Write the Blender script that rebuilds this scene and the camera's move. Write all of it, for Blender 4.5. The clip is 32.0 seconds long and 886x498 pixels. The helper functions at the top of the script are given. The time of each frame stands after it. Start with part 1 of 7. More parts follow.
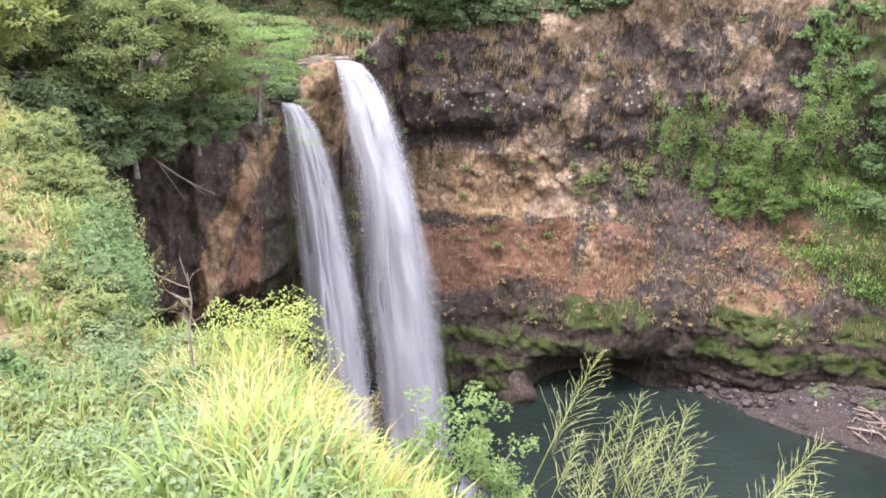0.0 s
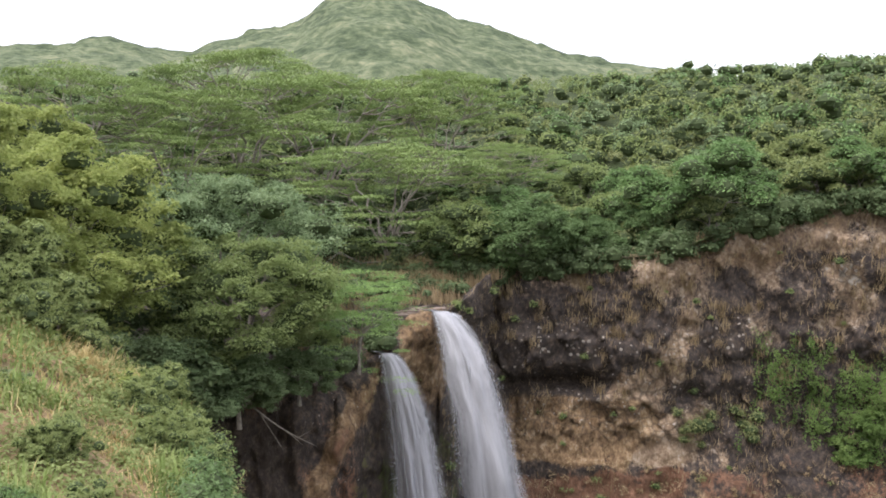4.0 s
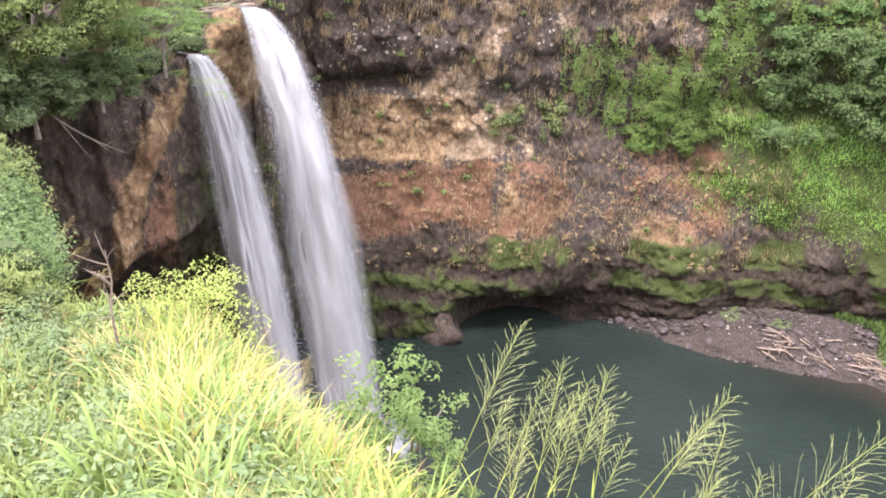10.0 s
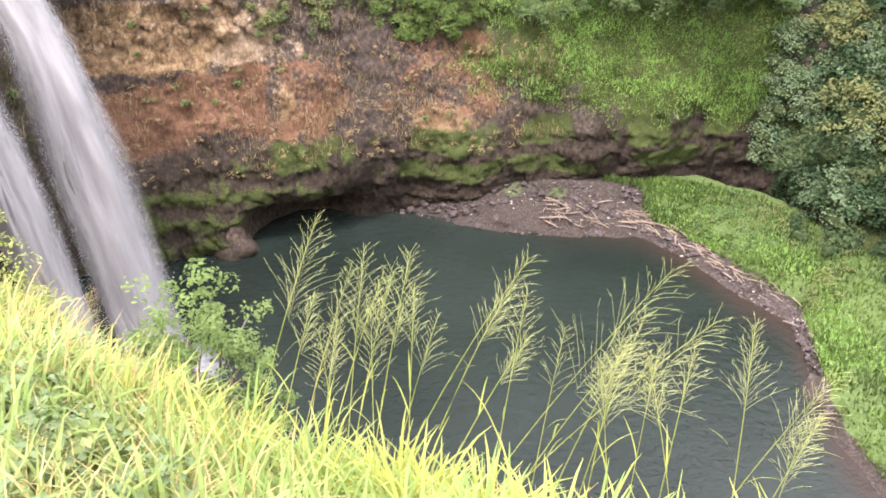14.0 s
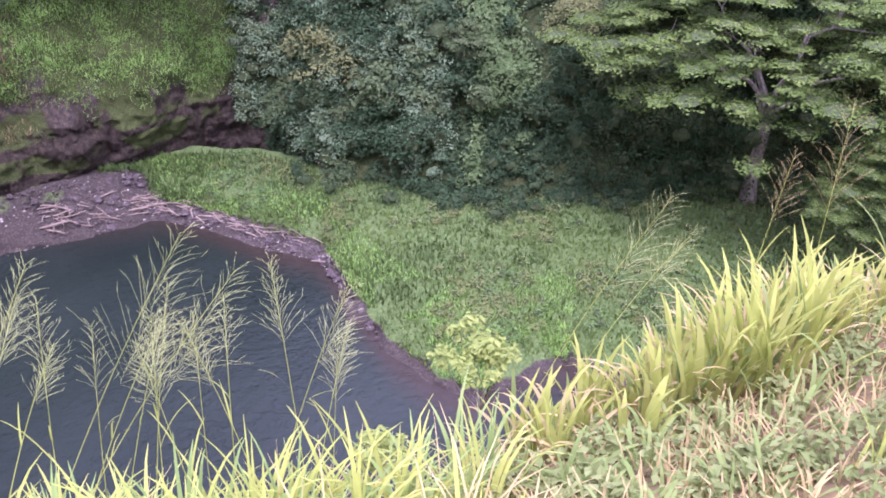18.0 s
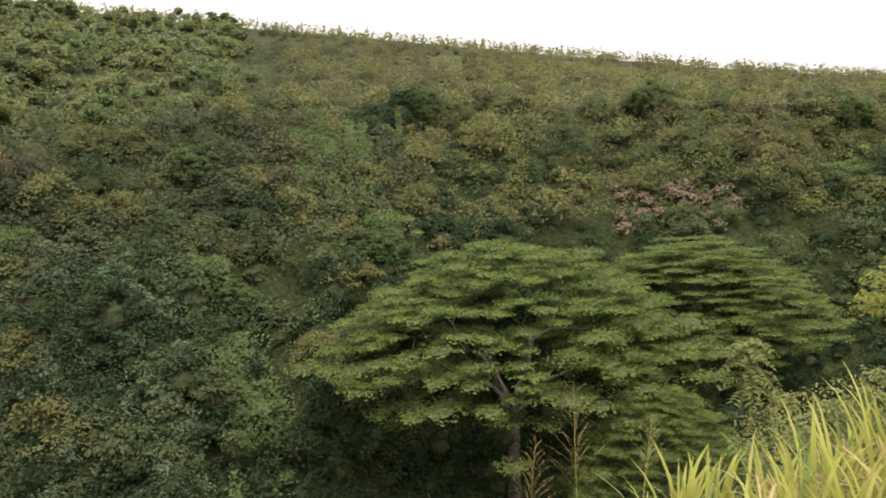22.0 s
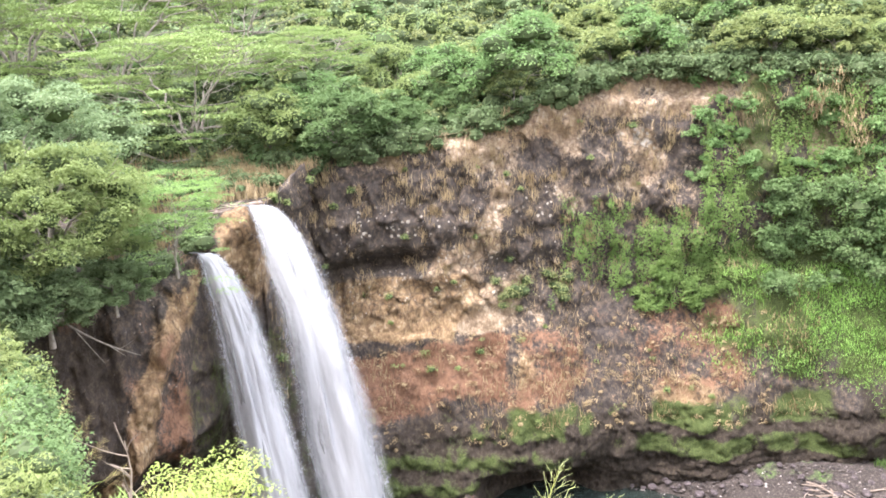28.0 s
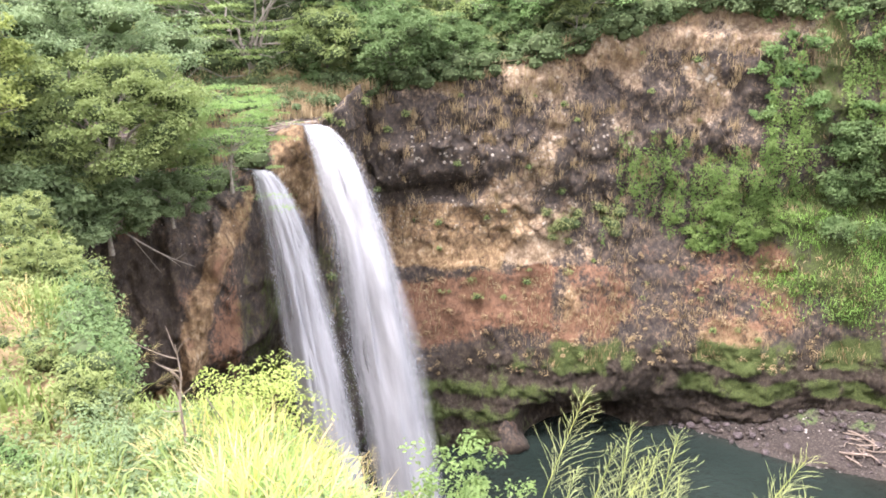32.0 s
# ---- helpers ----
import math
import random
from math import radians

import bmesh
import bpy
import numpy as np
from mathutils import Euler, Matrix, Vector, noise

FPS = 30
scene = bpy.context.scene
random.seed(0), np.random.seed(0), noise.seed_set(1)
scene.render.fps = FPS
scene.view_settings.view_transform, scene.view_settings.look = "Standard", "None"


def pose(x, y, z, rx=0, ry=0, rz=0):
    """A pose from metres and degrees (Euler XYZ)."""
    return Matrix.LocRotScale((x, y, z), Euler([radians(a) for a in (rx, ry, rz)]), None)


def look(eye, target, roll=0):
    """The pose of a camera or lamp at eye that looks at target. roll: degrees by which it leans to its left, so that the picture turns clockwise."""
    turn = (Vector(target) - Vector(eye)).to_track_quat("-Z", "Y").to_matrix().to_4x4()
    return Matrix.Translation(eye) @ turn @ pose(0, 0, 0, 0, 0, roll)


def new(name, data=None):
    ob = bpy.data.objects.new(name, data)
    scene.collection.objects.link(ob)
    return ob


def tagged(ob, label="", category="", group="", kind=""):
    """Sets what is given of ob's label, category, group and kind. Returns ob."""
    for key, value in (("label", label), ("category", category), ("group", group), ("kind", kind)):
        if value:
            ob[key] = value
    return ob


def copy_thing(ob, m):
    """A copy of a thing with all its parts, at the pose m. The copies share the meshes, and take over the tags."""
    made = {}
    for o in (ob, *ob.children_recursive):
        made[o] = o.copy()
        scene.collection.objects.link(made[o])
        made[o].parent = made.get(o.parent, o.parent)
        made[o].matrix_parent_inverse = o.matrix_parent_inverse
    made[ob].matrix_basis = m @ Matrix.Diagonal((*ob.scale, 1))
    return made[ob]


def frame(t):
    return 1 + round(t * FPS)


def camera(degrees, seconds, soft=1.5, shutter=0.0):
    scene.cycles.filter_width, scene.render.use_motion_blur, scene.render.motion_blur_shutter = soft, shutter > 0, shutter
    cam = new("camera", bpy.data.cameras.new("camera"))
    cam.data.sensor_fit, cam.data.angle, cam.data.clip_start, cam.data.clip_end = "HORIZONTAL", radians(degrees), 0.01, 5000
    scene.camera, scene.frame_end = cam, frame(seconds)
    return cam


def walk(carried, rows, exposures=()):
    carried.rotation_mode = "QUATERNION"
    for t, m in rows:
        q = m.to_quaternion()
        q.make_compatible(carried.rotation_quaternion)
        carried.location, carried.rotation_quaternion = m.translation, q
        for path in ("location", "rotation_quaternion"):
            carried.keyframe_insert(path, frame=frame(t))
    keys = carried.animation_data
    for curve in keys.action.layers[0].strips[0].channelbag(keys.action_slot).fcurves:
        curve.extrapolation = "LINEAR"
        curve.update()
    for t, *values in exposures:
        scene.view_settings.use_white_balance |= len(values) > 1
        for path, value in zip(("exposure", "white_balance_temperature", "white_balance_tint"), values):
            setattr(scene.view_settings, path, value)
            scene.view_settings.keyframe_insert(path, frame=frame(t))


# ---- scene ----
CAM_Z = 43.0
cam = camera(55.42, 32.0, soft=1.75, shutter=0.15)
# seconds, Euler angles, and the small sway of the hand-held camera in metres
TURNS = [
    (0, 71.71, -1.73, 0.62, 0.010, 0.072, -0.056), (0.5, 70.90, -1.96, -0.04, 0.018, 0.052, -0.054), (1, 70.45, -2.22, -0.19, 0.026, 0.058, -0.059),
    (1.5, 70.13, -2.28, -0.11, 0.029, 0.043, -0.050), (2, 75.83, -2.12, 1.68, 0.025, -0.010, -0.018), (2.5, 81.16, -1.61, 3.64, 0.037, -0.032, -0.028),
    (3, 85.03, -0.86, 4.70, 0.021, -0.031, -0.013), (3.5, 88.43, -0.29, 5.32, 0.014, -0.039, -0.010), (5.5, 85.72, 0.92, 12.20, 0.016, -0.075, -0.052),
    (6, 83.91, 0.50, 11.63, 0.050, -0.090, -0.102), (6.5, 82.45, 0.22, 10.77, 0.048, -0.085, -0.099), (7, 81.22, -0.09, 9.42, 0.054, -0.102, -0.098),
    (7.5, 79.73, -0.02, 8.07, 0.055, -0.105, -0.089), (8, 77.91, -0.04, 7.40, 0.022, -0.048, -0.002), (8.5, 76.60, 2.27, 4.64, 0.037, -0.024, -0.002),
    (9, 74.22, 2.57, -1.97, 0.033, 0.019, 0.044), (9.5, 71.84, -0.23, -5.57, -0.001, 0.031, 0.126), (10, 68.04, -0.83, -5.40, -0.011, 0.036, 0.155),
    (10.5, 66.41, -0.16, -3.34, -0.002, 0.045, 0.154), (11, 65.08, -0.66, -3.79, 0.001, 0.068, 0.131),
    (11.5, 63.65, -0.62, -4.32, 0.003, 0.068, 0.118), (12, 63.12, -1.53, -5.15, -0.007, 0.103, 0.084),
    (12.5, 63.31, -2.31, -8.44, 0.013, 0.147, 0.032), (13, 62.30, -1.80, -13.66, 0.008, 0.172, 0.010),
    (13.5, 61.09, -0.82, -18.28, 0.018, 0.175, 0.025), (15.5, 63.81, 1.84, -30.67, -0.022, 0.099, 0.009),
    (16, 62.26, 1.73, -36.04, -0.020, 0.078, 0.003), (16.5, 59.33, 1.27, -40.67, -0.010, 0.060, -0.001),
    (17, 57.51, -0.03, -46.91, -0.011, 0.056, 0.028), (17.5, 58.07, -0.67, -52.39, 0.004, 0.044, 0.028),
    (18, 59.74, -1.02, -56.78, 0.008, 0.043, 0.013), (18.5, 60.98, -0.96, -60.25, -0.001, 0.008, 0.025),
    (19, 63.71, -1.03, -65.34, 0.017, -0.021, 0.007), (19.5, 67.65, -1.77, -74.08, 0.093, -0.025, -0.028),
    (20, 71.99, -1.03, -80.65, 0.079, -0.039, -0.022), (20.5, 75.81, -0.91, -83.25, 0.035, -0.038, -0.004),
    (21, 80.19, -0.11, -83.13, 0.006, -0.040, 0.002), (21.5, 81.82, 1.28, -79.88, -0.011, -0.037, 0.005),
    (22, 81.80, 2.10, -74.96, -0.026, -0.038, 0.006), (22.5, 82.48, 2.81, -69.23, 0.000, -0.032, 0.000),
    (23, 81.84, 2.52, -65.27, -0.015, -0.040, 0.001), (23.5, 78.21, 2.56, -58.37, -0.032, -0.024, -0.030),
    (24, 79.09, 3.59, -50.27, -0.026, -0.008, -0.017), (24.5, 83.84, 4.23, -41.34, -0.019, -0.003, -0.012),
    (25, 86.38, 3.84, -31.13, -0.014, -0.003, -0.008), (25.5, 84.80, 4.00, -22.84, -0.016, -0.003, -0.007),
    (26, 81.13, 3.99, -20.50, -0.019, -0.004, -0.006), (26.5, 79.80, 4.67, -15.37, -0.027, -0.007, -0.007),
    (28.5, 80.39, 3.53, -4.76, -0.088, -0.026, -0.012), (29, 80.70, 3.26, -3.77, -0.065, -0.024, -0.019),
    (29.5, 80.70, 2.75, -3.04, -0.073, -0.031, -0.014), (30, 80.87, 2.50, -2.01, -0.060, -0.041, -0.020),
    (30.5, 81.22, 2.48, -1.39, -0.064, -0.046, -0.022), (31, 80.37, 2.17, -1.26, -0.063, -0.039, -0.032),
    (31.5, 77.19, 1.92, -1.70, -0.037, -0.088, -0.027), (32, 75.40, 1.84, -1.99, -0.030, -0.102, -0.023),
]
walk(cam, [(t, pose(x, y, CAM_Z + z, a, b, c)) for t, a, b, c, x, y, z in TURNS], [
    (0, 0.85, 6000, 27), (1, 0.85, 6000, 27), (2, 1, 6000, 27), (3, 0.6, 6100, 20), (3.5, -0.2, 6100, 20), (4.3, 0, 6100, 20), (5.2, 0.55, 6050, 22), (6, 0.8, 5950, 24), (7, 1.05, 5900, 25), (8, 1.1, 5950, 23), (9, 1, 6050, 23), (10, 0.95, 6250, 26), (11, 0.8, 6500, 29), (12, 0.8, 6450, 29), (13, 0.85, 6700, 24), (14.3, 0.9, 6400, 26), (15.5, 1, 5800, 36), (16, 1, 5200, 46), (17, 0.45, 5400, 52), (18, 0.45, 5400, 56), (19, 0.5, 5500, 52), (20, 0.7, 5400, 57), (20.5, 0.45, 5250, 58), (21, -0.2, 5900, 58), (22, -0.5, 7100, 28), (23, -0.35, 6900, 17), (23.6, 0.5, 6100, 22), (24, 1.45, 5250, 46), (24.5, 0.2, 5950, 44), (25, -0.6, 6350, 45), (25.5, 0.3, 6350, 22), (26, 1.05, 6100, 19), (26.5, 1.25, 6100, 20), (27.5, 1.35, 6050, 20), (29, 1.4, 6050, 20), (30, 1.4, 6100, 22), (31, 1.3, 6100, 23), (32, 1.15, 6200, 24),
])

# ---- light ----
world = bpy.data.worlds.new("overcast_sky")
scene.world = world
world.use_nodes = True
wn, wl = world.node_tree.nodes, world.node_tree.links
wn.clear()
sky = wn.new("ShaderNodeTexSky")
sky.sky_type, sky.sun_disc = "NISHITA", False
SUN_EL, SUN_AZ = radians(66), radians(-120)
sky.sun_elevation, sky.sun_rotation = SUN_EL, SUN_AZ
sky.air_density, sky.dust_density = 1.0, 4.0
cloud = wn.new("ShaderNodeTexNoise")
cloud.inputs["Scale"].default_value, cloud.inputs["Detail"].default_value = 2.2, 5.0
cloud_ramp = wn.new("ShaderNodeValToRGB")
cloud_ramp.color_ramp.elements[0].color = (17.0, 17.8, 18.8, 1)
cloud_ramp.color_ramp.elements[1].color = (23.0, 23.0, 22.8, 1)
cover = wn.new("ShaderNodeMix")
cover.data_type = "RGBA"
cover.inputs["Factor"].default_value = 0.9
bg = wn.new("ShaderNodeBackground")
bg.inputs["Strength"].default_value = 0.1
wo = wn.new("ShaderNodeOutputWorld")
wl.new(cloud.outputs["Fac"], cloud_ramp.inputs["Fac"])
wl.new(sky.outputs["Color"], cover.inputs["A"])
wl.new(cloud_ramp.outputs["Color"], cover.inputs["B"])
updir = wn.new("ShaderNodeTexCoord")
split = wn.new("ShaderNodeSeparateXYZ")
zenith = wn.new("ShaderNodeMapRange")
zenith.inputs["To Min"].default_value, zenith.inputs["To Max"].default_value = 0.95, 1.4
lift = wn.new("ShaderNodeMix")
lift.data_type, lift.blend_type = "RGBA", "MULTIPLY"
lift.inputs["Factor"].default_value = 1.0
wl.new(updir.outputs["Generated"], split.inputs[0])
wl.new(split.outputs["Z"], zenith.inputs["Value"])
wl.new(cover.outputs["Result"], lift.inputs["A"])
wl.new(zenith.outputs["Result"], lift.inputs["B"])
wl.new(lift.outputs["Result"], bg.inputs["Color"])
wl.new(bg.outputs["Background"], wo.inputs["Surface"])

sun = new("sun", bpy.data.lights.new("sun", "SUN"))
sun.data.energy, sun.data.angle, sun.data.color = 3.4, radians(14), (1.0, 0.95, 0.86)
sun_dir = Vector((math.sin(SUN_AZ) * math.cos(SUN_EL), math.cos(SUN_AZ) * math.cos(SUN_EL), math.sin(SUN_EL)))
sun.matrix_world = look(sun_dir * 300, (0, 0, 0))

# ---- small tools ----
rng = np.random.default_rng(7)


def rad(a):
    return np.radians(a)


def polar(az, r, z):
    """Points from a bearing in degrees (0 ahead, to the right positive), a distance and a height."""
    return np.stack([np.sin(rad(az)) * r, np.cos(rad(az)) * r, z + 0 * r + 0 * az], -1)


def hash3(i, j, k, seed):
    h = i.astype(np.uint32) * np.uint32(374761393) + j.astype(np.uint32) * np.uint32(668265263) \
        + k.astype(np.uint32) * np.uint32(2246822519) + np.uint32(seed * 3266489917 & 0xFFFFFFFF)
    h = (h ^ (h >> np.uint32(13))) * np.uint32(1274126177)
    return ((h ^ (h >> np.uint32(16))) & np.uint32(0xFFFFFF)).astype(np.float64) / 0xFFFFFF * 2 - 1


def vnoise(p, seed=0):
    """Smooth value noise between -1 and 1 at points p (..., 3)."""
    p = np.asarray(p, float)
    b = np.floor(p)
    u = p - b
    u = u * u * (3 - 2 * u)
    b = b.astype(np.int64)
    out = 0
    for dx in (0, 1):
        for dy in (0, 1):
            for dz in (0, 1):
                w = (u[..., 0] if dx else 1 - u[..., 0]) * (u[..., 1] if dy else 1 - u[..., 1]) * (u[..., 2] if dz else 1 - u[..., 2])
                out = out + w * hash3(b[..., 0] + dx, b[..., 1] + dy, b[..., 2] + dz, seed)
    return out


def fbm(p, seed=0, octaves=4, gain=0.5):
    out, a, s = 0, 1.0, 1.0
    for o in range(octaves):
        out = out + a * vnoise(np.asarray(p) * s + o * 17.3, seed + o)
        a, s = a * gain, s * 2.03
    return out


def cells(p, seed=0):
    """A random level for each cell of a jittered lattice: blocky, with sharp steps."""
    p = np.asarray(p, float)
    b = np.floor(p).astype(np.int64)
    best, val = np.full(p.shape[:-1], 9.0), np.zeros(p.shape[:-1])
    for dx in (-1, 0, 1):
        for dy in (-1, 0, 1):
            for dz in (-1, 0, 1):
                i, j, k = b[..., 0] + dx, b[..., 1] + dy, b[..., 2] + dz
                q = np.stack([i + 0.5 + 0.45 * hash3(i, j, k, seed), j + 0.5 + 0.45 * hash3(i, j, k, seed + 1), k + 0.5 + 0.45 * hash3(i, j, k, seed + 2)], -1)
                d = np.sum((q - p) ** 2, -1)
                near = d < best
                best = np.where(near, d, best)
                val = np.where(near, hash3(i, j, k, seed + 3), val)
    return val


def smooth(a, b, x):
    t = np.clip((np.asarray(x, float) - a) / (b - a), 0, 1)
    return t * t * (3 - 2 * t)


def raw_mesh(name, verts, faces, mat, shade=False, attrs=None, uv=None, mat2=None, second=0):
    """A mesh from arrays: verts (n, 3) and faces (m, 3 or 4)."""
    verts = np.ascontiguousarray(verts, np.float32).reshape(-1, 3)
    faces = np.ascontiguousarray(faces, np.int32)
    me = bpy.data.meshes.new(name)
    n, k = faces.shape
    me.vertices.add(len(verts))
    me.vertices.foreach_set("co", verts.ravel())
    me.loops.add(n * k)
    me.loops.foreach_set("vertex_index", faces.ravel())
    me.polygons.add(n)
    me.polygons.foreach_set("loop_start", np.arange(0, n * k, k, dtype=np.int32))
    me.polygons.foreach_set("use_smooth", np.full(n, shade))
    if uv is not None:
        layer = me.uv_layers.new(name="UVMap")
        layer.data.foreach_set("uv", np.ascontiguousarray(uv[faces.ravel()], np.float32).ravel())
    for key, values in (attrs or {}).items():
        layer = me.attributes.new(key, "FLOAT", "POINT")
        layer.data.foreach_set("value", np.ascontiguousarray(values, np.float32).ravel())
    me.update(calc_edges=True)
    me.materials.append(mat)
    if mat2 is not None:
        me.materials.append(mat2)
        index = np.zeros(n, np.int32)
        index[n - second:] = 1
        me.polygons.foreach_set("material_index", index)
    return me


def grid_faces(nu, nv):
    i = np.arange(nu * nv).reshape(nu, nv)
    return np.stack([i[:-1, :-1], i[1:, :-1], i[1:, 1:], i[:-1, 1:]], -1).reshape(-1, 4)


def mesh_part(name, me, parent=None, label=""):
    ob = new(name, me)
    if parent is not None:
        ob.parent = parent
    return tagged(ob, label) if label else ob


def tube(path, radii, sides=6):
    """Vertices and quads of a tapered tube along a path."""
    path, radii = np.asarray(path, float), np.asarray(radii, float)
    d = np.gradient(path, axis=0)
    d /= np.linalg.norm(d, axis=1, keepdims=True) + 1e-9
    ref = np.where(np.abs(d[:, 2:3]) > 0.9, [[1.0, 0, 0]], [[0, 0, 1.0]])
    a = np.cross(d, ref)
    a /= np.linalg.norm(a, axis=1, keepdims=True) + 1e-9
    b = np.cross(d, a)
    th = np.arange(sides) * 2 * np.pi / sides
    v = path[:, None] + radii[:, None, None] * (a[:, None] * np.cos(th)[None, :, None] + b[:, None] * np.sin(th)[None, :, None])
    n = len(path)
    i = np.arange(n * sides).reshape(n, sides)
    j = np.roll(i, -1, 1)
    f = np.stack([i[:-1], j[:-1], j[1:], i[1:]], -1).reshape(-1, 4)
    return v.reshape(-1, 3), f


def merge(pieces):
    vs, fs, o = [], [], 0
    for v, f in pieces:
        vs.append(v.reshape(-1, 3))
        fs.append(f + o)
        o += len(vs[-1])
    return np.concatenate(vs), np.concatenate(fs)


def unit(v):
    return v / (np.linalg.norm(v, axis=-1, keepdims=True) + 1e-9)


def leaf_quads(c, nrm, length, width, g, axis=None):
    """One folded, pointed leaf for each centre c with normal nrm."""
    n = len(c)
    nrm = unit(nrm)
    ref = g.normal(size=(n, 3)) if axis is None else axis
    a = unit(ref - nrm * np.sum(ref * nrm, -1, keepdims=True))
    b = np.cross(nrm, a)
    length, width = np.broadcast_to(length, n)[:, None], np.broadcast_to(width, n)[:, None]
    v = np.stack([c - a * length * 0.5, c + b * width * 0.5 + nrm * width * 0.16, c + a * length * 0.5 - nrm * length * 0.1,
                  c - b * width * 0.5 + nrm * width * 0.16], 1)
    return v.reshape(-1, 3), np.arange(4 * n).reshape(n, 4)


_c = np.array([(x, y, z) for x in (-1, 0, 1) for y in (-1, 0, 1) for z in (-1, 0, 1) if (x, y, z) != (0, 0, 0)], float)
_key = {tuple(int(k) for k in q): i for i, q in enumerate(_c)}
_q = []
for _ax in range(3):
    for _sg in (-1, 1):
        for _i in (-1, 0):
            for _j in (-1, 0):
                _f = []
                for _a, _b in ((_i, _j), (_i + 1, _j), (_i + 1, _j + 1), (_i, _j + 1)):
                    _p3 = [_a, _b]
                    _p3.insert(_ax, _sg)
                    _f.append(_key[tuple(_p3)])
                _q.append(_f if (_sg > 0) == (_ax != 1) else _f[::-1])
CORE_V, CORE_F = unit(_c), np.array(_q)


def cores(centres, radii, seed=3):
    """Rough hearts of foliage clumps, later coloured dark as inner shade: lumpy closed shapes of 24 faces each."""
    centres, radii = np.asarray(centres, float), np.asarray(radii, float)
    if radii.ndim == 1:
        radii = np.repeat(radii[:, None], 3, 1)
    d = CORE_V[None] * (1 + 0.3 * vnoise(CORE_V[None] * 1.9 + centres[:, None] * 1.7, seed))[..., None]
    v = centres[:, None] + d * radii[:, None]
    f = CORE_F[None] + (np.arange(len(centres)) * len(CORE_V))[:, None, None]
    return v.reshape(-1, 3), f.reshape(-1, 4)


def blades(base, heading, length, lean, width, g, droop=0.9, segs=3):
    """Curved, tapering grass blades."""
    n = len(base)
    hx = np.stack([np.sin(heading), np.cos(heading), 0 * heading], -1)
    side = np.stack([np.cos(heading), -np.sin(heading), 0 * heading], -1)
    out = []
    pos = base.copy()
    ang = lean.copy()
    step = length / segs
    for k in range(segs + 1):
        w = width * (1 - (k / segs) ** 3.0 * 0.92)
        out += [pos - side * w[:, None] * 0.5, pos + side * w[:, None] * 0.5]
        pos = pos + (hx * np.sin(ang)[:, None] + np.array([0, 0, 1.0]) * np.cos(ang)[:, None]) * step[:, None]
        ang = ang + droop * g.uniform(0.4, 1.4, n) / segs * (0.5 + 3.4 * (k / segs) ** 2)
    v = np.stack(out, 1)
    i = np.arange(n)[:, None] * (2 * segs + 2)
    f = np.concatenate([np.stack([i + 2 * k, i + 2 * k + 1, i + 2 * k + 3, i + 2 * k + 2], -1).reshape(-1, 4) for k in range(segs)])
    return v.reshape(-1, 3), f


# ---- materials ----
def material(name):
    m = bpy.data.materials.new(name)
    m.use_nodes = True
    nt = m.node_tree
    return m, nt, nt.nodes["Principled BSDF"]


def node(nt, kind, **inputs):
    n = nt.nodes.new(kind)
    for k, v in inputs.items():
        n.inputs[k.replace("_", " ")].default_value = v
    return n


def noise_tex(nt, scale, detail=4.0, vector=None, rough=0.55):
    n = node(nt, "ShaderNodeTexNoise", Scale=scale, Detail=detail, Roughness=rough)
    if vector is None:
        vector = node(nt, "ShaderNodeTexCoord").outputs["Object"]
    nt.links.new(vector, n.inputs["Vector"])
    return n.outputs["Fac"]


def ramp(nt, fac, stops):
    n = nt.nodes.new("ShaderNodeValToRGB")
    e = n.color_ramp.elements
    while len(e) < len(stops):
        e.new(0.5)
    for x, (p, c) in zip(e, stops):
        x.position = p
        x.color = (*c, 1)
    nt.links.new(fac, n.inputs["Fac"])
    return n.outputs["Color"]


def blend(nt, fac, a, b, mode="MIX"):
    n = nt.nodes.new("ShaderNodeMix")
    n.data_type, n.blend_type = "RGBA", mode
    for sock, val in (("Factor", fac), ("A", a), ("B", b)):
        if isinstance(val, (tuple, float, int)):
            n.inputs[sock].default_value = (*val, 1) if isinstance(val, tuple) else val
        else:
            nt.links.new(val, n.inputs[sock])
    return n.outputs["Result"]


def maths(nt, op, a, b=0.0, c=0.0):
    n = nt.nodes.new("ShaderNodeMath")
    n.operation = op
    for i, val in enumerate((a, b, c)):
        if isinstance(val, (float, int)):
            n.inputs[i].default_value = val
        else:
            nt.links.new(val, n.inputs[i])
    return n.outputs[0]


def attribute(nt, name):
    n = nt.nodes.new("ShaderNodeAttribute")
    n.attribute_name = name
    return n.outputs["Fac"]


def bump(nt, bsdf, height, strength=0.4, dist=0.1):
    n = node(nt, "ShaderNodeBump", Strength=strength, Distance=dist)
    nt.links.new(height, n.inputs["Height"])
    nt.links.new(n.outputs["Normal"], bsdf.inputs["Normal"])


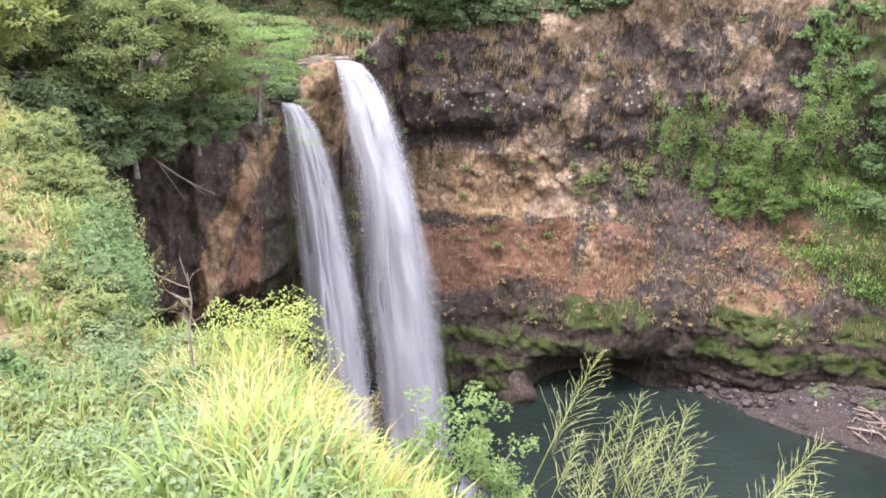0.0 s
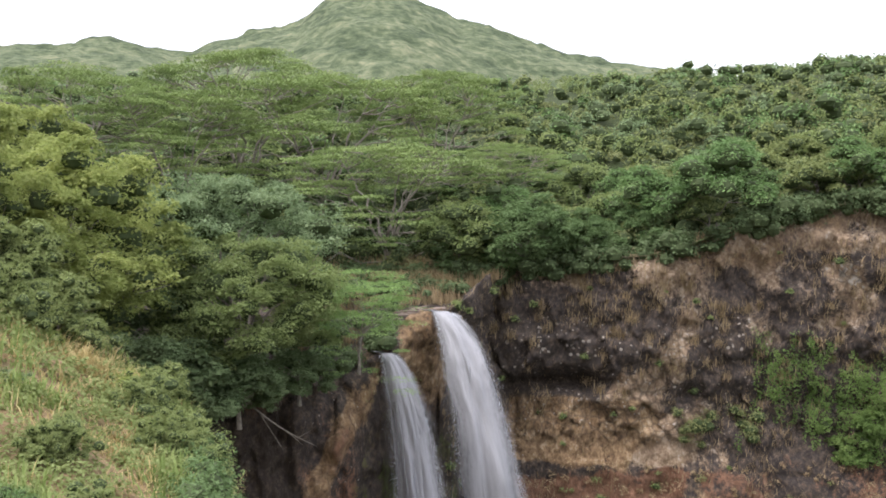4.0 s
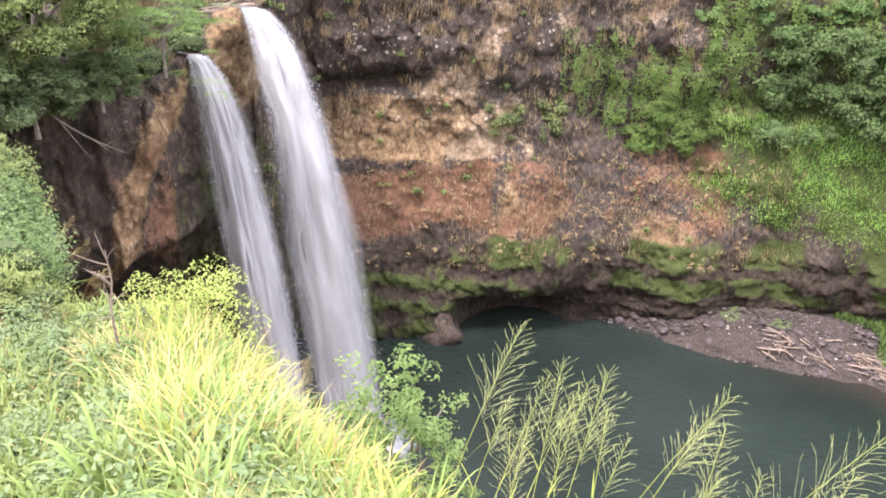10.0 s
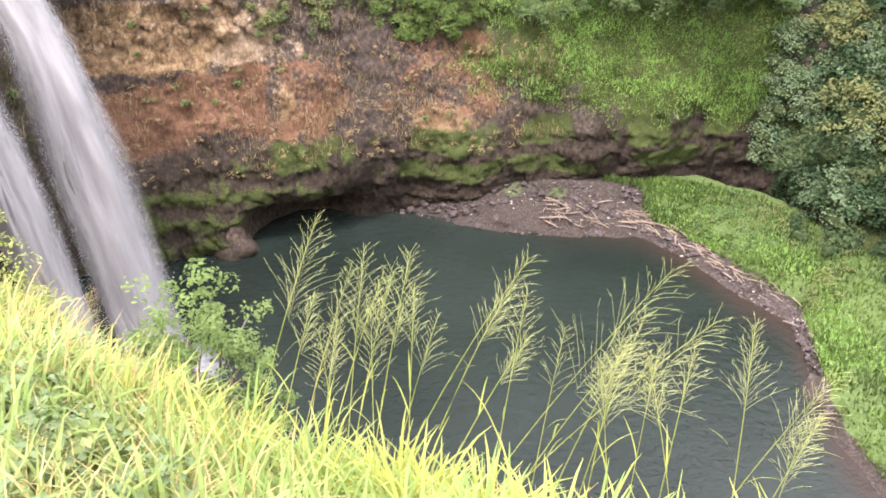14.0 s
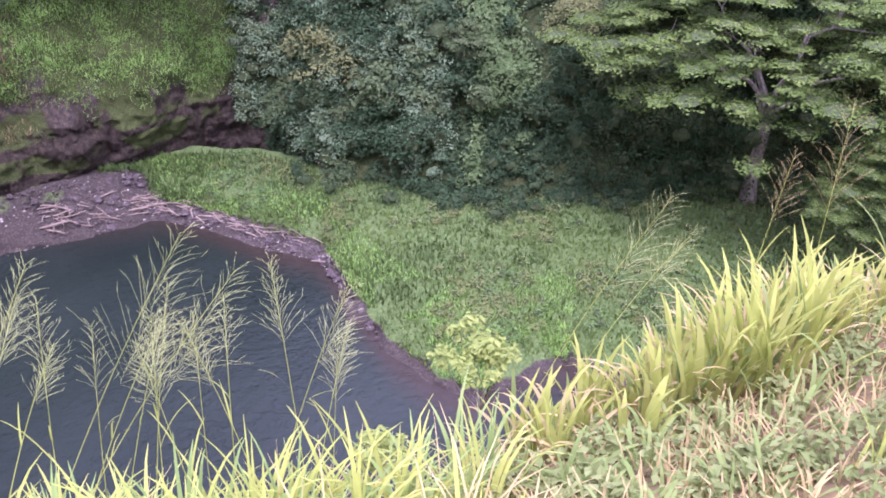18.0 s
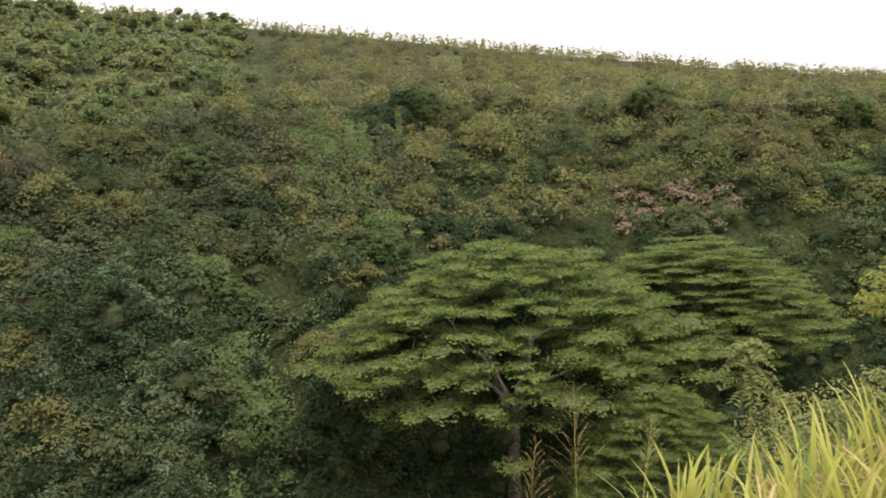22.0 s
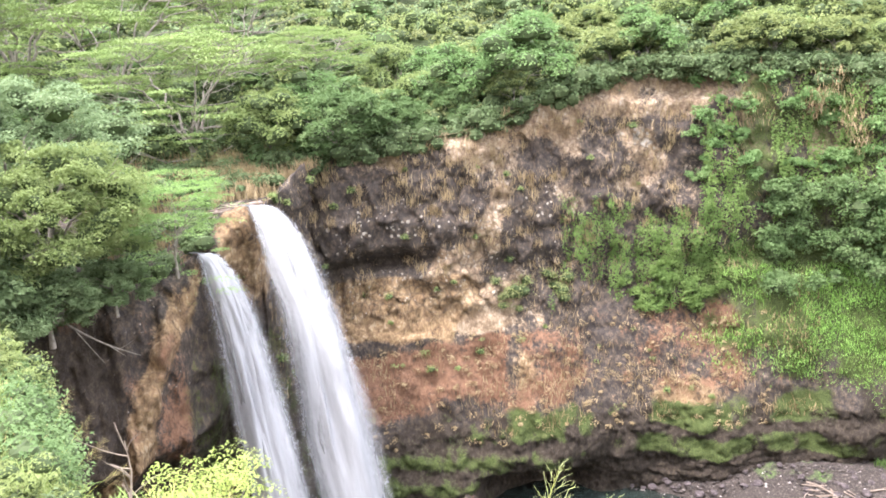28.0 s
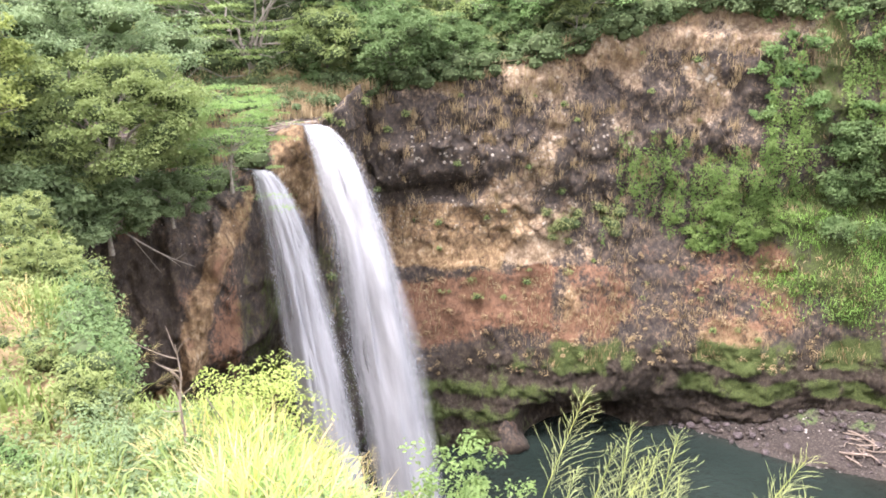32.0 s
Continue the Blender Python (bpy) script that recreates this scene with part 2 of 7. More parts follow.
def leaf_mat(name, dark, mid, light, through_light=0.3, scale=0.35, rough=0.65):
    """Foliage: leaf by leaf and clump by clump differences of green, some light let through."""
    m, nt, p = material(name)
    isl = nt.nodes.new("ShaderNodeNewGeometry").outputs["Random Per Island"]
    big = noise_tex(nt, scale, 3.0)
    mix = maths(nt, "ADD", maths(nt, "MULTIPLY_ADD", isl, 0.16, 0.08), maths(nt, "MULTIPLY", big, 0.74))
    col = ramp(nt, mix, [(0.12, dark), (0.5, mid), (0.98, light)])
    nt.links.new(col, p.inputs["Base Color"])
    p.inputs["Roughness"].default_value = rough
    p.inputs["Specular IOR Level"].default_value = 0.14
    tr = node(nt, "ShaderNodeBsdfTranslucent")
    nt.links.new(col, tr.inputs["Color"])
    ms = node(nt, "ShaderNodeMixShader", Fac=through_light)
    nt.links.new(p.outputs[0], ms.inputs[1])
    nt.links.new(tr.outputs[0], ms.inputs[2])
    nt.links.new(ms.outputs[0], nt.nodes["Material Output"].inputs["Surface"])
    return m


LEAF_DEEP = leaf_mat("deep_green_leaf", (0.05, 0.08, 0.033), (0.118, 0.168, 0.072), (0.23, 0.285, 0.14))
LEAF_OLIVE = leaf_mat("olive_leaf", (0.125, 0.165, 0.055), (0.22, 0.28, 0.1), (0.34, 0.39, 0.165), 0.42)
LEAF_VINE = leaf_mat("vine_leaf", (0.06, 0.105, 0.028), (0.15, 0.23, 0.064), (0.3, 0.39, 0.13), 0.33, 0.5)
LEAF_MUTED = leaf_mat("muted_green_leaf", (0.05, 0.068, 0.036), (0.1, 0.13, 0.07), (0.18, 0.215, 0.125), 0.3, 0.14)
LEAF_CORNER = leaf_mat("blue_green_leaf", (0.1, 0.165, 0.088), (0.2, 0.295, 0.165), (0.34, 0.43, 0.265), 0.36, 0.3)
# skyline leaves made lighter: the haze of distance is put into the colour
LEAF_PLANT = leaf_mat("hazy_plantation_leaf", (0.1, 0.13, 0.05), (0.23, 0.285, 0.11), (0.4, 0.45, 0.19), 0.35, 0.1)
LEAF_CLIFF = leaf_mat("cliff_bush_leaf", (0.05, 0.088, 0.032), (0.125, 0.195, 0.072), (0.26, 0.34, 0.15), 0.3, 0.4)
LEAF_LIMB = leaf_mat("yellowish_olive_leaf", (0.125, 0.16, 0.045), (0.3, 0.355, 0.11), (0.53, 0.55, 0.2), 0.48, 0.25)
LEAF_PAD = leaf_mat("level_pad_leaf", (0.085, 0.125, 0.044), (0.2, 0.275, 0.092), (0.37, 0.45, 0.165), 0.25, 0.15)
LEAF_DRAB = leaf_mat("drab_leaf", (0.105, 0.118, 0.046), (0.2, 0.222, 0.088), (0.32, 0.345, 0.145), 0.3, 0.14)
LEAF_SILVER = leaf_mat("silvery_green_leaf", (0.085, 0.13, 0.058), (0.195, 0.27, 0.13), (0.36, 0.43, 0.23), 0.36)
LEAF_FEATHER = leaf_mat("bright_feathery_leaf", (0.1, 0.18, 0.05), (0.24, 0.37, 0.12), (0.42, 0.53, 0.22), 0.42)
LEAF_FRESH = leaf_mat("fresh_green_leaf", (0.06, 0.114, 0.0342), (0.15, 0.247, 0.0855), (0.3, 0.399, 0.16))
LEAF_YELLOW = leaf_mat("yellow_green_leaf", (0.12, 0.15, 0.05), (0.21, 0.25, 0.09), (0.31, 0.345, 0.135))
LEAF_LIME = leaf_mat("lime_leaf", (0.171, 0.222, 0.0645), (0.328, 0.401, 0.112), (0.574, 0.584, 0.202), 0.4)
LEAF_EDGE = leaf_mat("edge_bush_leaf", (0.08, 0.125, 0.04), (0.18, 0.265, 0.088), (0.36, 0.44, 0.17), 0.38, 1.2)
LEAF_MOUND = leaf_mat("mound_bush_leaf", (0.17, 0.22, 0.06), (0.36, 0.44, 0.13), (0.6, 0.63, 0.22), 0.42, 1.2)
LEAF_GOLD = leaf_mat("yellowing_leaf", (0.1, 0.145, 0.04), (0.25, 0.315, 0.085), (0.55, 0.55, 0.16), 0.42, 1.6)
LEAF_ALBIZIA = leaf_mat("feathery_leaf", (0.045, 0.08, 0.02), (0.14, 0.215, 0.054), (0.31, 0.385, 0.115), 0.36)
LEAF_BROWN = leaf_mat("brownish_leaf", (0.08, 0.088, 0.044), (0.15, 0.162, 0.08), (0.235, 0.245, 0.125), 0.3, 0.14)
LEAF_BANK = leaf_mat("bank_shrub_leaf", (0.1, 0.13, 0.042), (0.22, 0.27, 0.095), (0.42, 0.46, 0.2), 0.35, 0.5)
LEAF_TAN = leaf_mat("withered_leaf", (0.14, 0.1, 0.07), (0.3, 0.23, 0.17), (0.48, 0.4, 0.32), 0.2, 0.4)
MEADOW_DULL = leaf_mat("rough_meadow", (0.03, 0.052, 0.014), (0.075, 0.125, 0.034), (0.17, 0.25, 0.07), 0.25, 0.22)
MEADOW_FRESH = leaf_mat("fresh_meadow", (0.045, 0.08, 0.018), (0.11, 0.18, 0.042), (0.25, 0.34, 0.1), 0.3, 0.22)
LEAF_RED = leaf_mat("rust_red_leaf", (0.1, 0.06, 0.038), (0.21, 0.115, 0.078), (0.34, 0.21, 0.15))
LEAF_BLUE = leaf_mat("dull_green_leaf", (0.02, 0.041, 0.018), (0.047, 0.09, 0.04), (0.113, 0.18, 0.082), 0.3, 0.3)
GRASS_FRESH = leaf_mat("fresh_grass", (0.085, 0.125, 0.036), (0.215, 0.29, 0.085), (0.44, 0.475, 0.195), 0.35, 0.9)
GRASS_LIME = leaf_mat("sunlit_grass", (0.16, 0.195, 0.045), (0.42, 0.47, 0.11), (0.72, 0.69, 0.25), 0.42, 2.2)
GRASS_BROAD = leaf_mat("broad_light_grass", (0.11, 0.17, 0.045), (0.26, 0.37, 0.11), (0.46, 0.54, 0.22), 0.4, 0.9)
GRASS_DRY = leaf_mat("dry_grass", (0.22, 0.165, 0.07), (0.47, 0.38, 0.17), (0.72, 0.62, 0.33), 0.28, 0.6)
GRASS_TAN = leaf_mat("bleached_cliff_grass", (0.151, 0.112, 0.061), (0.316, 0.237, 0.13), (0.534, 0.432, 0.262), 0.2, 0.3)
GRASS_MEADOW = leaf_mat("meadow_grass", (0.13, 0.24, 0.05), (0.27, 0.47, 0.11), (0.46, 0.65, 0.22), 0.42, 0.3)
GRASS_SLOPE = leaf_mat("rough_slope_grass", (0.075, 0.12, 0.03), (0.16, 0.25, 0.062), (0.31, 0.4, 0.125), 0.35, 0.3)
PANICLE = leaf_mat("seed_head", (0.26, 0.29, 0.1), (0.45, 0.49, 0.2), (0.7, 0.7, 0.38), 0.35, 0.8)


def bark_mat(name, a, b):
    m, nt, p = material(name)
    n = noise_tex(nt, 3.0, 6.0)
    nt.links.new(ramp(nt, n, [(0.3, a), (0.7, b)]), p.inputs["Base Color"])
    p.inputs["Roughness"].default_value = 0.9
    bump(nt, p, n, 0.6, 0.05)
    return m


# darker than the outer leaves: the crowns' inner shade is put into this colour
HEART_SHADE = leaf_mat("inner_leaf_painted_shade", (0.026, 0.038, 0.015), (0.056, 0.077, 0.031), (0.105, 0.135, 0.058), 0.0, 3.5, 0.8)
BARK = bark_mat("grey_bark", (0.11, 0.095, 0.075), (0.3, 0.27, 0.22))
WOOD_DRIFT = bark_mat("bleached_driftwood", (0.13, 0.095, 0.07), (0.36, 0.29, 0.23))


def rock_mat():
    """Weathered basalt: dark and pale layers, rusty earth, moss, by the zone weights on the mesh and noise."""
    m, nt, p = material("weathered_basalt")
    co = node(nt, "ShaderNodeTexCoord").outputs["Object"]
    mp = node(nt, "ShaderNodeMapping")
    mp.inputs["Scale"].default_value = (1, 1, 0.7)
    nt.links.new(co, mp.inputs["Vector"])
    streak = mp.outputs["Vector"]
    n1 = noise_tex(nt, 0.35, 6.0, streak, 0.62)
    n2 = noise_tex(nt, 2.6, 7.0, streak, 0.7)
    n3 = noise_tex(nt, 8.0, 4.0, co, 0.65)
    # broken blocks with dark joints, in the pale and ochre layers
    cell = node(nt, "ShaderNodeTexVoronoi", Scale=1.05)
    nt.links.new(co, cell.inputs["Vector"])
    rim = node(nt, "ShaderNodeTexVoronoi", Scale=1.05)
    rim.feature = "DISTANCE_TO_EDGE"
    nt.links.new(co, rim.inputs["Vector"])
    sep = nt.nodes.new("ShaderNodeSeparateColor")
    nt.links.new(cell.outputs["Color"], sep.inputs[0])
    nb = maths(nt, "ADD", n2, maths(nt, "MULTIPLY", maths(nt, "SUBTRACT", sep.outputs[0], 0.5), 0.17))
    base = ramp(nt, n2, [(0.3, (0.03, 0.024, 0.022)), (0.48, (0.066, 0.054, 0.046)), (0.62, (0.15, 0.112, 0.078)), (0.76, (0.36, 0.285, 0.21))])
    pale = ramp(nt, nb, [(0.25, (0.085, 0.0638, 0.0467)), (0.45, (0.255, 0.178, 0.111)), (0.6, (0.391, 0.297, 0.196)), (0.75, (0.527, 0.476, 0.408))])
    red = ramp(nt, n2, [(0.28, (0.06, 0.04, 0.027)), (0.48, (0.178, 0.097, 0.058)), (0.62, (0.255, 0.14, 0.084)), (0.74, (0.36, 0.26, 0.18))])
    ochre = ramp(nt, nb, [(0.27, (0.06, 0.04, 0.026)), (0.44, (0.2, 0.128, 0.068)), (0.58, (0.33, 0.225, 0.12)), (0.74, (0.5, 0.4, 0.27))])
    moss = ramp(nt, n3, [(0.25, (0.022, 0.03, 0.01)), (0.5, (0.065, 0.086, 0.024)), (0.75, (0.14, 0.17, 0.052))])
    # brown rock, wet by the falls; also paints the shade of recesses
    brown_and_shaded = ramp(nt, n2, [(0.3, (0.016, 0.012, 0.009)), (0.52, (0.046, 0.035, 0.025)), (0.75, (0.115, 0.09, 0.064))])

    def w(key, soft=0.9):
        x = maths(nt, "ADD", attribute(nt, key), maths(nt, "MULTIPLY", maths(nt, "SUBTRACT", n1, 0.5), soft))
        x = maths(nt, "ADD", x, maths(nt, "MULTIPLY", maths(nt, "SUBTRACT", n2, 0.5), soft * 0.7))
        x = maths(nt, "ADD", x, maths(nt, "MULTIPLY", maths(nt, "SUBTRACT", n3, 0.5), soft * 0.6))
        x = maths(nt, "MULTIPLY", maths(nt, "SUBTRACT", x, 0.38), 4.0)
        n = nt.nodes.new("ShaderNodeClamp")
        nt.links.new(x, n.inputs["Value"])
        return n.outputs[0]
    col = blend(nt, w("pale", 1.15), base, pale)
    col = blend(nt, w("ochre"), col, ochre)
    fl = node(nt, "ShaderNodeTexVoronoi", Scale=1.7, Randomness=1.0)
    nt.links.new(co, fl.inputs["Vector"])
    chip = maths(nt, "MULTIPLY", maths(nt, "LESS_THAN", fl.outputs["Distance"], maths(nt, "MULTIPLY", attribute(nt, "fleck"), maths(nt, "SUBTRACT", noise_tex(nt, 0.9, 4.0, co), 0.38))), 0.85)
    col = blend(nt, chip, col, (0.47, 0.42, 0.34))
    gap = nt.nodes.new("ShaderNodeClamp")
    nt.links.new(maths(nt, "SUBTRACT", 1.0, maths(nt, "DIVIDE", rim.outputs["Distance"], maths(nt, "MULTIPLY", n1, 0.32))), gap.inputs["Value"])
    col = blend(nt, maths(nt, "MULTIPLY", gap.outputs[0], maths(nt, "MULTIPLY", maths(nt, "MINIMUM", attribute(nt, "fleck"), 1.0), 0.6)), col, (0.05, 0.04, 0.032))
    col = blend(nt, w("red", 1.35), col, red)
    col = blend(nt, w("brown_and_shaded"), col, brown_and_shaded)
    col = blend(nt, w("moss", 1.3), col, moss)
    nt.links.new(col, p.inputs["Base Color"])
    p.inputs["Roughness"].default_value = 0.85
    p.inputs["Specular IOR Level"].default_value = 0.25
    h = maths(nt, "ADD", n2, maths(nt, "MULTIPLY", n3, 0.5))
    bump(nt, p, h, 1.0, 0.3)
    return m


ROCK = rock_mat()


def simple_noise_mat(name, stops, scale, rough=0.9, bump_d=0.1, scale2=None):
    m, nt, p = material(name)
    n = noise_tex(nt, scale, 6.0, None, 0.65)
    fac = n
    if scale2:
        fac = maths(nt, "ADD", maths(nt, "MULTIPLY", n, 0.6), maths(nt, "MULTIPLY", noise_tex(nt, scale2, 3.0), 0.4))
    nt.links.new(ramp(nt, fac, stops), p.inputs["Base Color"])
    p.inputs["Roughness"].default_value = rough
    p.inputs["Specular IOR Level"].default_value = 0.12
    bump(nt, p, n, 0.6, bump_d)
    return m


SOIL = simple_noise_mat("grassy_soil", [(0.3, (0.06, 0.045, 0.024)), (0.46, (0.16, 0.12, 0.06)), (0.58, (0.28, 0.2, 0.11)), (0.72, (0.4, 0.3, 0.17))], 6.0, 0.95, 0.05, 0.6)
# kept very dark: shade in the gaps between plants is put into this colour
FOREST_FLOOR = simple_noise_mat("earth_in_painted_shade", [(0.35, (0.016, 0.024, 0.009)), (0.5, (0.038, 0.052, 0.018)), (0.65, (0.08, 0.092, 0.036))], 1.6, 0.95, 0.6, 0.2)
def floor_mat():
    """Gorge floor: brown-grey gravel, grown over where the meadow lies."""
    m, nt, p = material("gravel_and_turf")
    n2 = noise_tex(nt, 0.45, 4.0)
    n = noise_tex(nt, 4.5, 7.0, None, 0.75)
    grav = ramp(nt, n, [(0.32, (0.018, 0.014, 0.011)), (0.5, (0.048, 0.037, 0.03)), (0.6, (0.085, 0.066, 0.054)), (0.7, (0.22, 0.19, 0.165))])
    turf = ramp(nt, n, [(0.3, (0.04, 0.07, 0.018)), (0.5, (0.095, 0.155, 0.04)), (0.72, (0.19, 0.26, 0.08))])
    w = maths(nt, "ADD", attribute(nt, "turf"), maths(nt, "MULTIPLY", maths(nt, "SUBTRACT", n2, 0.5), 1.2))
    c = nt.nodes.new("ShaderNodeClamp")
    nt.links.new(maths(nt, "MULTIPLY", maths(nt, "SUBTRACT", w, 0.4), 5.0), c.inputs["Value"])
    nt.links.new(blend(nt, c.outputs[0], grav, turf), p.inputs["Base Color"])
    p.inputs["Roughness"].default_value = 0.9
    bump(nt, p, n, 0.8, 0.25)
    return m


GRAVEL = floor_mat()
STONE = simple_noise_mat("river_stone", [(0.3, (0.035, 0.028, 0.028)), (0.55, (0.10, 0.082, 0.08)), (0.75, (0.24, 0.205, 0.19))], 2.0, 0.8, 0.05, 0.7)
PEBBLE, _nt, _p = material("pale_and_dark_pebbles")
_nt.links.new(ramp(_nt, _nt.nodes.new("ShaderNodeNewGeometry").outputs["Random Per Island"], [(0.0, (0.03, 0.025, 0.022)), (0.6, (0.07, 0.056, 0.047)), (0.88, (0.15, 0.127, 0.11)), (1.0, (0.38, 0.34, 0.31))]), _p.inputs["Base Color"])
_p.inputs["Roughness"].default_value = 0.85
FAR_WOOD = simple_noise_mat("distant_woodland", [(0.36, (0.03, 0.045, 0.022)), (0.5, (0.09, 0.115, 0.06)), (0.64, (0.2, 0.21, 0.12))], 0.09, 0.95, 6.0, 0.02)


def water_mat():
    m, nt, p = material("dark_pool_water")
    co = node(nt, "ShaderNodeTexCoord").outputs["Object"]
    n = noise_tex(nt, 1.1, 4.0, co, 0.6)
    n2 = noise_tex(nt, 4.5, 3.0, co, 0.6)
    big = noise_tex(nt, 0.05, 2.0, co)
    deep = ramp(nt, big, [(0.35, (0.012, 0.019, 0.016)), (0.65, (0.02, 0.029, 0.025))])
    col = blend(nt, attribute(nt, "shallow"), deep, (0.034, 0.025, 0.02))
    froth = maths(nt, "MULTIPLY", maths(nt, "ADD", maths(nt, "SUBTRACT", attribute(nt, "foam"), 0.75), maths(nt, "MULTIPLY", n, 0.7)), 1.6)
    cl = nt.nodes.new("ShaderNodeClamp")
    nt.links.new(froth, cl.inputs["Value"])
    nt.links.new(blend(nt, cl.outputs[0], col, (0.5, 0.52, 0.54)), p.inputs["Base Color"])
    p.inputs["Roughness"].default_value = 0.08
    p.inputs["IOR"].default_value = 1.33
    h = maths(nt, "ADD", n, maths(nt, "MULTIPLY", n2, 0.35))
    bump(nt, p, h, 0.75, 0.18)
    return m


WATER = water_mat()


def falls_mat():
    m, nt, p = material("falling_white_water")
    uv = node(nt, "ShaderNodeUVMap")
    uv.uv_map = "UVMap"
    mp = node(nt, "ShaderNodeMapping")
    mp.inputs["Scale"].default_value = (7, 5, 1)
    nt.links.new(uv.outputs[0], mp.inputs["Vector"])
    s1 = noise_tex(nt, 1.0, 6.0, mp.outputs[0], 0.65)
    mp2 = node(nt, "ShaderNodeMapping")
    mp2.inputs["Scale"].default_value = (38, 60, 1)
    nt.links.new(uv.outputs[0], mp2.inputs["Vector"])
    s2 = noise_tex(nt, 1.0, 4.0, mp2.outputs[0], 0.7)
    edge = attribute(nt, "body")
    a = maths(nt, "ADD", maths(nt, "MULTIPLY", maths(nt, "SUBTRACT", s1, 0.5), 0.75), maths(nt, "MULTIPLY", maths(nt, "SUBTRACT", s2, 0.5), 0.75))
    a = maths(nt, "ADD", a, edge)
    n = nt.nodes.new("ShaderNodeClamp")
    nt.links.new(a, n.inputs["Value"])
    nt.links.new(n.outputs[0], p.inputs["Alpha"])
    nt.links.new(ramp(nt, s1, [(0.3, (0.235, 0.238, 0.244)), (0.62, (0.31, 0.313, 0.318))]), p.inputs["Base Color"])
    p.inputs["Roughness"].default_value = 0.7
    bump(nt, p, s1, 0.5, 0.2)
    return m


FALLS = falls_mat()
DROPS, _nt, _p = material("water_drops")
_p.inputs["Base Color"].default_value, _p.inputs["Roughness"].default_value = (0.6, 0.61, 0.62, 1), 0.5

# ---- ground: the near hill that the camera stands on ----
HILL_AZ = [-75, -55, -45, -39, -33, -28, -24, -22.6, -21.6, -20.2, -13, -8, -4, 0, 8, 20, 35, 50, 60, 70, 78, 85, 92, 100, 111, 130, 150, 170, 255, 270, 285]
HILL_EL = [8, 7, 5, 2, -4.3, -9.2, -12.2, -14.5, -18, -24.5, -27, -31, -34.5, -37.5, -41.5, -46, -48, -47.5, -45.5, -41.5, -37, -31.5, -27, -23, -19, -15, -10, -6.7, -6.7, 3, 8]
HILL_R = [32, 33, 34, 34, 31, 28, 25, 22.5, 19.5, 13, 10, 8.4, 7, 6, 4.8, 3.6, 3.2, 3.2, 3.5, 4.2, 5, 6, 6.5, 7, 7.5, 9, 14, 14, 14, 28, 32]


def hill_z(az, r):
    """Height of the near hill: a bank to the crest, then steeply down into the gorge."""
    rc = np.interp(az, HILL_AZ, HILL_R)
    zc = CAM_Z + rc * np.tan(rad(np.interp(az, HILL_AZ, HILL_EL)))
    u = np.clip(r / rc, 0, 1)
    dip = np.interp(az, [-45, -39, -28, -21.6, -19.5, -10, 0, 60, 80, 110], [3.6, 3.3, 2.6, 1.9, 0.7, 0.3, 0.0, 0.0, 0.25, 0.5])
    bank = 41.35 + (zc - 41.35) * (0.35 * u + 0.65 * u ** 1.5) - dip * np.sin(np.pi * u ** 0.65)
    steep = np.interp(az, [-75, -40, -25, -10, 10, 60, 100, 150], [0.0, 0.55, 1.3, 1.7, 1.8, 1.8, 1.5, 0.0])
    z = np.where(r > rc, zc - (r - rc) * steep * (1 - 0.55 * np.exp(-(r - rc) / (0.25 * rc + 0.6))), bank)
    p = polar(az, r, 0 * r)
    k = smooth(2, 8, r)
    z = z + k * (0.35 * fbm(p * 0.25, 3, 3) + 0.12 * fbm(p * 1.1, 4, 2))
    return np.maximum(z, -4.0)


az_g, r_g = np.meshgrid(np.linspace(-75, 285, 401), np.concatenate([[0.02], np.geomspace(0.5, 130, 110)]), indexing="ij")
p = polar(az_g, r_g, hill_z(az_g, r_g))
p[:, 0] = (0.21, -0.24, 41.3)
hill = new("ground_near_hill", raw_mesh("near_hill", p, grid_faces(*az_g.shape), SOIL, True))
tagged(hill, "grassy hillside of brown soil above the gorge", "ground", kind="structure")
az_g, r_g = np.meshgrid(np.arange(150, 285.1, 2.5), np.geomspace(118, 2600, 24), indexing="ij")
z_b = np.interp(az_g, [150, 255, 270, 285], [40.9, 41.2, 44.3, 47.3]) + smooth(118, 500, r_g) * 6 + 0.2 * fbm(polar(az_g, r_g, 0 * r_g) * 0.2, 8, 3) * smooth(2, 8, r_g)
back = new("ground_behind", raw_mesh("ground_behind", polar(az_g, r_g, z_b), grid_faces(*az_g.shape), SOIL, True))
tagged(back, "level grassy ground along the lookout", "ground", kind="structure")

# ---- the far wall of the gorge and the plateau above it ----
W_AZ = [-80, -40, -25, -12, -5, 0, 8, 12, 18, 26, 36, 43, 50, 60, 70, 80, 95, 110, 150]
W_FOOT = [60, 60, 70, 82, 82, 83, 86, 92, 93, 93, 94, 92, 86, 80, 84, 95, 110, 130, 150]
W_EDGE = [75, 78, 85, 92, 88, 88, 89, 90, 93, 95, 99, 108, 122, 132, 140, 148, 160, 175, 200]
W_TOP = [36, 37, 37.2, 37.2, 37.5, 38.5, 39.8, 42, 44.5, 44.5, 41.5, 41, 43, 45, 46, 46, 45, 44, 44]
SKY_AZ = [-80, -40, -25, -10, 5, 20, 32, 45, 59, 75, 92, 108, 150]
SKY_EL = [8, 8, 8.5, 8.8, 9.1, 9.2, 9.1, 8.4, 7.2, 5.4, 3.2, 1.1, 0]


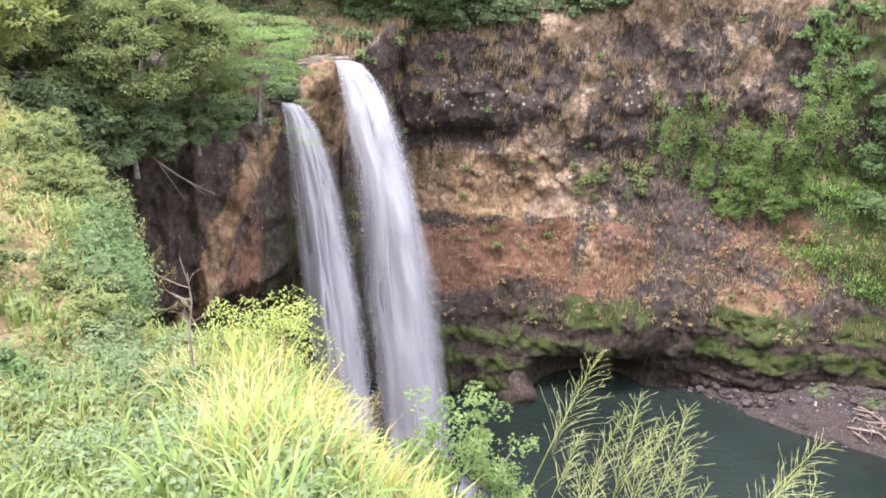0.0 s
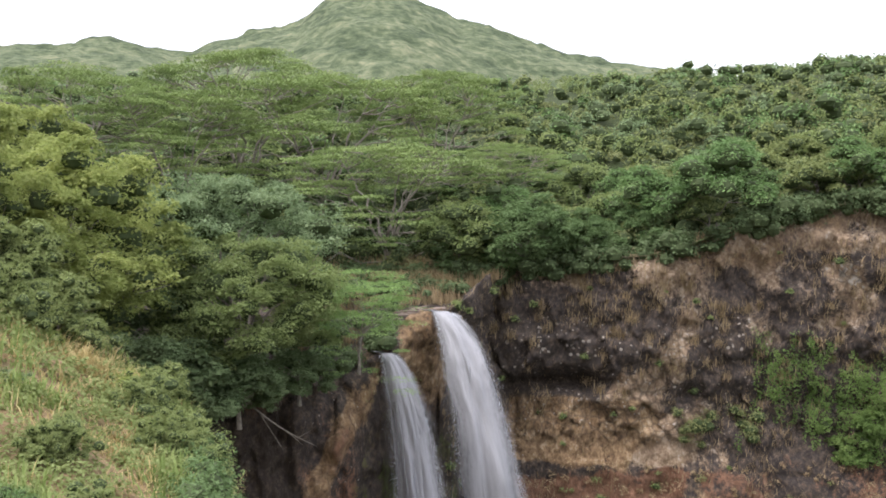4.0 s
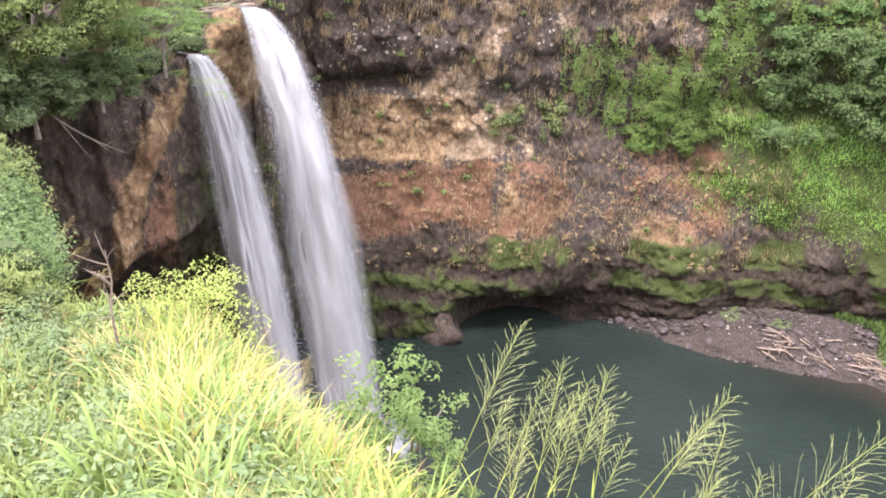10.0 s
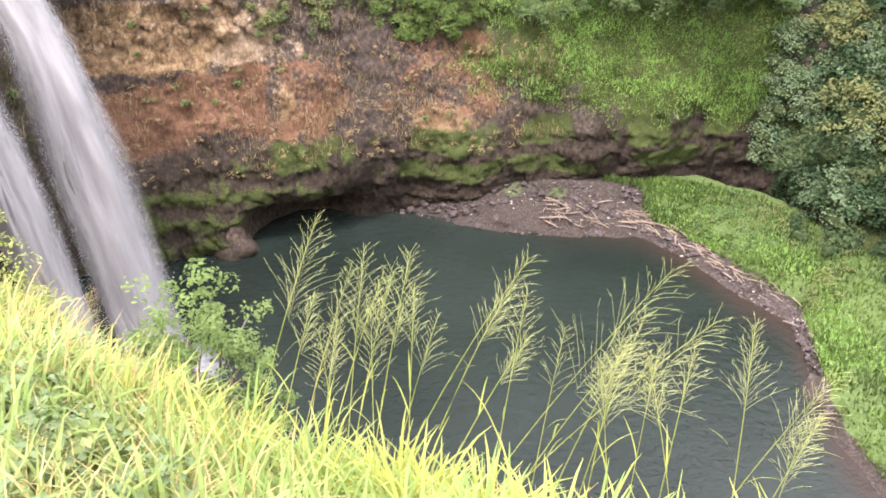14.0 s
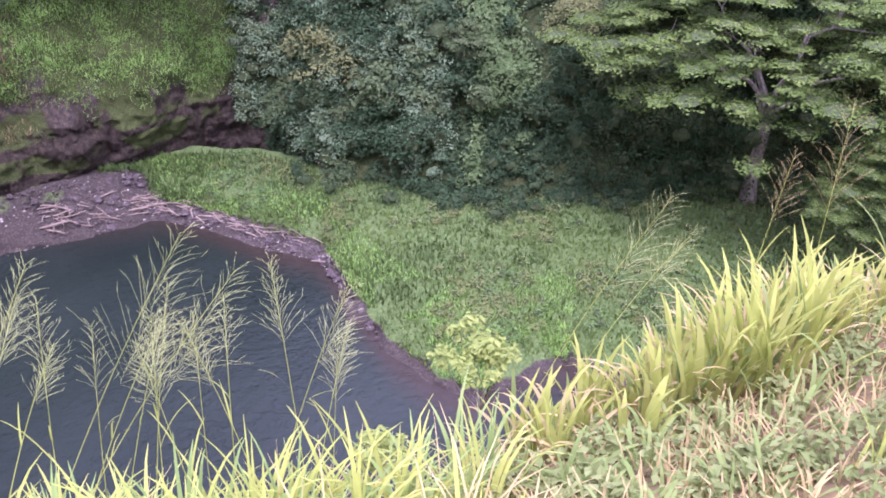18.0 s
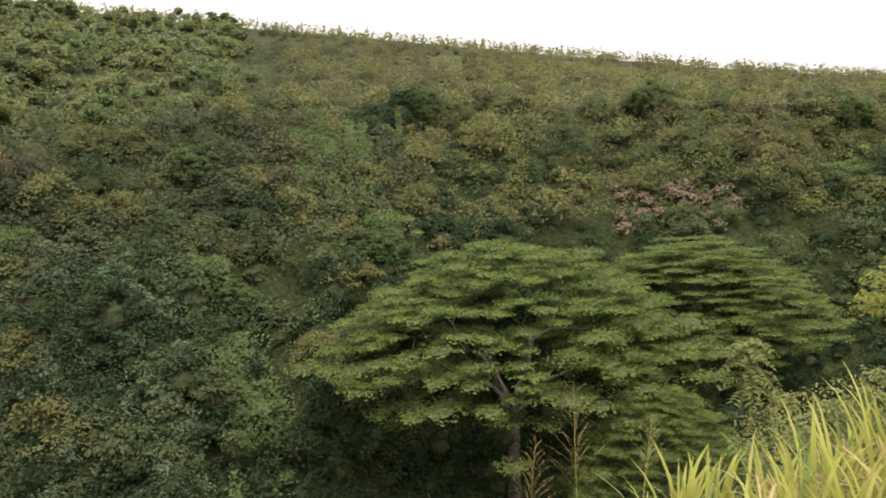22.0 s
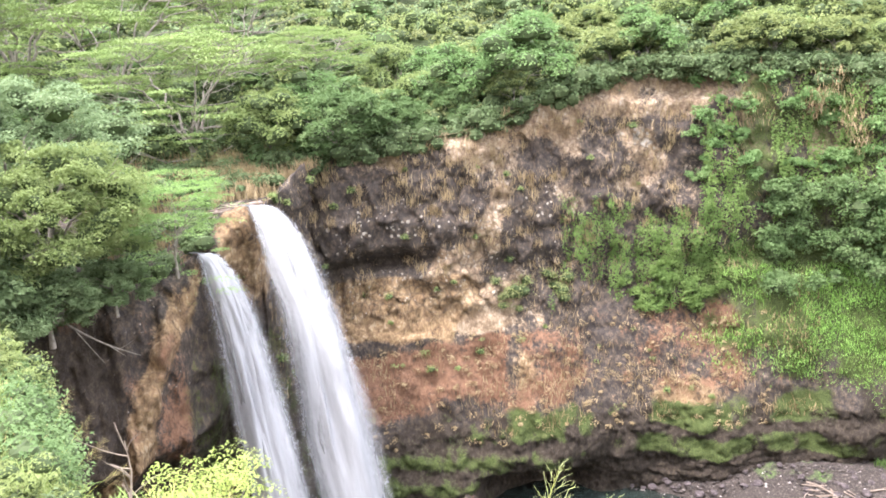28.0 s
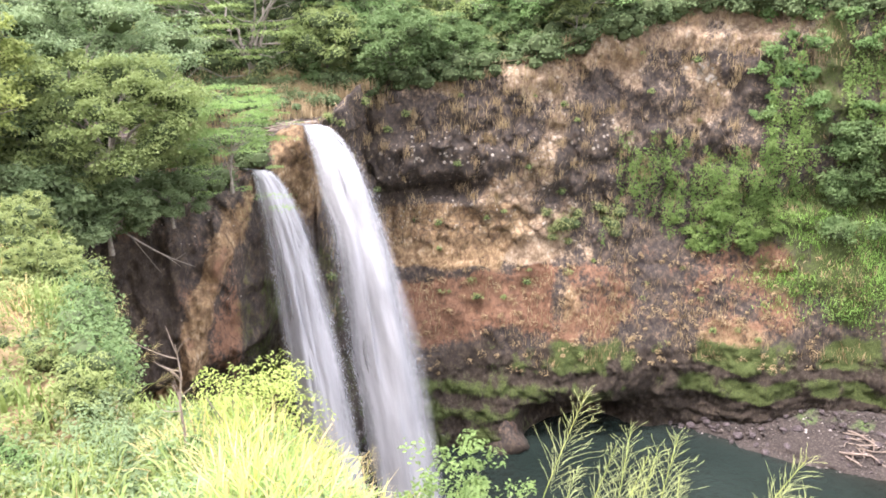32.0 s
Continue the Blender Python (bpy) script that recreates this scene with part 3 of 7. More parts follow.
def wall_point(az, v):
    """Radius and height of the far side: v 0..1 up the wall, 1..2 over the plateau to the skyline."""
    foot, edge, top = (np.interp(az, W_AZ, q) for q in (W_FOOT, W_EDGE, W_TOP))
    lip = edge - 6.5
    cv = [0, 0.06, 0.12, 0.15, 0.2, 0.26, 0.5, 0.62, 0.75, 0.93, 1.0]
    co = [6, 6.3, 3.5, 0.2, 0.0, 1.2, 4.6, 6.0, 5.2, 6.4, 8.0]
    cz = [-1, 1.6, 3.4, 4.3, 6.2, 8.6, 20, 24.5, 31, 0, 0]
    soft = 1 - smooth(6, 8.5, az) * (1 - smooth(12, 16, az))
    right = smooth(11, 16, az)
    r_c = lip + np.interp(v, cv, co) * (1 - soft) + (np.interp(v, cv, [0.4, 0.5, 0.4, 0.3, 0.2] + co[5:]) * (1 - right) + np.interp(v, cv, [1.5, 1.3, 1.1, 0.7, 0.5, 1.2] + co[6:]) * right * (1 - 0.8 * smooth(31, 38, az)) + np.interp(v, cv, [1.6, 1.5, 1.3, 1.0, 0.8, 1.3] + co[6:]) * right * 0.8 * smooth(31, 38, az)) * soft
    z_c = np.interp(v, cv[:9] + [0.93, 1.0], cz[:9] + [38, 40])
    z_c = np.where(v > 0.75, 31 + (top - 31) * np.clip((v - 0.75) / 0.25, 0, 1) ** 0.85, z_c)
    u = np.clip(v, 0, 1)
    r_s = foot + (edge - foot) * (0.55 * u + 0.45 * u ** 1.8)
    z_s = 1.5 + (top - 1.5) * u ** 0.95
    w = smooth(39, 50, az)
    r, z = r_c * (1 - w) + r_s * w, z_c * (1 - w) + z_s * w
    q = np.clip(v - 1, 0, 1)
    far = edge + 8 + 330 * q ** 1.4
    sky_z = CAM_Z + np.tan(rad(np.interp(az, SKY_AZ, SKY_EL))) * (edge + 338)
    zp = top + (sky_z - top) * q ** 1.25
    return np.where(v > 1, far - 8 * (1 - smooth(0, 0.06, q)), r), np.where(v > 1, zp, z)


def wall_mesh(az0, az1, daz, vs):
    a, v = np.meshgrid(np.linspace(az0, az1, int(round((az1 - az0) / daz)) + 1), vs, indexing="ij")
    r, z = wall_point(a, v)
    p = polar(a, r, z)
    return a, v, r, z, p


def slope_relief(az, r, z):
    """Humps, ribs and gullies of the overgrown gorge side, in metres towards the pool."""
    p = polar(az, r, z)
    rib = vnoise(np.stack([az * 0.16, 0 * az, z * 0.02], -1), 16)
    return smooth(49.5, 54, az) * (4.2 * rib + 3.2 * fbm(p * 0.08, 14, 3) + 1.1 * fbm(p * 0.3, 17, 2))


vs_cliff = np.concatenate([np.linspace(0, 0.3, 70), np.linspace(0.305, 1.0, 150), 1 + np.linspace(0.005, 0.06, 8)])
a, v, r, z, p = wall_mesh(-14, 50, 0.13, vs_cliff)
up_face = smooth(0.0, 0.03, v) * (1 - smooth(1.0, 1.03, v))
tilt = p[..., 2] + 0.05 * p[..., 0] + 0.8 * vnoise(p * 0.06, 20)
strata = vnoise(np.stack([p[..., 0] * 0.03, p[..., 1] * 0.03, tilt * 0.75], -1), 21)
rough_rock = smooth(0.46, 0.56, v) * (1 - smooth(40, 46, a))
block = cells(np.stack([p[..., 0] * 0.62, p[..., 1] * 0.3, p[..., 2] * 0.36], -1), 23)
block2 = cells(np.stack([p[..., 0] * 1.5, p[..., 1] * 0.8, p[..., 2] * 1.0], -1), 27)
ledge = np.clip(np.sin(tilt * 2.3 + 1.3 * vnoise(p * 0.15, 29)), -0.6, 0.8)
disp = fbm(p * 0.11, 11, 4) * 1.6 + fbm(p * 0.6, 12, 4, 0.55) * (0.2 + 0.08 * smooth(0.46, 0.56, v)) + rough_rock * (0.4 * block + 0.16 * block2 + 0.4 * strata)
disp = disp + (1 - rough_rock) * 0.05 * block2 + (1 - smooth(0.24, 0.3, v)) * (0.12 * ledge + 0.16 * block + 0.16 * block2 + 0.22 * fbm(p * np.array([0.9, 0.9, 1.5]), 19, 4))
# an overhung crevice above the ochre band; its shade is coloured in below too
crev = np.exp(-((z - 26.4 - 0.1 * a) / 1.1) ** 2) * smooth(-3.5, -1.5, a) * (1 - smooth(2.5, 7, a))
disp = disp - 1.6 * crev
p = polar(a, r - disp * up_face, z + 0.3 * strata * up_face)
n_a = fbm(np.stack([a * 0.22, z * 0.16, 0 * a], -1), 31, 4)
n_b = fbm(np.stack([a * 0.5, z * 0.22, 0 * a + 4], -1), 33, 3)
rim_earth = smooth(36.3, 39.5, z + 1.6 * n_a - 0.14 * np.clip(a - 8, 0, 12)) * (1 - smooth(25, 32, a))
dark_band = smooth(-3, -1, a) * (1 - smooth(8, 11.5, a + 2 * n_b)) * smooth(26.5, 29, z) * (1 - smooth(35, 37.5, z + n_a))
streak = np.exp(-((a - 5.3 - 0.3 * n_b) / 0.45) ** 2) * smooth(25, 27, z) * (1 - smooth(29.5, 31.5, z)) + np.exp(-((a - 8.9 - 0.4 * n_b) / 0.6) ** 2) * smooth(26, 28, z) * (1 - smooth(33, 35, z))
white = np.exp(-((a - 18.8 + 0.25 * (z - 37)) / 1.0) ** 2 - ((z - 37.4) / 1.9) ** 2)
slab = smooth(16.3, 17.5, a + n_b) * (1 - smooth(20.2, 21, a)) * smooth(31.5, 33, z) * (1 - smooth(36, 37, z))
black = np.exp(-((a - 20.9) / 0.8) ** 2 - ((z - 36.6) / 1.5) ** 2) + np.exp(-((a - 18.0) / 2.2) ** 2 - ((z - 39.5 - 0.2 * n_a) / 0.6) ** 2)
zone = {
    "fleck": 1.05 * smooth(20, 23, z + n_a) * (1 - smooth(31, 34, z + n_a)) * (1 - smooth(12, 16, a)) + 0.4 * smooth(28, 31, z) * (1 - smooth(22, 25, a)) + 3.0 * white + 0.4 * (1 - smooth(9, 14, z)),
    "pale": 0.95 * smooth(2.5, 5.5, a + 1.5 * n_b) * smooth(18.5, 20.5, z + 1.5 * n_a) * (1 - smooth(25.5, 28.5, z + 3 * n_a)) * (1 - smooth(9, 12, a + 2 * n_b))
    + 1.1 * np.exp(-((z - 19.5 - 1.75 * (a - 2.5)) / 3.0) ** 2) * smooth(2.5, 4.5, a) * (1 - smooth(9, 12, a + n_b)) + 2.2 * white + 0.45 * slab + 0.45 * rim_earth + (0.16 + 0.6 * n_b) * smooth(27, 30, z) - 0.6 * dark_band + 0.75 * streak - 0.8 * black,
    "ochre": (0.3 + 0.5 * n_b) * smooth(8, 11, z + n_a) * (1 - smooth(19, 22, z)) * smooth(8, 11, a) * (1 - smooth(21, 27, a)) + smooth(17.3, 19, z + n_b) * (1 - smooth(24.3, 26, z + 1.2 * n_a)) * (1 - smooth(5, 8, a + 1.5 * n_b)) + 0.28 * rim_earth + 0.45 * streak * (1 - smooth(6.5, 7.5, a)) + 0.2 * n_a,
    "red": 0.85 * smooth(10, 12.5, z + 2 * n_a) * (1 - smooth(16.6, 18.6, z + 1.2 * n_a - 0.22 * np.clip(a, 0, 9))) * (1 - smooth(7.5, 13.5, a + 4 * n_b)) + (0.3 + 0.3 * n_b) * smooth(9, 11, z) * (1 - smooth(12, 15, z)) * (1 - smooth(12, 17, a))
    + (0.5 + 0.35 * n_b) * smooth(9.5, 13, z + n_a) * (1 - smooth(19, 22, z)) * smooth(9.5, 12.5, a) * (1 - smooth(24, 32, a)),
    # brown foot rock and ledge lines; undercut and crevice shade painted in as well
    "brown_and_shaded": 0.7 * (1 - smooth(3, 4.3, z)) + 0.42 * smooth(6, 6.8, z + 0.5 * n_a) * (1 - smooth(7.2, 8.2, z + 0.4 * n_a)) * smooth(9, 12, a) + 0.6 * (1 - smooth(-3.5, -0.5, a)) + 0.95 * (1 - smooth(7, 11.5, z + 2.5 * n_a)) + 0.8 * crev + 0.7 * black,
    "moss": (0.5 + 0.9 * n_b) * smooth(3.9, 4.6, z + 0.5 * n_a) * (1 - smooth(5.5, 6.7, z + 0.7 * n_a)) * smooth(5, 9, a) + (0.1 + 1.1 * n_b) * smooth(6.4, 7.4, z + 0.8 * n_a) * (1 - smooth(9.4, 11.5, z + n_a)) * smooth(3, 6, a)
    + (0.52 + 0.5 * n_b + 0.25 * ledge) * (1 - smooth(7, 9.5, z + n_a)) * (1 - smooth(5, 9, a)) + 0.16 * smooth(6, 8, z) * (1 - smooth(12, 15, z)) * smooth(8, 12, a)
    + 0.75 * smooth(17, 30, a + 6 * n_a) * smooth(8.5, 12, z + 2 * n_b - np.interp(a, [14, 24, 34, 40], [5, 4.5, 2.0, 0])) * (1 - smooth(24, 30, z)) * (1 - smooth(43, 45, a)) + 0.5 * smooth(22, 26, a + n_b) * smooth(24, 30, z + 3 * n_b) + 0.6 * smooth(0.99, 1.0, v),
}
CLIFF_P, CLIFF_V = p.copy(), v.copy()
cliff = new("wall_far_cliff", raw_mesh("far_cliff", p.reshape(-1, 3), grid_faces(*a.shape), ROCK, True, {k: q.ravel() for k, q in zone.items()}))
tagged(cliff, "tall weathered basalt cliff with rusty earth and moss bands", "cliff", kind="structure")

# vegetated slope and plateau
a, v, r, z, p = wall_mesh(49.5, 150, 0.6, np.concatenate([np.linspace(0, 1, 80), 1 + np.linspace(0.02, 1, 40)]))
p = polar(a, r - slope_relief(a, r, z) * smooth(0, 0.1, v), z)
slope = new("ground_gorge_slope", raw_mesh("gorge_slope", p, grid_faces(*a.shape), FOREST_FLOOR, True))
tagged(slope, "steep gorge side under shrubs, its earth coloured dark as shade", "slope", kind="structure")
a, v, r, z, p = wall_mesh(-80, 49.7, 0.6, 1 + np.linspace(0.0, 1, 60))
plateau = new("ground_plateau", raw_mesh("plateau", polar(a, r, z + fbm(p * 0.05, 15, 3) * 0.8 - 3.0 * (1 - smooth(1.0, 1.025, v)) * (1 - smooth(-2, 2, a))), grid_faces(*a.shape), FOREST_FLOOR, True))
tagged(plateau, "wooded plateau ground above the cliff", "ground", kind="structure")

# ---- buttress of the falls ----
B_AZ = [-60, -40, -32, -25, -20, -15, -12.2, -11, -9.3, -7.6, -6.6, -5.6, -4.6, -3.4, -2.0]
B_R = [44, 48, 53, 57.5, 60, 63, 65, 66, 68.2, 69.5, 71, 74, 80, 87, 92]
B_TOP = [36, 34, 32.5, 31.5, 31, 31.2, 32.0, 32.7, 35.4, 35.6, 35.5, 36.0, 37, 38, 38.5]


def buttress_point(az, v):
    """v 0..1 up the face, 1..2 back over the top to the plateau."""
    rb, zt = np.interp(az, B_AZ, B_R), np.interp(az, B_AZ, B_TOP)
    over = 1 - smooth(-12, -9, az)
    zz = -2 + (zt + 2) * np.clip(v, 0, 1)
    h = zz / zt
    rec = np.interp(h, [0, 0.45, 0.56, 0.62, 0.8, 0.95, 1.0], [5.5, 5.0, 2.6, -1.6, -0.4, 0.0, 0.9]) * over \
        + np.interp(h, [0, 0.5, 0.85, 0.95, 1.0], [3.0, 3.0, 1.6, 0.2, 0.9]) * (1 - over)
    q = np.clip(v - 1, 0, 1)
    back_r = np.interp(az, W_AZ, W_EDGE) + 8
    rr = rb + rec
    return np.where(v > 1, rb + 0.9 + (back_r - rb) * q, rr), np.where(v > 1, zt + (38.5 - zt) * q ** 2.2 - 0.5 * np.sin(np.pi * np.clip(q * 1.5, 0, 1)), zz)


a, v = np.meshgrid(np.concatenate([np.arange(-60, -27, 0.8), np.arange(-27, -1.9, 0.14)]), np.concatenate([np.linspace(0, 1, 140), 1 + np.linspace(0.01, 1, 40)]), indexing="ij")
r, z = buttress_point(a, v)
p = polar(a, r, z)
fold = vnoise(np.stack([a * 0.9, 0 * a, z * 0.05], -1), 41)
dd = fbm(p * 0.22, 42, 4) * 1.0 + fbm(p * 0.9, 43, 4) * 0.32 + 0.6 * fold + 0.3 * cells(np.stack([p[..., 0] * 1.1, p[..., 1] * 0.6, p[..., 2] * 0.25], -1), 45)
face = 1 - smooth(0.98, 1.02, v)
ridge = np.exp(-((a + 12.3 + (31 - z) * 0.4) / 1.1) ** 2) * smooth(12, 16, z) * (1 - smooth(30, 32, z))
dd = dd + ridge * (1.3 + 0.7 * fbm(p * 0.7, 49, 3))
p = polar(a + face * 0.7 * fbm(p * 0.4, 48, 4) * smooth(-7.5, -6, a), r - dd * face, z + (1 - face) * (0.25 * fbm(p * 0.5, 44, 4) + 0.3 * cells(p * np.array([0.5, 0.5, 0.1]), 46)))
n_c = fbm(p * 0.16, 47, 4)
rib = np.exp(-((a + 12.4 + (31 - z) * 0.4 + 1.2 * n_c + 0.6 * fold) / (0.8 + 0.045 * (32 - z))) ** 2) * smooth(9, 14, z) * (0.8 + 0.5 * fold)
ledge_face = smooth(-10.6, -9.4, a + 0.5 * n_c) * smooth(24, 30, z + 2 * n_c) * (1 - smooth(-6.9, -6.4, a)) * (1 - smooth(1.03, 1.12, v))
zone = {
    "fleck": 0.5 + 0 * a,
    "pale": 0.5 * ledge_face,
    "ochre": 1.15 * rib + 0.8 * ledge_face + 0.3 * smooth(26, 30, z) * (1 - smooth(-13, -11, a)) * face,
    "red": (0.3 + 0.3 * n_c + 0.25 * fold) * (1 - smooth(-6.8, -6.0, a)) * (1 - smooth(1.05, 1.2, v)) - 0.5 * ledge_face,
    # brown rock left, stream bed and falls wall; overhang's shade painted lower down
    "brown_and_shaded": 0.7 * smooth(1.08, 1.2, v) * smooth(-12.5, -10.5, a) + 0.6 * (1 - smooth(-16.5, -13.5, a + 1.5 * n_c)) * (1 - smooth(29, 32, z)) + 0.6 * (1 - smooth(13, 18, z + 2 * n_c))
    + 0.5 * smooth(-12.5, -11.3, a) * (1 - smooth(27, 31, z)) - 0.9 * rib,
    "moss": 0.4 * smooth(-14, -12.5, a) * (1 - smooth(-6, -4, a)) * (1 - smooth(22, 30, z)) + 0.25 * smooth(24, 30, z) * smooth(-13, -12, a) * (1 - smooth(-11, -10.3, a)) + 0.15 * smooth(1.2, 1.4, v),
}
BUTT_P = p.copy()
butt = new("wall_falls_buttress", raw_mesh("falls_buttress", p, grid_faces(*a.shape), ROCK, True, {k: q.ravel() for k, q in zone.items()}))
tagged(butt, "brown overhanging rock buttress that carries the waterfalls", "cliff", kind="structure")

# ---- pool, bank and gorge floor ----
S_AZ = [8, 10.9, 14, 18.6, 25.9, 31.3, 36, 39.4, 43.7, 47.5, 50.3, 52.9, 57.4, 61.3, 63, 66, 70, 80, 95, 150]
S_R = [95, 91.5, 90, 88, 83.3, 83.5, 85, 81.5, 75.5, 72.5, 63, 57, 52, 50.5, 53, 55.5, 56, 52, 50, 50]
a, r = np.meshgrid(np.arange(-60, 150, 0.9), np.linspace(0.5, 130, 100), indexing="ij")
shallow = (1 - smooth(0.3, 6, np.interp(a, S_AZ, S_R) - r)) * smooth(26, 42, a) + 0.25 * (1 - smooth(0.2, 2, np.interp(a, S_AZ, S_R) - r))
q = polar(a, r, 0 * r)
foam = np.exp(-((q[..., 0] + 1.3) / 6) ** 2 - ((q[..., 1] - 62) / 5) ** 2) + np.exp(-((q[..., 0] + 6.8) / 5) ** 2 - ((q[..., 1] - 60.2) / 4) ** 2)
pool = new("water_pool", raw_mesh("pool", polar(a, r, 0 * r), grid_faces(*a.shape), WATER, True, {"shallow": shallow.ravel(), "foam": foam.ravel()}))
tagged(pool, "dark green plunge pool with fine ripples", "pool", kind="structure")


def bank_z(az, r):
    s = np.interp(az, S_AZ, S_R)
    d = r - s
    p = polar(az, r, 0 * r)
    scree = smooth(13, 17, az) * (1 - smooth(33, 38, az))
    z = -0.6 + (0.28 + 0.16 * scree * smooth(-1, 2, d)) * np.clip(d + 2.5, 0, 12) + 0.02 * np.clip(d, 0, 60)
    return np.minimum(z, 1.7 + 1.4 * scree + 0.6 * smooth(33, 38, az) * (1 - smooth(43, 47, az)) + 0.015 * d) + 0.12 * fbm(p * 0.5, 51, 3) * smooth(-2, 2, d)


a, u = np.meshgrid(np.arange(8, 150, 0.35), np.linspace(0, 1, 70), indexing="ij")
s = np.interp(a, S_AZ, S_R)
r = s - 2.5 + (np.interp(a, W_AZ, W_FOOT) + 6 - s) * u
p = polar(a, r, bank_z(a, r))
p[..., :2] += 0.9 * np.stack([fbm(p * 0.35, 52, 4), fbm(p * 0.35, 53, 4)], -1)
t_in = np.interp(a, [44, 50, 54], [2.5, 1.8, 0.2])
turf = smooth(t_in, t_in + 1.8, r - s) * smooth(35, 37, a) + 0.36 * smooth(3, 4.5, r - s) * smooth(20, 24, a) * (1 - smooth(31, 34, a))
floor_bank = new("ground_gorge_floor", raw_mesh("gorge_floor", p, grid_faces(*a.shape), GRAVEL, True, {"turf": turf.ravel()}))
tagged(floor_bank, "grey gravel bank round the pool", "gravel bank", kind="structure")

# ---- distant mountain ----
M_AZ = [-80, -45, -36, -31.4, -29.2, -26.8, -24.6, -23.2, -19.7, -16.5, -15.2, -13.6, -11.5, -9.2, -7, -5.5, -3.6, -1, 1.3, 4.3, 6.9, 14, 24, 45, 80]
M_EL = [6, 9.5, 10.6, 11.0, 11.7, 11.5, 11.0, 11.1, 12.5, 13.3, 14.4, 15.3, 15.6, 15.2, 14.1, 13.5, 13.3, 12.2, 11.4, 10.7, 10.2, 8.5, 6, 3, 2]
a, u = np.meshgrid(np.arange(-60, 60, 0.35), np.linspace(0, 1, 60), indexing="ij")
r = 380 + 900 * u
crest = CAM_Z + 1100 * np.tan(rad(np.interp(a, M_AZ, M_EL)))
z = 60 + (crest - 60) * np.where(u < 0.8, (u / 0.8) ** 1.3, 1 - (u - 0.8) * 0.8)
p = polar(a, r, z)
p[..., 2] += fbm(p * 0.006, 61, 5, 0.55) * 11 * smooth(0, 0.3, u) * (1 - 0.8 * smooth(0.6, 0.8, u)) + fbm(p * 0.06, 62, 3) * 3.5
mountain = new("backdrop_mountain", raw_mesh("mountain", p, grid_faces(*a.shape), FAR_WOOD, True))
tagged(mountain, "distant wooded mountain ridge", "mountain", kind="structure")

# ---- waterfalls ----
def waterfall(label, lip, vel, top_w, mid_w, end_w, seed):
    """A free-falling stream: overlapping curtains of white water and loose spray."""
    thing = tagged(new("waterfall"), label, "waterfall", "twin waterfalls")
    g = np.random.default_rng(seed)
    t_end = math.sqrt((lip[2] + 0.3) / 4.9)

    def centre(t):
        return np.stack([lip[0] + vel[0] * t, lip[1] + vel[1] * t, lip[2] - 4.9 * t * np.maximum(t, 0)], -1)

    across = unit(np.array([1.0, 0.12, 0]))
    out = np.array([0.12, -1.0, 0])
    for layer in range(4):
        u, t = np.meshgrid(np.linspace(-1, 1, 33), np.concatenate([[-0.5, -0.2], np.linspace(0, t_end, 120)]), indexing="ij")
        wd = np.interp(t, [-0.5, 0, 0.5, 1.0, 1.6, t_end], [top_w * 0.9, top_w, 0.65 * top_w + 0.35 * mid_w, 0.3 * top_w + 0.7 * mid_w, mid_w, end_w]) * (1.35, 1.12, 1.0, 0.85)[layer]
        wd = wd * (1 + 0.10 * vnoise(np.stack([t * 3.1, u * 0.4 + 5 * np.sign(u), 0 * t + layer * 3 + seed], -1), 77) * smooth(0.1, 0.8, t))
        c = centre(t)
        wob = 0.26 * fbm(np.stack([u * 3, t * 2.2, 0 * t + layer * 7 + seed], -1), 70, 4) * np.clip(t, 0, 1)
        dep = (1 - u * u) * wd * (0.1, 0.3, 0.2, 0.36)[layer] + wob * 1.6
        p = c + across * (u * wd * 0.5 + wob * 0.6)[..., None] + out * dep[..., None]
        body = (0.4, 1.3, 1.1, 1.2)[layer] - (0.62, 1.5, 1.3, 1.4)[layer] * np.abs(u) ** 2.4
        uv = np.stack([u * 0.5 + 0.5 + 3.7 * layer, t * 0.5 + seed], -1).reshape(-1, 2)
        mesh_part("water_curtain", raw_mesh("water_curtain", p, grid_faces(*u.shape), FALLS, True, {"body": body.ravel()}, uv), thing)
    n = 4000
    t = g.uniform(0.15, t_end, n)
    side = np.where(g.random(n) < 0.7, 1, -1) * (0.46 + np.abs(g.normal(0, 0.09, n)) - 0.06)
    wd = np.interp(t, [0, 0.5, 1.0, 1.6, t_end], [top_w, 0.65 * top_w + 0.35 * mid_w, 0.3 * top_w + 0.7 * mid_w, mid_w, end_w])
    c = centre(t) + across * (side * wd)[:, None] + out * g.normal(0.4, 0.4, n)[:, None]
    size = g.uniform(0.015, 0.045, n)
    v, f = leaf_quads(c, g.normal(size=(n, 3)), size * 2.4, size, g)
    mesh_part("spray", raw_mesh("spray", v, f, DROPS), thing)
    return thing


waterfall("broad white waterfall pouring off the rock lip", (-8.7, 69.4, 35.8), (2.75, -2.8), 1.4, 4.9, 6.0, 1)
waterfall("narrow white waterfall beside the orange ledge", (-12.45, 65.2, 32.9), (2.2, -2.0), 1.0, 4.0, 5.0, 2)


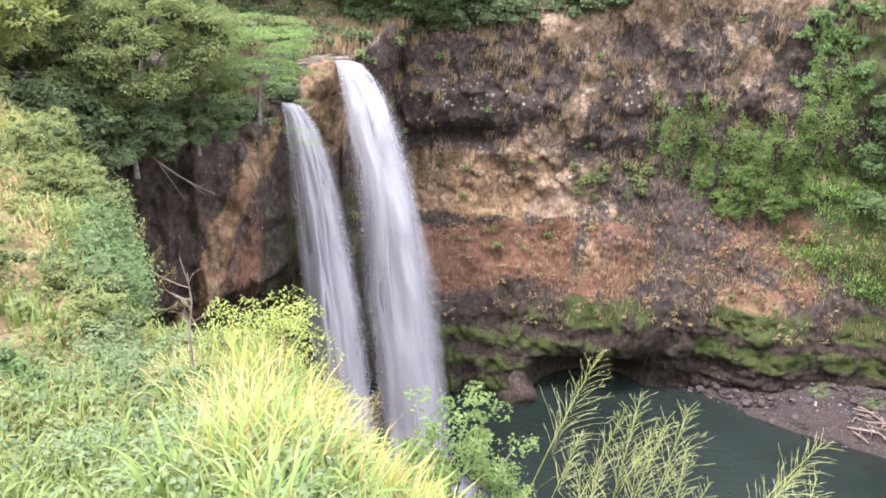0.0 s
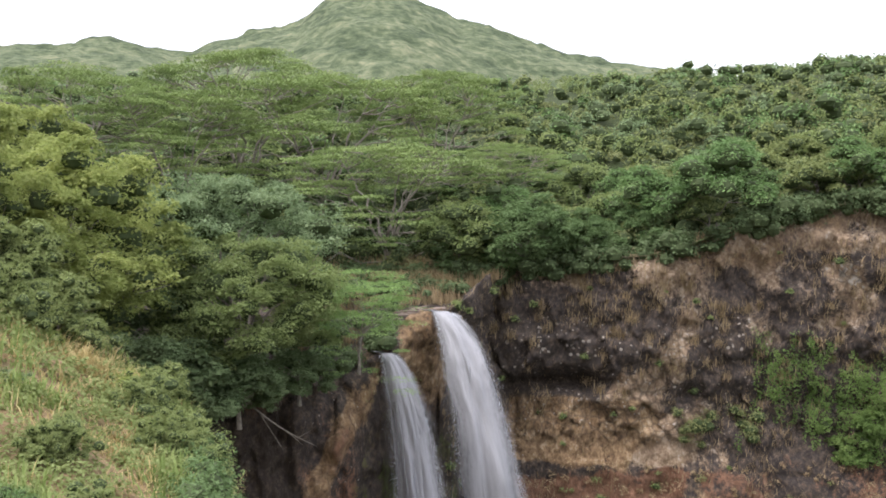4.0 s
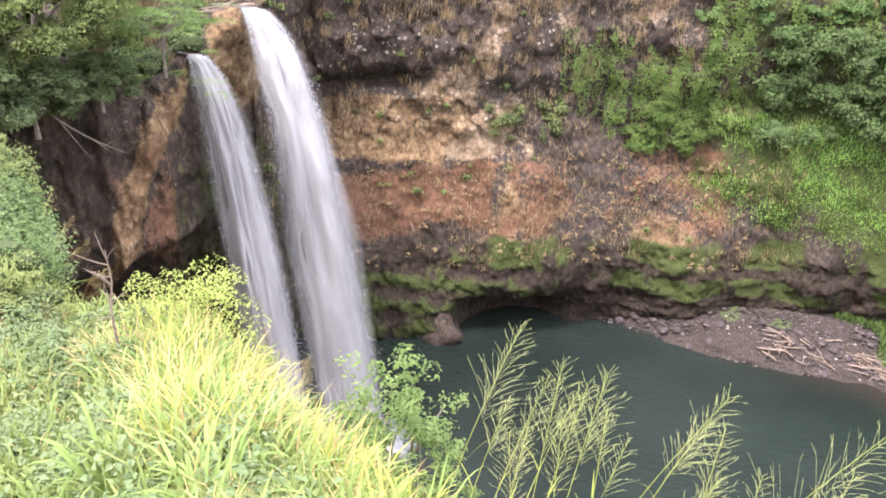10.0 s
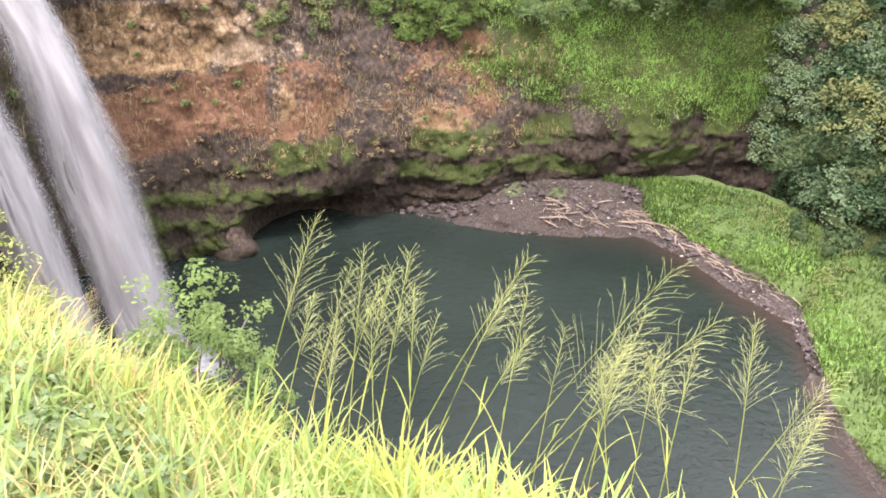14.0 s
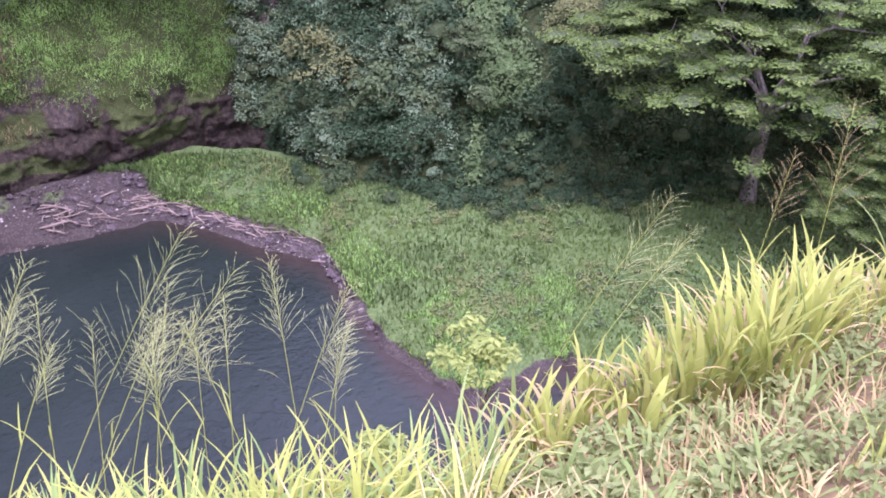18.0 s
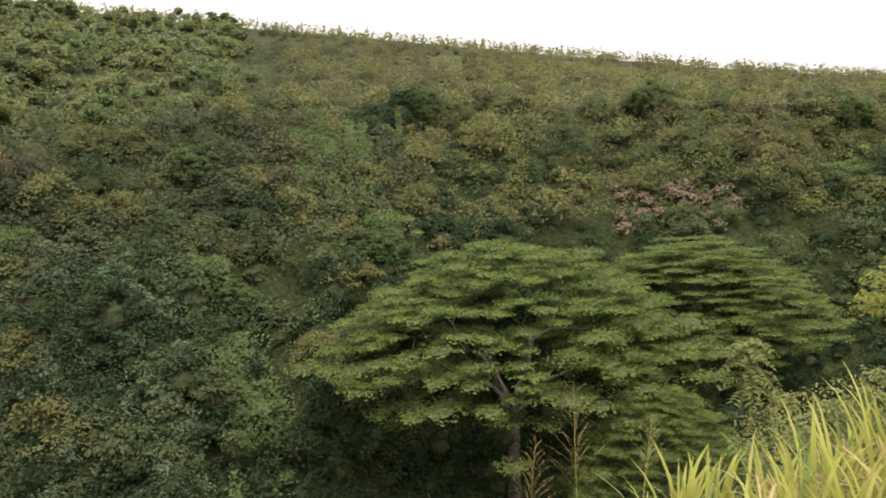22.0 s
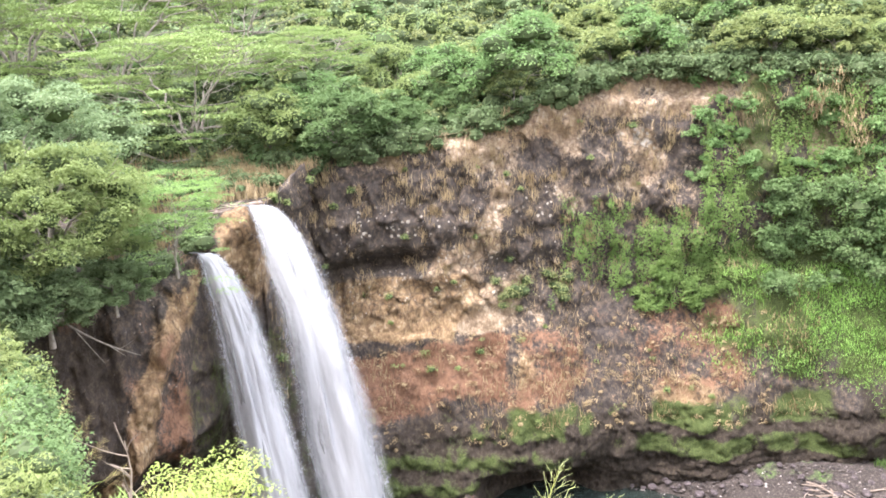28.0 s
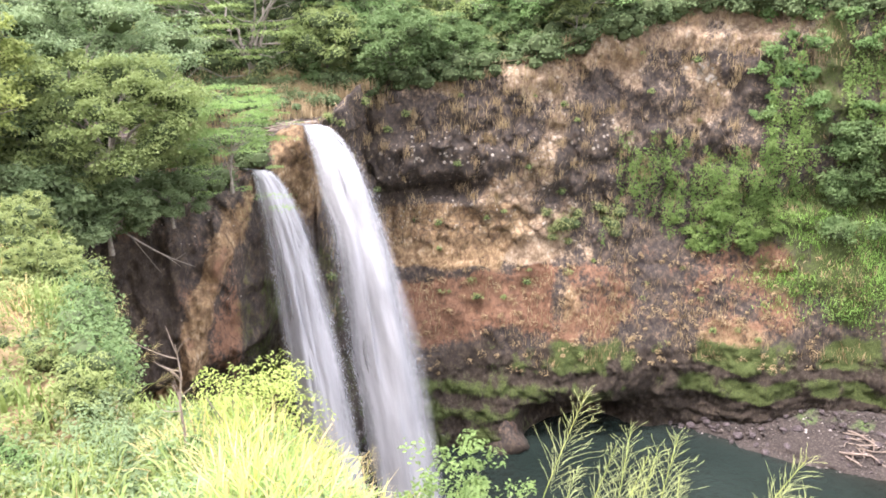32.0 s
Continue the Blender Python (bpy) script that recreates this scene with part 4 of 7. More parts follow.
# ---- trees ----
def foliage(name, centres, radii, per, leaf, mat, g, up=0.6, low=-0.35, aspect=0.6, core=0.0, hearts=0):
    """One mesh of leafy clumps: many single leaves round hearts painted dark as inner shade (of all clumps, or the last
    few).
    """
    centres, radii = np.asarray(centres, float), np.asarray(radii, float)
    if radii.ndim == 1:
        radii = np.stack([radii, radii, radii * 0.8], -1)
    idx = np.repeat(np.arange(len(centres)), np.broadcast_to(per, len(centres)))
    d = unit(g.normal(size=(len(idx), 3)))
    d[:, 2] = np.where(d[:, 2] < low, -d[:, 2], d[:, 2])
    k = g.uniform(0.58, 1.08, len(idx)) * (1 + 0.3 * vnoise(d * 2.2 + centres[idx] * 1.3, 9))
    pt = centres[idx] + d * radii[idx] * k[:, None]
    nrm = d * (1 - up) + np.array([0, 0, up]) + g.normal(0, 0.3, pt.shape)
    ln = np.broadcast_to(leaf, len(centres))[idx] * g.uniform(0.6, 1.35, len(idx))
    v, f = leaf_quads(pt, nrm, ln, ln * aspect, g)
    if not core:
        return raw_mesh(name, v, f, mat)
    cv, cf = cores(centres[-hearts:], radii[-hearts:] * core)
    return raw_mesh(name, np.concatenate([v, cv]), np.concatenate([f, cf + len(v)]), mat, mat2=HEART_SHADE, second=len(cf))


def make_tree(name, g, clumps, mat, per, leaf, trunk_r, fork, lean=(0, 0), up=0.6, low=-0.35, limbs=9, aspect=0.6, core=0.6, hearts=0):
    """A tree as an Empty at its foot with trunk, single limbs and a crown of leaf clumps (centre, radii)."""
    thing = new(name)
    if hearts:
        per = np.repeat([per, int(per * 2.4)], [len(clumps) - hearts, hearts])
    cs = np.array([c for c, q in clumps], float)
    qs = np.array([q for c, q in clumps], float)
    top = np.array([lean[0], lean[1], fork])
    ts = np.linspace(0, 1, 7)[:, None]
    path = top * ts + 0.06 * fork * np.sin(ts * 5) * np.array([[0.6, 0.4, 0]])
    path[0, 2] -= 0.8
    v, f = tube(path, trunk_r * np.array([1.5, 1.1, 1, 0.92, 0.85, 0.8, 0.7]), 8)
    mesh_part("trunk", raw_mesh("trunk", v, f, BARK, True), thing)
    for i in g.permutation(len(cs))[:limbs]:
        c = cs[i]
        s = np.linspace(0, 1, 7)[:, None]
        start = top * (1 - 0.3 * g.random())
        q = start + (c - start) * s ** np.array([[1.6, 1.6, 0.75]]) + np.sin(s * np.pi) * g.normal(0, 0.07, 3) * np.linalg.norm(c - start) * 0.6
        q = q + 0.03 * np.linalg.norm(c - start) * g.normal(size=q.shape) * np.sin(s * np.pi)
        pieces = [tube(q, trunk_r * np.linspace(0.45, 0.09, 7), 5)]
        for k in range(3):
            o = q[g.integers(2, 6)]
            e = o + (c - o) * 0.6 + g.normal(0, 0.12, 3) * np.linalg.norm(c - top)
            pieces.append(tube(o + (e - o) * s, trunk_r * np.linspace(0.18, 0.05, 7), 4))
        mesh_part("limb", raw_mesh("limb", *merge(pieces), BARK, True), thing)
    mesh_part("crown", foliage("crown", cs, qs, per, leaf, mat, g, up, low, aspect, core, hearts), thing)
    return thing


def lobed_clumps(g, lobes, rx, rz, z0, lobe, around=7):
    """A crown of separate lobes with gaps between them: small clumps over each lobe, then the lobes' hearts."""
    small, hearts = [], []
    for i in range(lobes):
        h = 1 - 1.75 * (i + 0.5) / lobes
        th = i * 2.39996 + g.normal(0, 0.35)
        w = math.sqrt(max(0.05, 1 - h * h))
        q = lobe * g.uniform(0.7, 1.3)
        k = g.uniform(0.55, 1.0)
        c = np.array([math.cos(th) * w * (rx - 0.6 * q) * k, math.sin(th) * w * (rx - 0.6 * q) * k, z0 + h * (rz - 0.5 * q) * k])
        out = unit(c - np.array([0, 0, z0 - 0.3 * rz]))
        for j in range(around):
            d = unit(g.normal(size=3) + 0.75 * out + np.array([0, 0, 0.35]))
            e = q * g.uniform(0.32, 0.52)
            small.append((tuple(c + d * q * np.array([1, 1, 0.72]) * g.uniform(0.6, 0.95)), (e * g.uniform(0.9, 1.4), e * g.uniform(0.9, 1.3), e * 0.7)))
        hearts.append((tuple(c), (q * 0.82, q * 0.82, q * 0.6)))
    return small + hearts


def layered_tree(name, g, stems, reach, z_low, z_top, pads, pad, mat, per, leaf, trunk_r, sag=0.45, gap=0.3):
    """An umbrella tree: several stems from one foot, bare branches, and thin level pads of leaves in storeys."""
    thing = new(name)
    v, f = tube(np.array([[0, 0, -1.2], [0, 0, 0.2], [0, 0.05, 1.0]]), trunk_r * np.array([1.7, 1.35, 1.1]), 9)
    mesh_part("trunk", raw_mesh("trunk", v, f, BARK, True), thing)
    s = np.linspace(0, 1, 10)[:, None]
    mains = []
    for i in range(stems):
        th = i * 2.39996 + g.normal(0, 0.3)
        d = np.array([math.cos(th), math.sin(th), 0])
        out, up = reach * g.uniform(0.3, 0.72), z_top * g.uniform(0.72, 0.92)
        q = d * out * s ** 1.35 + np.array([0, 0, 1.0]) * (0.3 + (up - 0.3) * s ** 0.85)
        q = q + 0.022 * z_top * g.normal(size=q.shape) * np.sin(s * np.pi)
        mains.append(q)
    twigs = [[] for q in mains]
    cs, qs = [], []
    for i in range(pads):
        rho = math.sqrt((i + 0.6) / pads)
        th = i * 2.39996 + g.normal(0, 0.2)
        storey = int(g.choice(4, p=[0.52, 0.22, 0.15, 0.11])) if rho > 0.3 else int(g.choice(2, p=[0.75, 0.25]))
        z = z_top - (z_top - z_low) * (sag * rho ** 2.2 + gap * storey * (1 - sag * rho)) + g.normal(0, 0.02) * z_top
        z = max(z, z_low)
        c = np.array([math.cos(th) * reach * rho * g.uniform(0.9, 1.1), math.sin(th) * reach * rho * g.uniform(0.9, 1.1), z])
        e = pad * g.uniform(0.65, 1.25)
        cs.append(c)
        qs.append((e * g.uniform(0.9, 1.6), e * g.uniform(0.9, 1.5), e * 0.17))
        dist = [np.linalg.norm((q - c) * np.array([1, 1, 1.3]), axis=1) + 99 * (q[:, 2] > c[2] - 0.05 * z_top) for q in mains]
        m = int(np.argmin([x.min() for x in dist]))
        o = mains[m][int(np.argmin(dist[m]))]
        ln = np.linalg.norm(c - o)
        t = s[::2]
        br = o + (c - o) * t ** np.array([[0.9, 0.9, 1.3]]) + 0.04 * ln * g.normal(size=(5, 3)) * np.sin(t * np.pi)
        twigs[m].append(tube(br, trunk_r * np.linspace(0.2, 0.05, 5), 4))
        for k in range(3):
            e2 = c + np.array([g.normal(0, 0.5) * e, g.normal(0, 0.5) * e, 0.05 * e])
            twigs[m].append(tube(br[3] + (e2 - br[3]) * s[::3], trunk_r * np.linspace(0.08, 0.03, 4), 3))
    for q, tw in zip(mains, twigs):
        mesh_part("limb", raw_mesh("limb", *merge([tube(q, trunk_r * np.linspace(0.62, 0.13, 10), 6)] + tw), BARK, True), thing)
    mesh_part("crown", foliage("crown", cs, qs, per, leaf, mat, g, 0.8, -0.3, 0.5), thing)
    return thing


def round_clumps(g, n, rx, rz, z0, size):
    out = []
    for i in range(n):
        d = unit(g.normal(size=3))
        d[2] = abs(d[2]) * 1.5 - 0.6
        k = g.uniform(0.6, 1.0)
        q = size * g.uniform(0.55, 1.3)
        out.append(((d[0] * rx * k, d[1] * rx * k, z0 + d[2] * rz * k), (q, q, q * 0.7)))
    return out


def umbrella_clumps(g, n, rx, z_low, z_top, size, flat=0.2, jitter=0.3, skirt=0.0):
    """Flat tiers, like a rain tree; skirt: the share that hangs lower round the rim."""
    out = []
    for i in range(n):
        th, rho = g.uniform(0, 2 * math.pi), math.sqrt(g.uniform(0.02, 1))
        z = z_top - (z_top - z_low) * ((1 - jitter) * rho ** 2.4 + jitter * g.random())
        if g.random() < skirt:
            rho = g.uniform(0.55, 0.95)
            z = z_low - (z_top - z_low) * g.uniform(0.0, 0.8)
        q = size * g.uniform(0.6, 1.35)
        lx, ly = q * g.uniform(0.8, 1.9), q * g.uniform(0.7, 1.1)
        out.append(((math.cos(th) * rx * rho, math.sin(th) * rx * rho, z), (lx, ly, q * flat)))
    return out


def dome_clumps(g, n, rx, z_low, z_top, size, flat):
    """Thin overlapping pads of leaves laid evenly over a low dome, with a few tiers hanging under its rim."""
    out = []
    for i in range(n):
        th = i * 2.39996 + g.normal(0, 0.06)
        if i < n * 0.72:
            rho = math.sqrt((i + 0.5) / (n * 0.72))
            z = z_top - (z_top - z_low) * rho ** 2.1 + 0.5 * math.sin(3.1 * th + 4 * rho) + g.normal(0, 0.75)
            rho *= 1 + 0.1 * math.sin(3 * th + 1) + 0.06 * math.sin(7 * th)
        else:
            rho = g.uniform(0.35, 0.92)
            z = z_low + (z_top - z_low) * (0.35 * (1 - rho) - 0.5 * g.random() * rho)
        q = size * g.uniform(0.7, 1.35)
        out.append(((math.cos(th) * rx * rho, math.sin(th) * rx * rho, z), (q * g.uniform(1.0, 1.7), q * g.uniform(0.8, 1.2), q * flat * g.uniform(0.7, 1.4))))
    return out


def at(az, r, z, turn=0.0, s=1.0, sz=None):
    p = polar(np.array(float(az)), np.array(float(r)), np.array(float(z)))
    return Matrix.LocRotScale(Vector(p), Euler((0, 0, turn)), Vector((s, s, sz or s)))


def plateau_z(az, r):
    edge, top = np.interp(az, W_AZ, W_EDGE), np.interp(az, W_AZ, W_TOP)
    q = np.clip((r - edge - 8) / 330, 0, 1) ** (1 / 1.4)
    sky_z = CAM_Z + np.tan(rad(np.interp(az, SKY_AZ, SKY_EL))) * (edge + 338)
    return top + (sky_z - top) * q ** 1.25


g = np.random.default_rng(11)
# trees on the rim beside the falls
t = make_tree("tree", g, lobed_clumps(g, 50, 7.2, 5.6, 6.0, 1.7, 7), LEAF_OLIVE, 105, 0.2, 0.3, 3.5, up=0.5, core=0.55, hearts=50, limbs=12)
t.matrix_basis = at(-20.0, 60.5, 31)
tagged(t, "dense olive-green tree leaning over the cliff rim", "tree")
t = make_tree("tree", g, lobed_clumps(g, 52, 9.8, 6.2, 8.6, 1.9, 7), LEAF_SILVER, 100, 0.25, 0.35, 5.0, up=0.5, core=0.55, hearts=52, limbs=14)
t.matrix_basis = at(-21.3, 70, 33)
tagged(t, "tall tree with silvery green leaves", "tree")
t = make_tree("tree", g, umbrella_clumps(g, 110, 3.9, 1.6, 6.8, 0.8, 0.3, 0.85, 0.1), LEAF_FEATHER, 150, 0.16, 0.1, 0.7, up=0.75, aspect=0.4, core=0, limbs=12)
t.matrix_basis = at(-12.6, 61.8, 32.8)
tagged(t, "fresh green feathery tree hanging over the falls", "tree")
low_tree = make_tree("tree", g, lobed_clumps(g, 24, 4.5, 3.6, 2.6, 1.35, 7), LEAF_DEEP, 80, 0.24, 0.2, 1.5, up=0.5, core=0.55, hearts=24, limbs=8)
low_tree.matrix_basis = at(-24.5, 56, 30.0)
tagged(low_tree, "low dark green tree on the cliff rim", "tree")
for az, r, z, s in ((-20.6, 57.5, 30.0, 0.75), (-16.6, 60.5, 30.6, 0.6), (-28.5, 53, 31, 1.0), (-25, 64, 34, 1.2)):
    tagged(copy_thing(low_tree, at(az, r, z, az, s)), "low dark green tree on the cliff rim", "tree")
tall = make_tree("tree", g, lobed_clumps(g, 52, 8.4, 8.6, 8.6, 2.0, 7), LEAF_LIMB, 95, 0.28, 0.4, 5.0, up=0.5, core=0.55, hearts=52, limbs=14)
tall.matrix_basis = at(-31, 58, 32.4)
tagged(tall, "tall olive-green tree behind the grassy bank", "tree")
for az, r, z, s, lab in ((-35.5, 50, 34, 0.75, "dense green tree at the top of the grassy bank"), (-42, 47, 41, 0.85, "broad green tree on the hillside"), (-35, 75, 37, 1.0, "tall green tree in the wood")):
    tagged(copy_thing(tall, at(az, r, z, az, s)), lab, "tree")

# umbrella trees above the falls
alb = layered_tree("umbrella_tree", g, 6, 13.5, 1.5, 13.5, 84, 2.3, LEAF_PAD, 360, 0.3, 0.36, 0.3, 0.33)
alb.matrix_basis = at(-10.6, 99, 38.4, 0.4)
tagged(alb, "wide umbrella-shaped tree with flat layered canopy", "tree", "umbrella trees")
for az, r, s, sz in ((-15.0, 119, 1.25, 1.5), (-24.4, 116, 0.85, 1.25), (-30, 122, 1.0, 1.35), (-7.0, 128, 0.9, 1.45), (-20, 134, 1.2, 1.6), (-2.2, 112, 0.6, 0.8)):
    tagged(copy_thing(alb, at(az, r, plateau_z(az, r) - 0.5, az * 2, s, sz)), "wide umbrella-shaped tree with flat layered canopy", "tree")

own = np.random.default_rng(71)
dark_tree = make_tree("tree", own, round_clumps(own, 26, 4.2, 3.4, 2.4, 1.5), LEAF_DEEP, 110, 0.36, 0.2, 1.5, limbs=5, core=0.5)
r, z = wall_point(np.array(58.5), np.array(0.3))
dark_tree.matrix_basis = at(58.5, float(r - slope_relief(np.array(58.5), r, z)) - 0.4, float(z) - 0.3, 0, 0.7)
tagged(dark_tree, "bushy tree growing on the steep gorge side", "tree")
rim_tree = make_tree("tree", g, lobed_clumps(g, 34, 5.6, 5.0, 3.2, 1.6, 6), LEAF_CLIFF, 60, 0.3, 0.2, 1.5, limbs=8, up=0.6, core=0.5, hearts=34)
rim_tree.matrix_basis = at(-1.2, 89.5, 37.9)
tagged(rim_tree, "dark feathery tree drooping over the cliff rim", "tree")
for az, r, s in ((2.6, 92, 0.75), (-5.6, 91, 0.6), (6.5, 97, 0.8)):
    copy_thing(rim_tree, at(az, r, plateau_z(az, r) - 0.4, az * 3, s))

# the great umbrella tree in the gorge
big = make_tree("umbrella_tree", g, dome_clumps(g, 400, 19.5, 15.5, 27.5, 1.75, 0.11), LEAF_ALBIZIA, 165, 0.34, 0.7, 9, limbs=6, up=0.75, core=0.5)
big.matrix_basis = at(79.2, 88, 2.5)
tagged(big, "great umbrella-shaped tree with bright layered canopy in the gorge", "tree", "umbrella trees")
far_tree = tagged(copy_thing(big, at(91.6, 112, 3.6, 2, 0.85)), "umbrella-shaped tree with grey-green layered canopy", "tree")
for ob in far_tree.children_recursive:
    if ob.name.startswith("foliage"):
        ob.data = ob.data.copy()
        ob.data.materials[0] = LEAF_CLIFF
tagged(copy_thing(big, at(89.6, 73, 0.5, 4, 0.42, 0.68)), "smaller umbrella-shaped tree beside the stream", "tree")
# small layered tree on the cliff
t = make_tree("umbrella_tree", g, umbrella_clumps(g, 40, 5.5, 0, 3.5, 1.3, 0.3), LEAF_FRESH, 240, 0.34, 0.2, 0.8, up=0.85)
t.matrix_basis = at(39.0, 96.5, 25.2)
tagged(t, "small pale layered tree growing out of the cliff", "tree")

# trees along the rim of the far cliff
ytree = make_tree("tree", g, round_clumps(g, 26, 2.6, 2.0, 2.9, 0.95), LEAF_YELLOW, 200, 0.23, 0.12, 1.4, limbs=5)
ytree.matrix_basis = at(10.7, 92.5, 41.2)
tagged(ytree, "small yellow-green tree on the cliff rim", "tree", "small trees on the rim")
ftree = make_tree("tree", g, round_clumps(g, 34, 3.8, 3.6, 4.4, 1.4), LEAF_FRESH, 200, 0.28, 0.16, 2.0, limbs=5)
ftree.matrix_basis = at(19.4, 98, 44.0)
tagged(ftree, "bushy fresh green tree on the cliff rim", "tree", "small trees on the rim")
otree = make_tree("tree", g, round_clumps(g, 34, 4.0, 3.4, 4.2, 1.4), LEAF_OLIVE, 200, 0.28, 0.16, 2.0, limbs=5)
otree.matrix_basis = at(27, 100, 43.5)
tagged(otree, "bushy olive-green tree on the cliff rim", "tree", "small trees on the rim")
for i in range(48):
    az = -6 + 54 * (i + g.uniform(-0.5, 0.5)) / 48
    src, lab = ((ytree, "small yellow-green tree on the cliff rim"), (ftree, "bushy fresh green tree on the cliff rim"), (otree, "bushy olive-green tree on the cliff rim"))[int(g.choice(3, p=[0.5, 0.2, 0.3]))]
    r = np.interp(az, W_AZ, W_EDGE) + 2.5 + 24 * g.random() ** 1.5
    copy_thing(src, at(az, r, plateau_z(az, r) - 0.3, az * 7, g.uniform(0.8, 1.35)))
t = make_tree("tree", g, round_clumps(g, 26, 2.6, 4.6, 5.0, 1.5), LEAF_RED, 260, 0.45, 0.16, 2.0)
t.matrix_basis = at(43.9, 128, 48.6, 0, 0.62)
tagged(t, "rust-red flowering tree among green woods", "tree")
t = make_tree("tree", g, round_clumps(g, 46, 3.8, 9.5, 10.0, 1.7), LEAF_LIME, 200, 0.42, 0.18, 3.0)
t.matrix_basis = at(40.6, 122, 43.0)
tagged(t, "tall fresh green tree hung with creepers", "tree")
t = make_tree("tree", g, round_clumps(g, 30, 5, 4, 5.0, 1.9), LEAF_DEEP, 220, 0.8, 0.3, 3.0)
t.matrix_basis = at(107.7, 330, 47.5, 0, 1.25)
tagged(t, "lone dark round tree on the skyline", "tree")


# ---- leafy masses that nobody could count ----
def leaf_mass(name, label, category, centres, radii, per, leaf, mat, up=0.5, low=-0.5, seed=1, core=0.6, hearts=0):
    ob = new(name, foliage(name, centres, radii, per, leaf, mat, np.random.default_rng(seed), up, low, 0.6, core, hearts))
    return tagged(ob, label, category, kind="stuff")


g = np.random.default_rng(5)


def on_cliff(n, az0, az1, z0, z1, out=0.0):
    """Random places on the cliff's own surface, moved out of it a little: bearing, height and points."""
    i = g.integers(int((az0 + 14) / 0.13), int((az1 + 14) / 0.13), n * 3)
    j = g.integers(0, CLIFF_P.shape[1] - 8, n * 3)
    p = CLIFF_P[i, j]
    ok = (p[:, 2] > z0) & (p[:, 2] < z1) & (CLIFF_V[i, j] > 0.13)
    p = p[ok][:n] + g.normal(0, 0.08, (min(n, int(ok.sum())), 3))
    p = p - unit(p * np.array([1, 1, 0])) * out
    return np.degrees(np.arctan2(p[:, 0], p[:, 1])), p[:, 2], p


def scatter_wall(n, az0, az1, v0, v1):
    az, v = g.uniform(az0, az1, n), g.uniform(v0, v1, n)
    r, z = wall_point(az, v)
    return az, v, r - slope_relief(az, r, z) * (v < 1.02), z


MIX = [("woods_yellow", LEAF_YELLOW, "yellow-green woods on the plateau"), ("woods_fresh", LEAF_FRESH, "fresh green woods on the plateau"),
       ("woods_silver", LEAF_SILVER, "silvery green woods on the plateau"), ("woods_olive", LEAF_OLIVE, "olive green woods on the plateau")]
for k, (nm, mat, lab) in enumerate(MIX):
    n = (300, 190, 250, 290)[k]
    az = g.uniform(-45, 62, n)
    q = g.uniform(0.02, 1.0, n) ** 1.1 * np.where(az > 34, 0.8, 1)
    edge = np.interp(az, W_AZ, W_EDGE)
    r = edge + 9 + 325 * q ** 1.3
    z = plateau_z(az, r)
    h = g.uniform(2.5, 6.5, n) * (0.8 + 0.5 * q)
    cs, rs = [], []
    for j in range(4):
        cs.append(polar(az, r, z) + np.stack([g.normal(0, 2.0, n), g.normal(0, 2.0, n), h * g.uniform(0.2, 1.0, n)], -1))
        rs.append(g.uniform(1.3, 2.7, n) * (0.8 + 0.9 * q))
    leaf_mass("stuff_" + nm, lab, "woods", np.concatenate(cs), np.concatenate(rs), np.tile(np.where(q < 0.15, 130, np.where(q < 0.4, 64, 30)), 4), np.tile(0.36 + 1.1 * q, 4), mat, seed=k, core=0.6)

own = np.random.default_rng(82)
az = own.uniform(-14, 62, 1000)
edge = np.interp(az, W_AZ, W_EDGE)
r = edge + 4 + 170 * own.random(1000) ** 1.4
leaf_mass("stuff_woods_understorey", "mixed green undergrowth between the trees of the plateau", "undergrowth", polar(az, r, plateau_z(az, r) + own.uniform(0.3, 2.2, 1000)), own.uniform(1.3, 2.6, 1000), 60, 0.34 + 0.003 * (r - edge), LEAF_DRAB, seed=83, core=0.5)

# young plantation trees that make the toothed skyline
n = 2300
az = g.uniform(-14, 116, n)
edge = np.interp(az, W_AZ, W_EDGE)
r = edge + 336 - 80 * g.random(n) ** 2
z = plateau_z(az, r)
hh = g.uniform(0.6, 1.35, n)
cs = np.concatenate([polar(az, r, z + 1.0), polar(az, r, z + 3.0 * hh)])
rs = np.concatenate([np.stack([1.9 + 0 * hh, 1.9 + 0 * hh, 1.7 * hh], -1), np.stack([1.0 + 0 * hh, 1.0 + 0 * hh, 2.2 * hh], -1)])
leaf_mass("stuff_plantation", "young plantation trees along the skyline", "woods", cs, rs, 8, 1.25, LEAF_PLANT, seed=9, core=0)

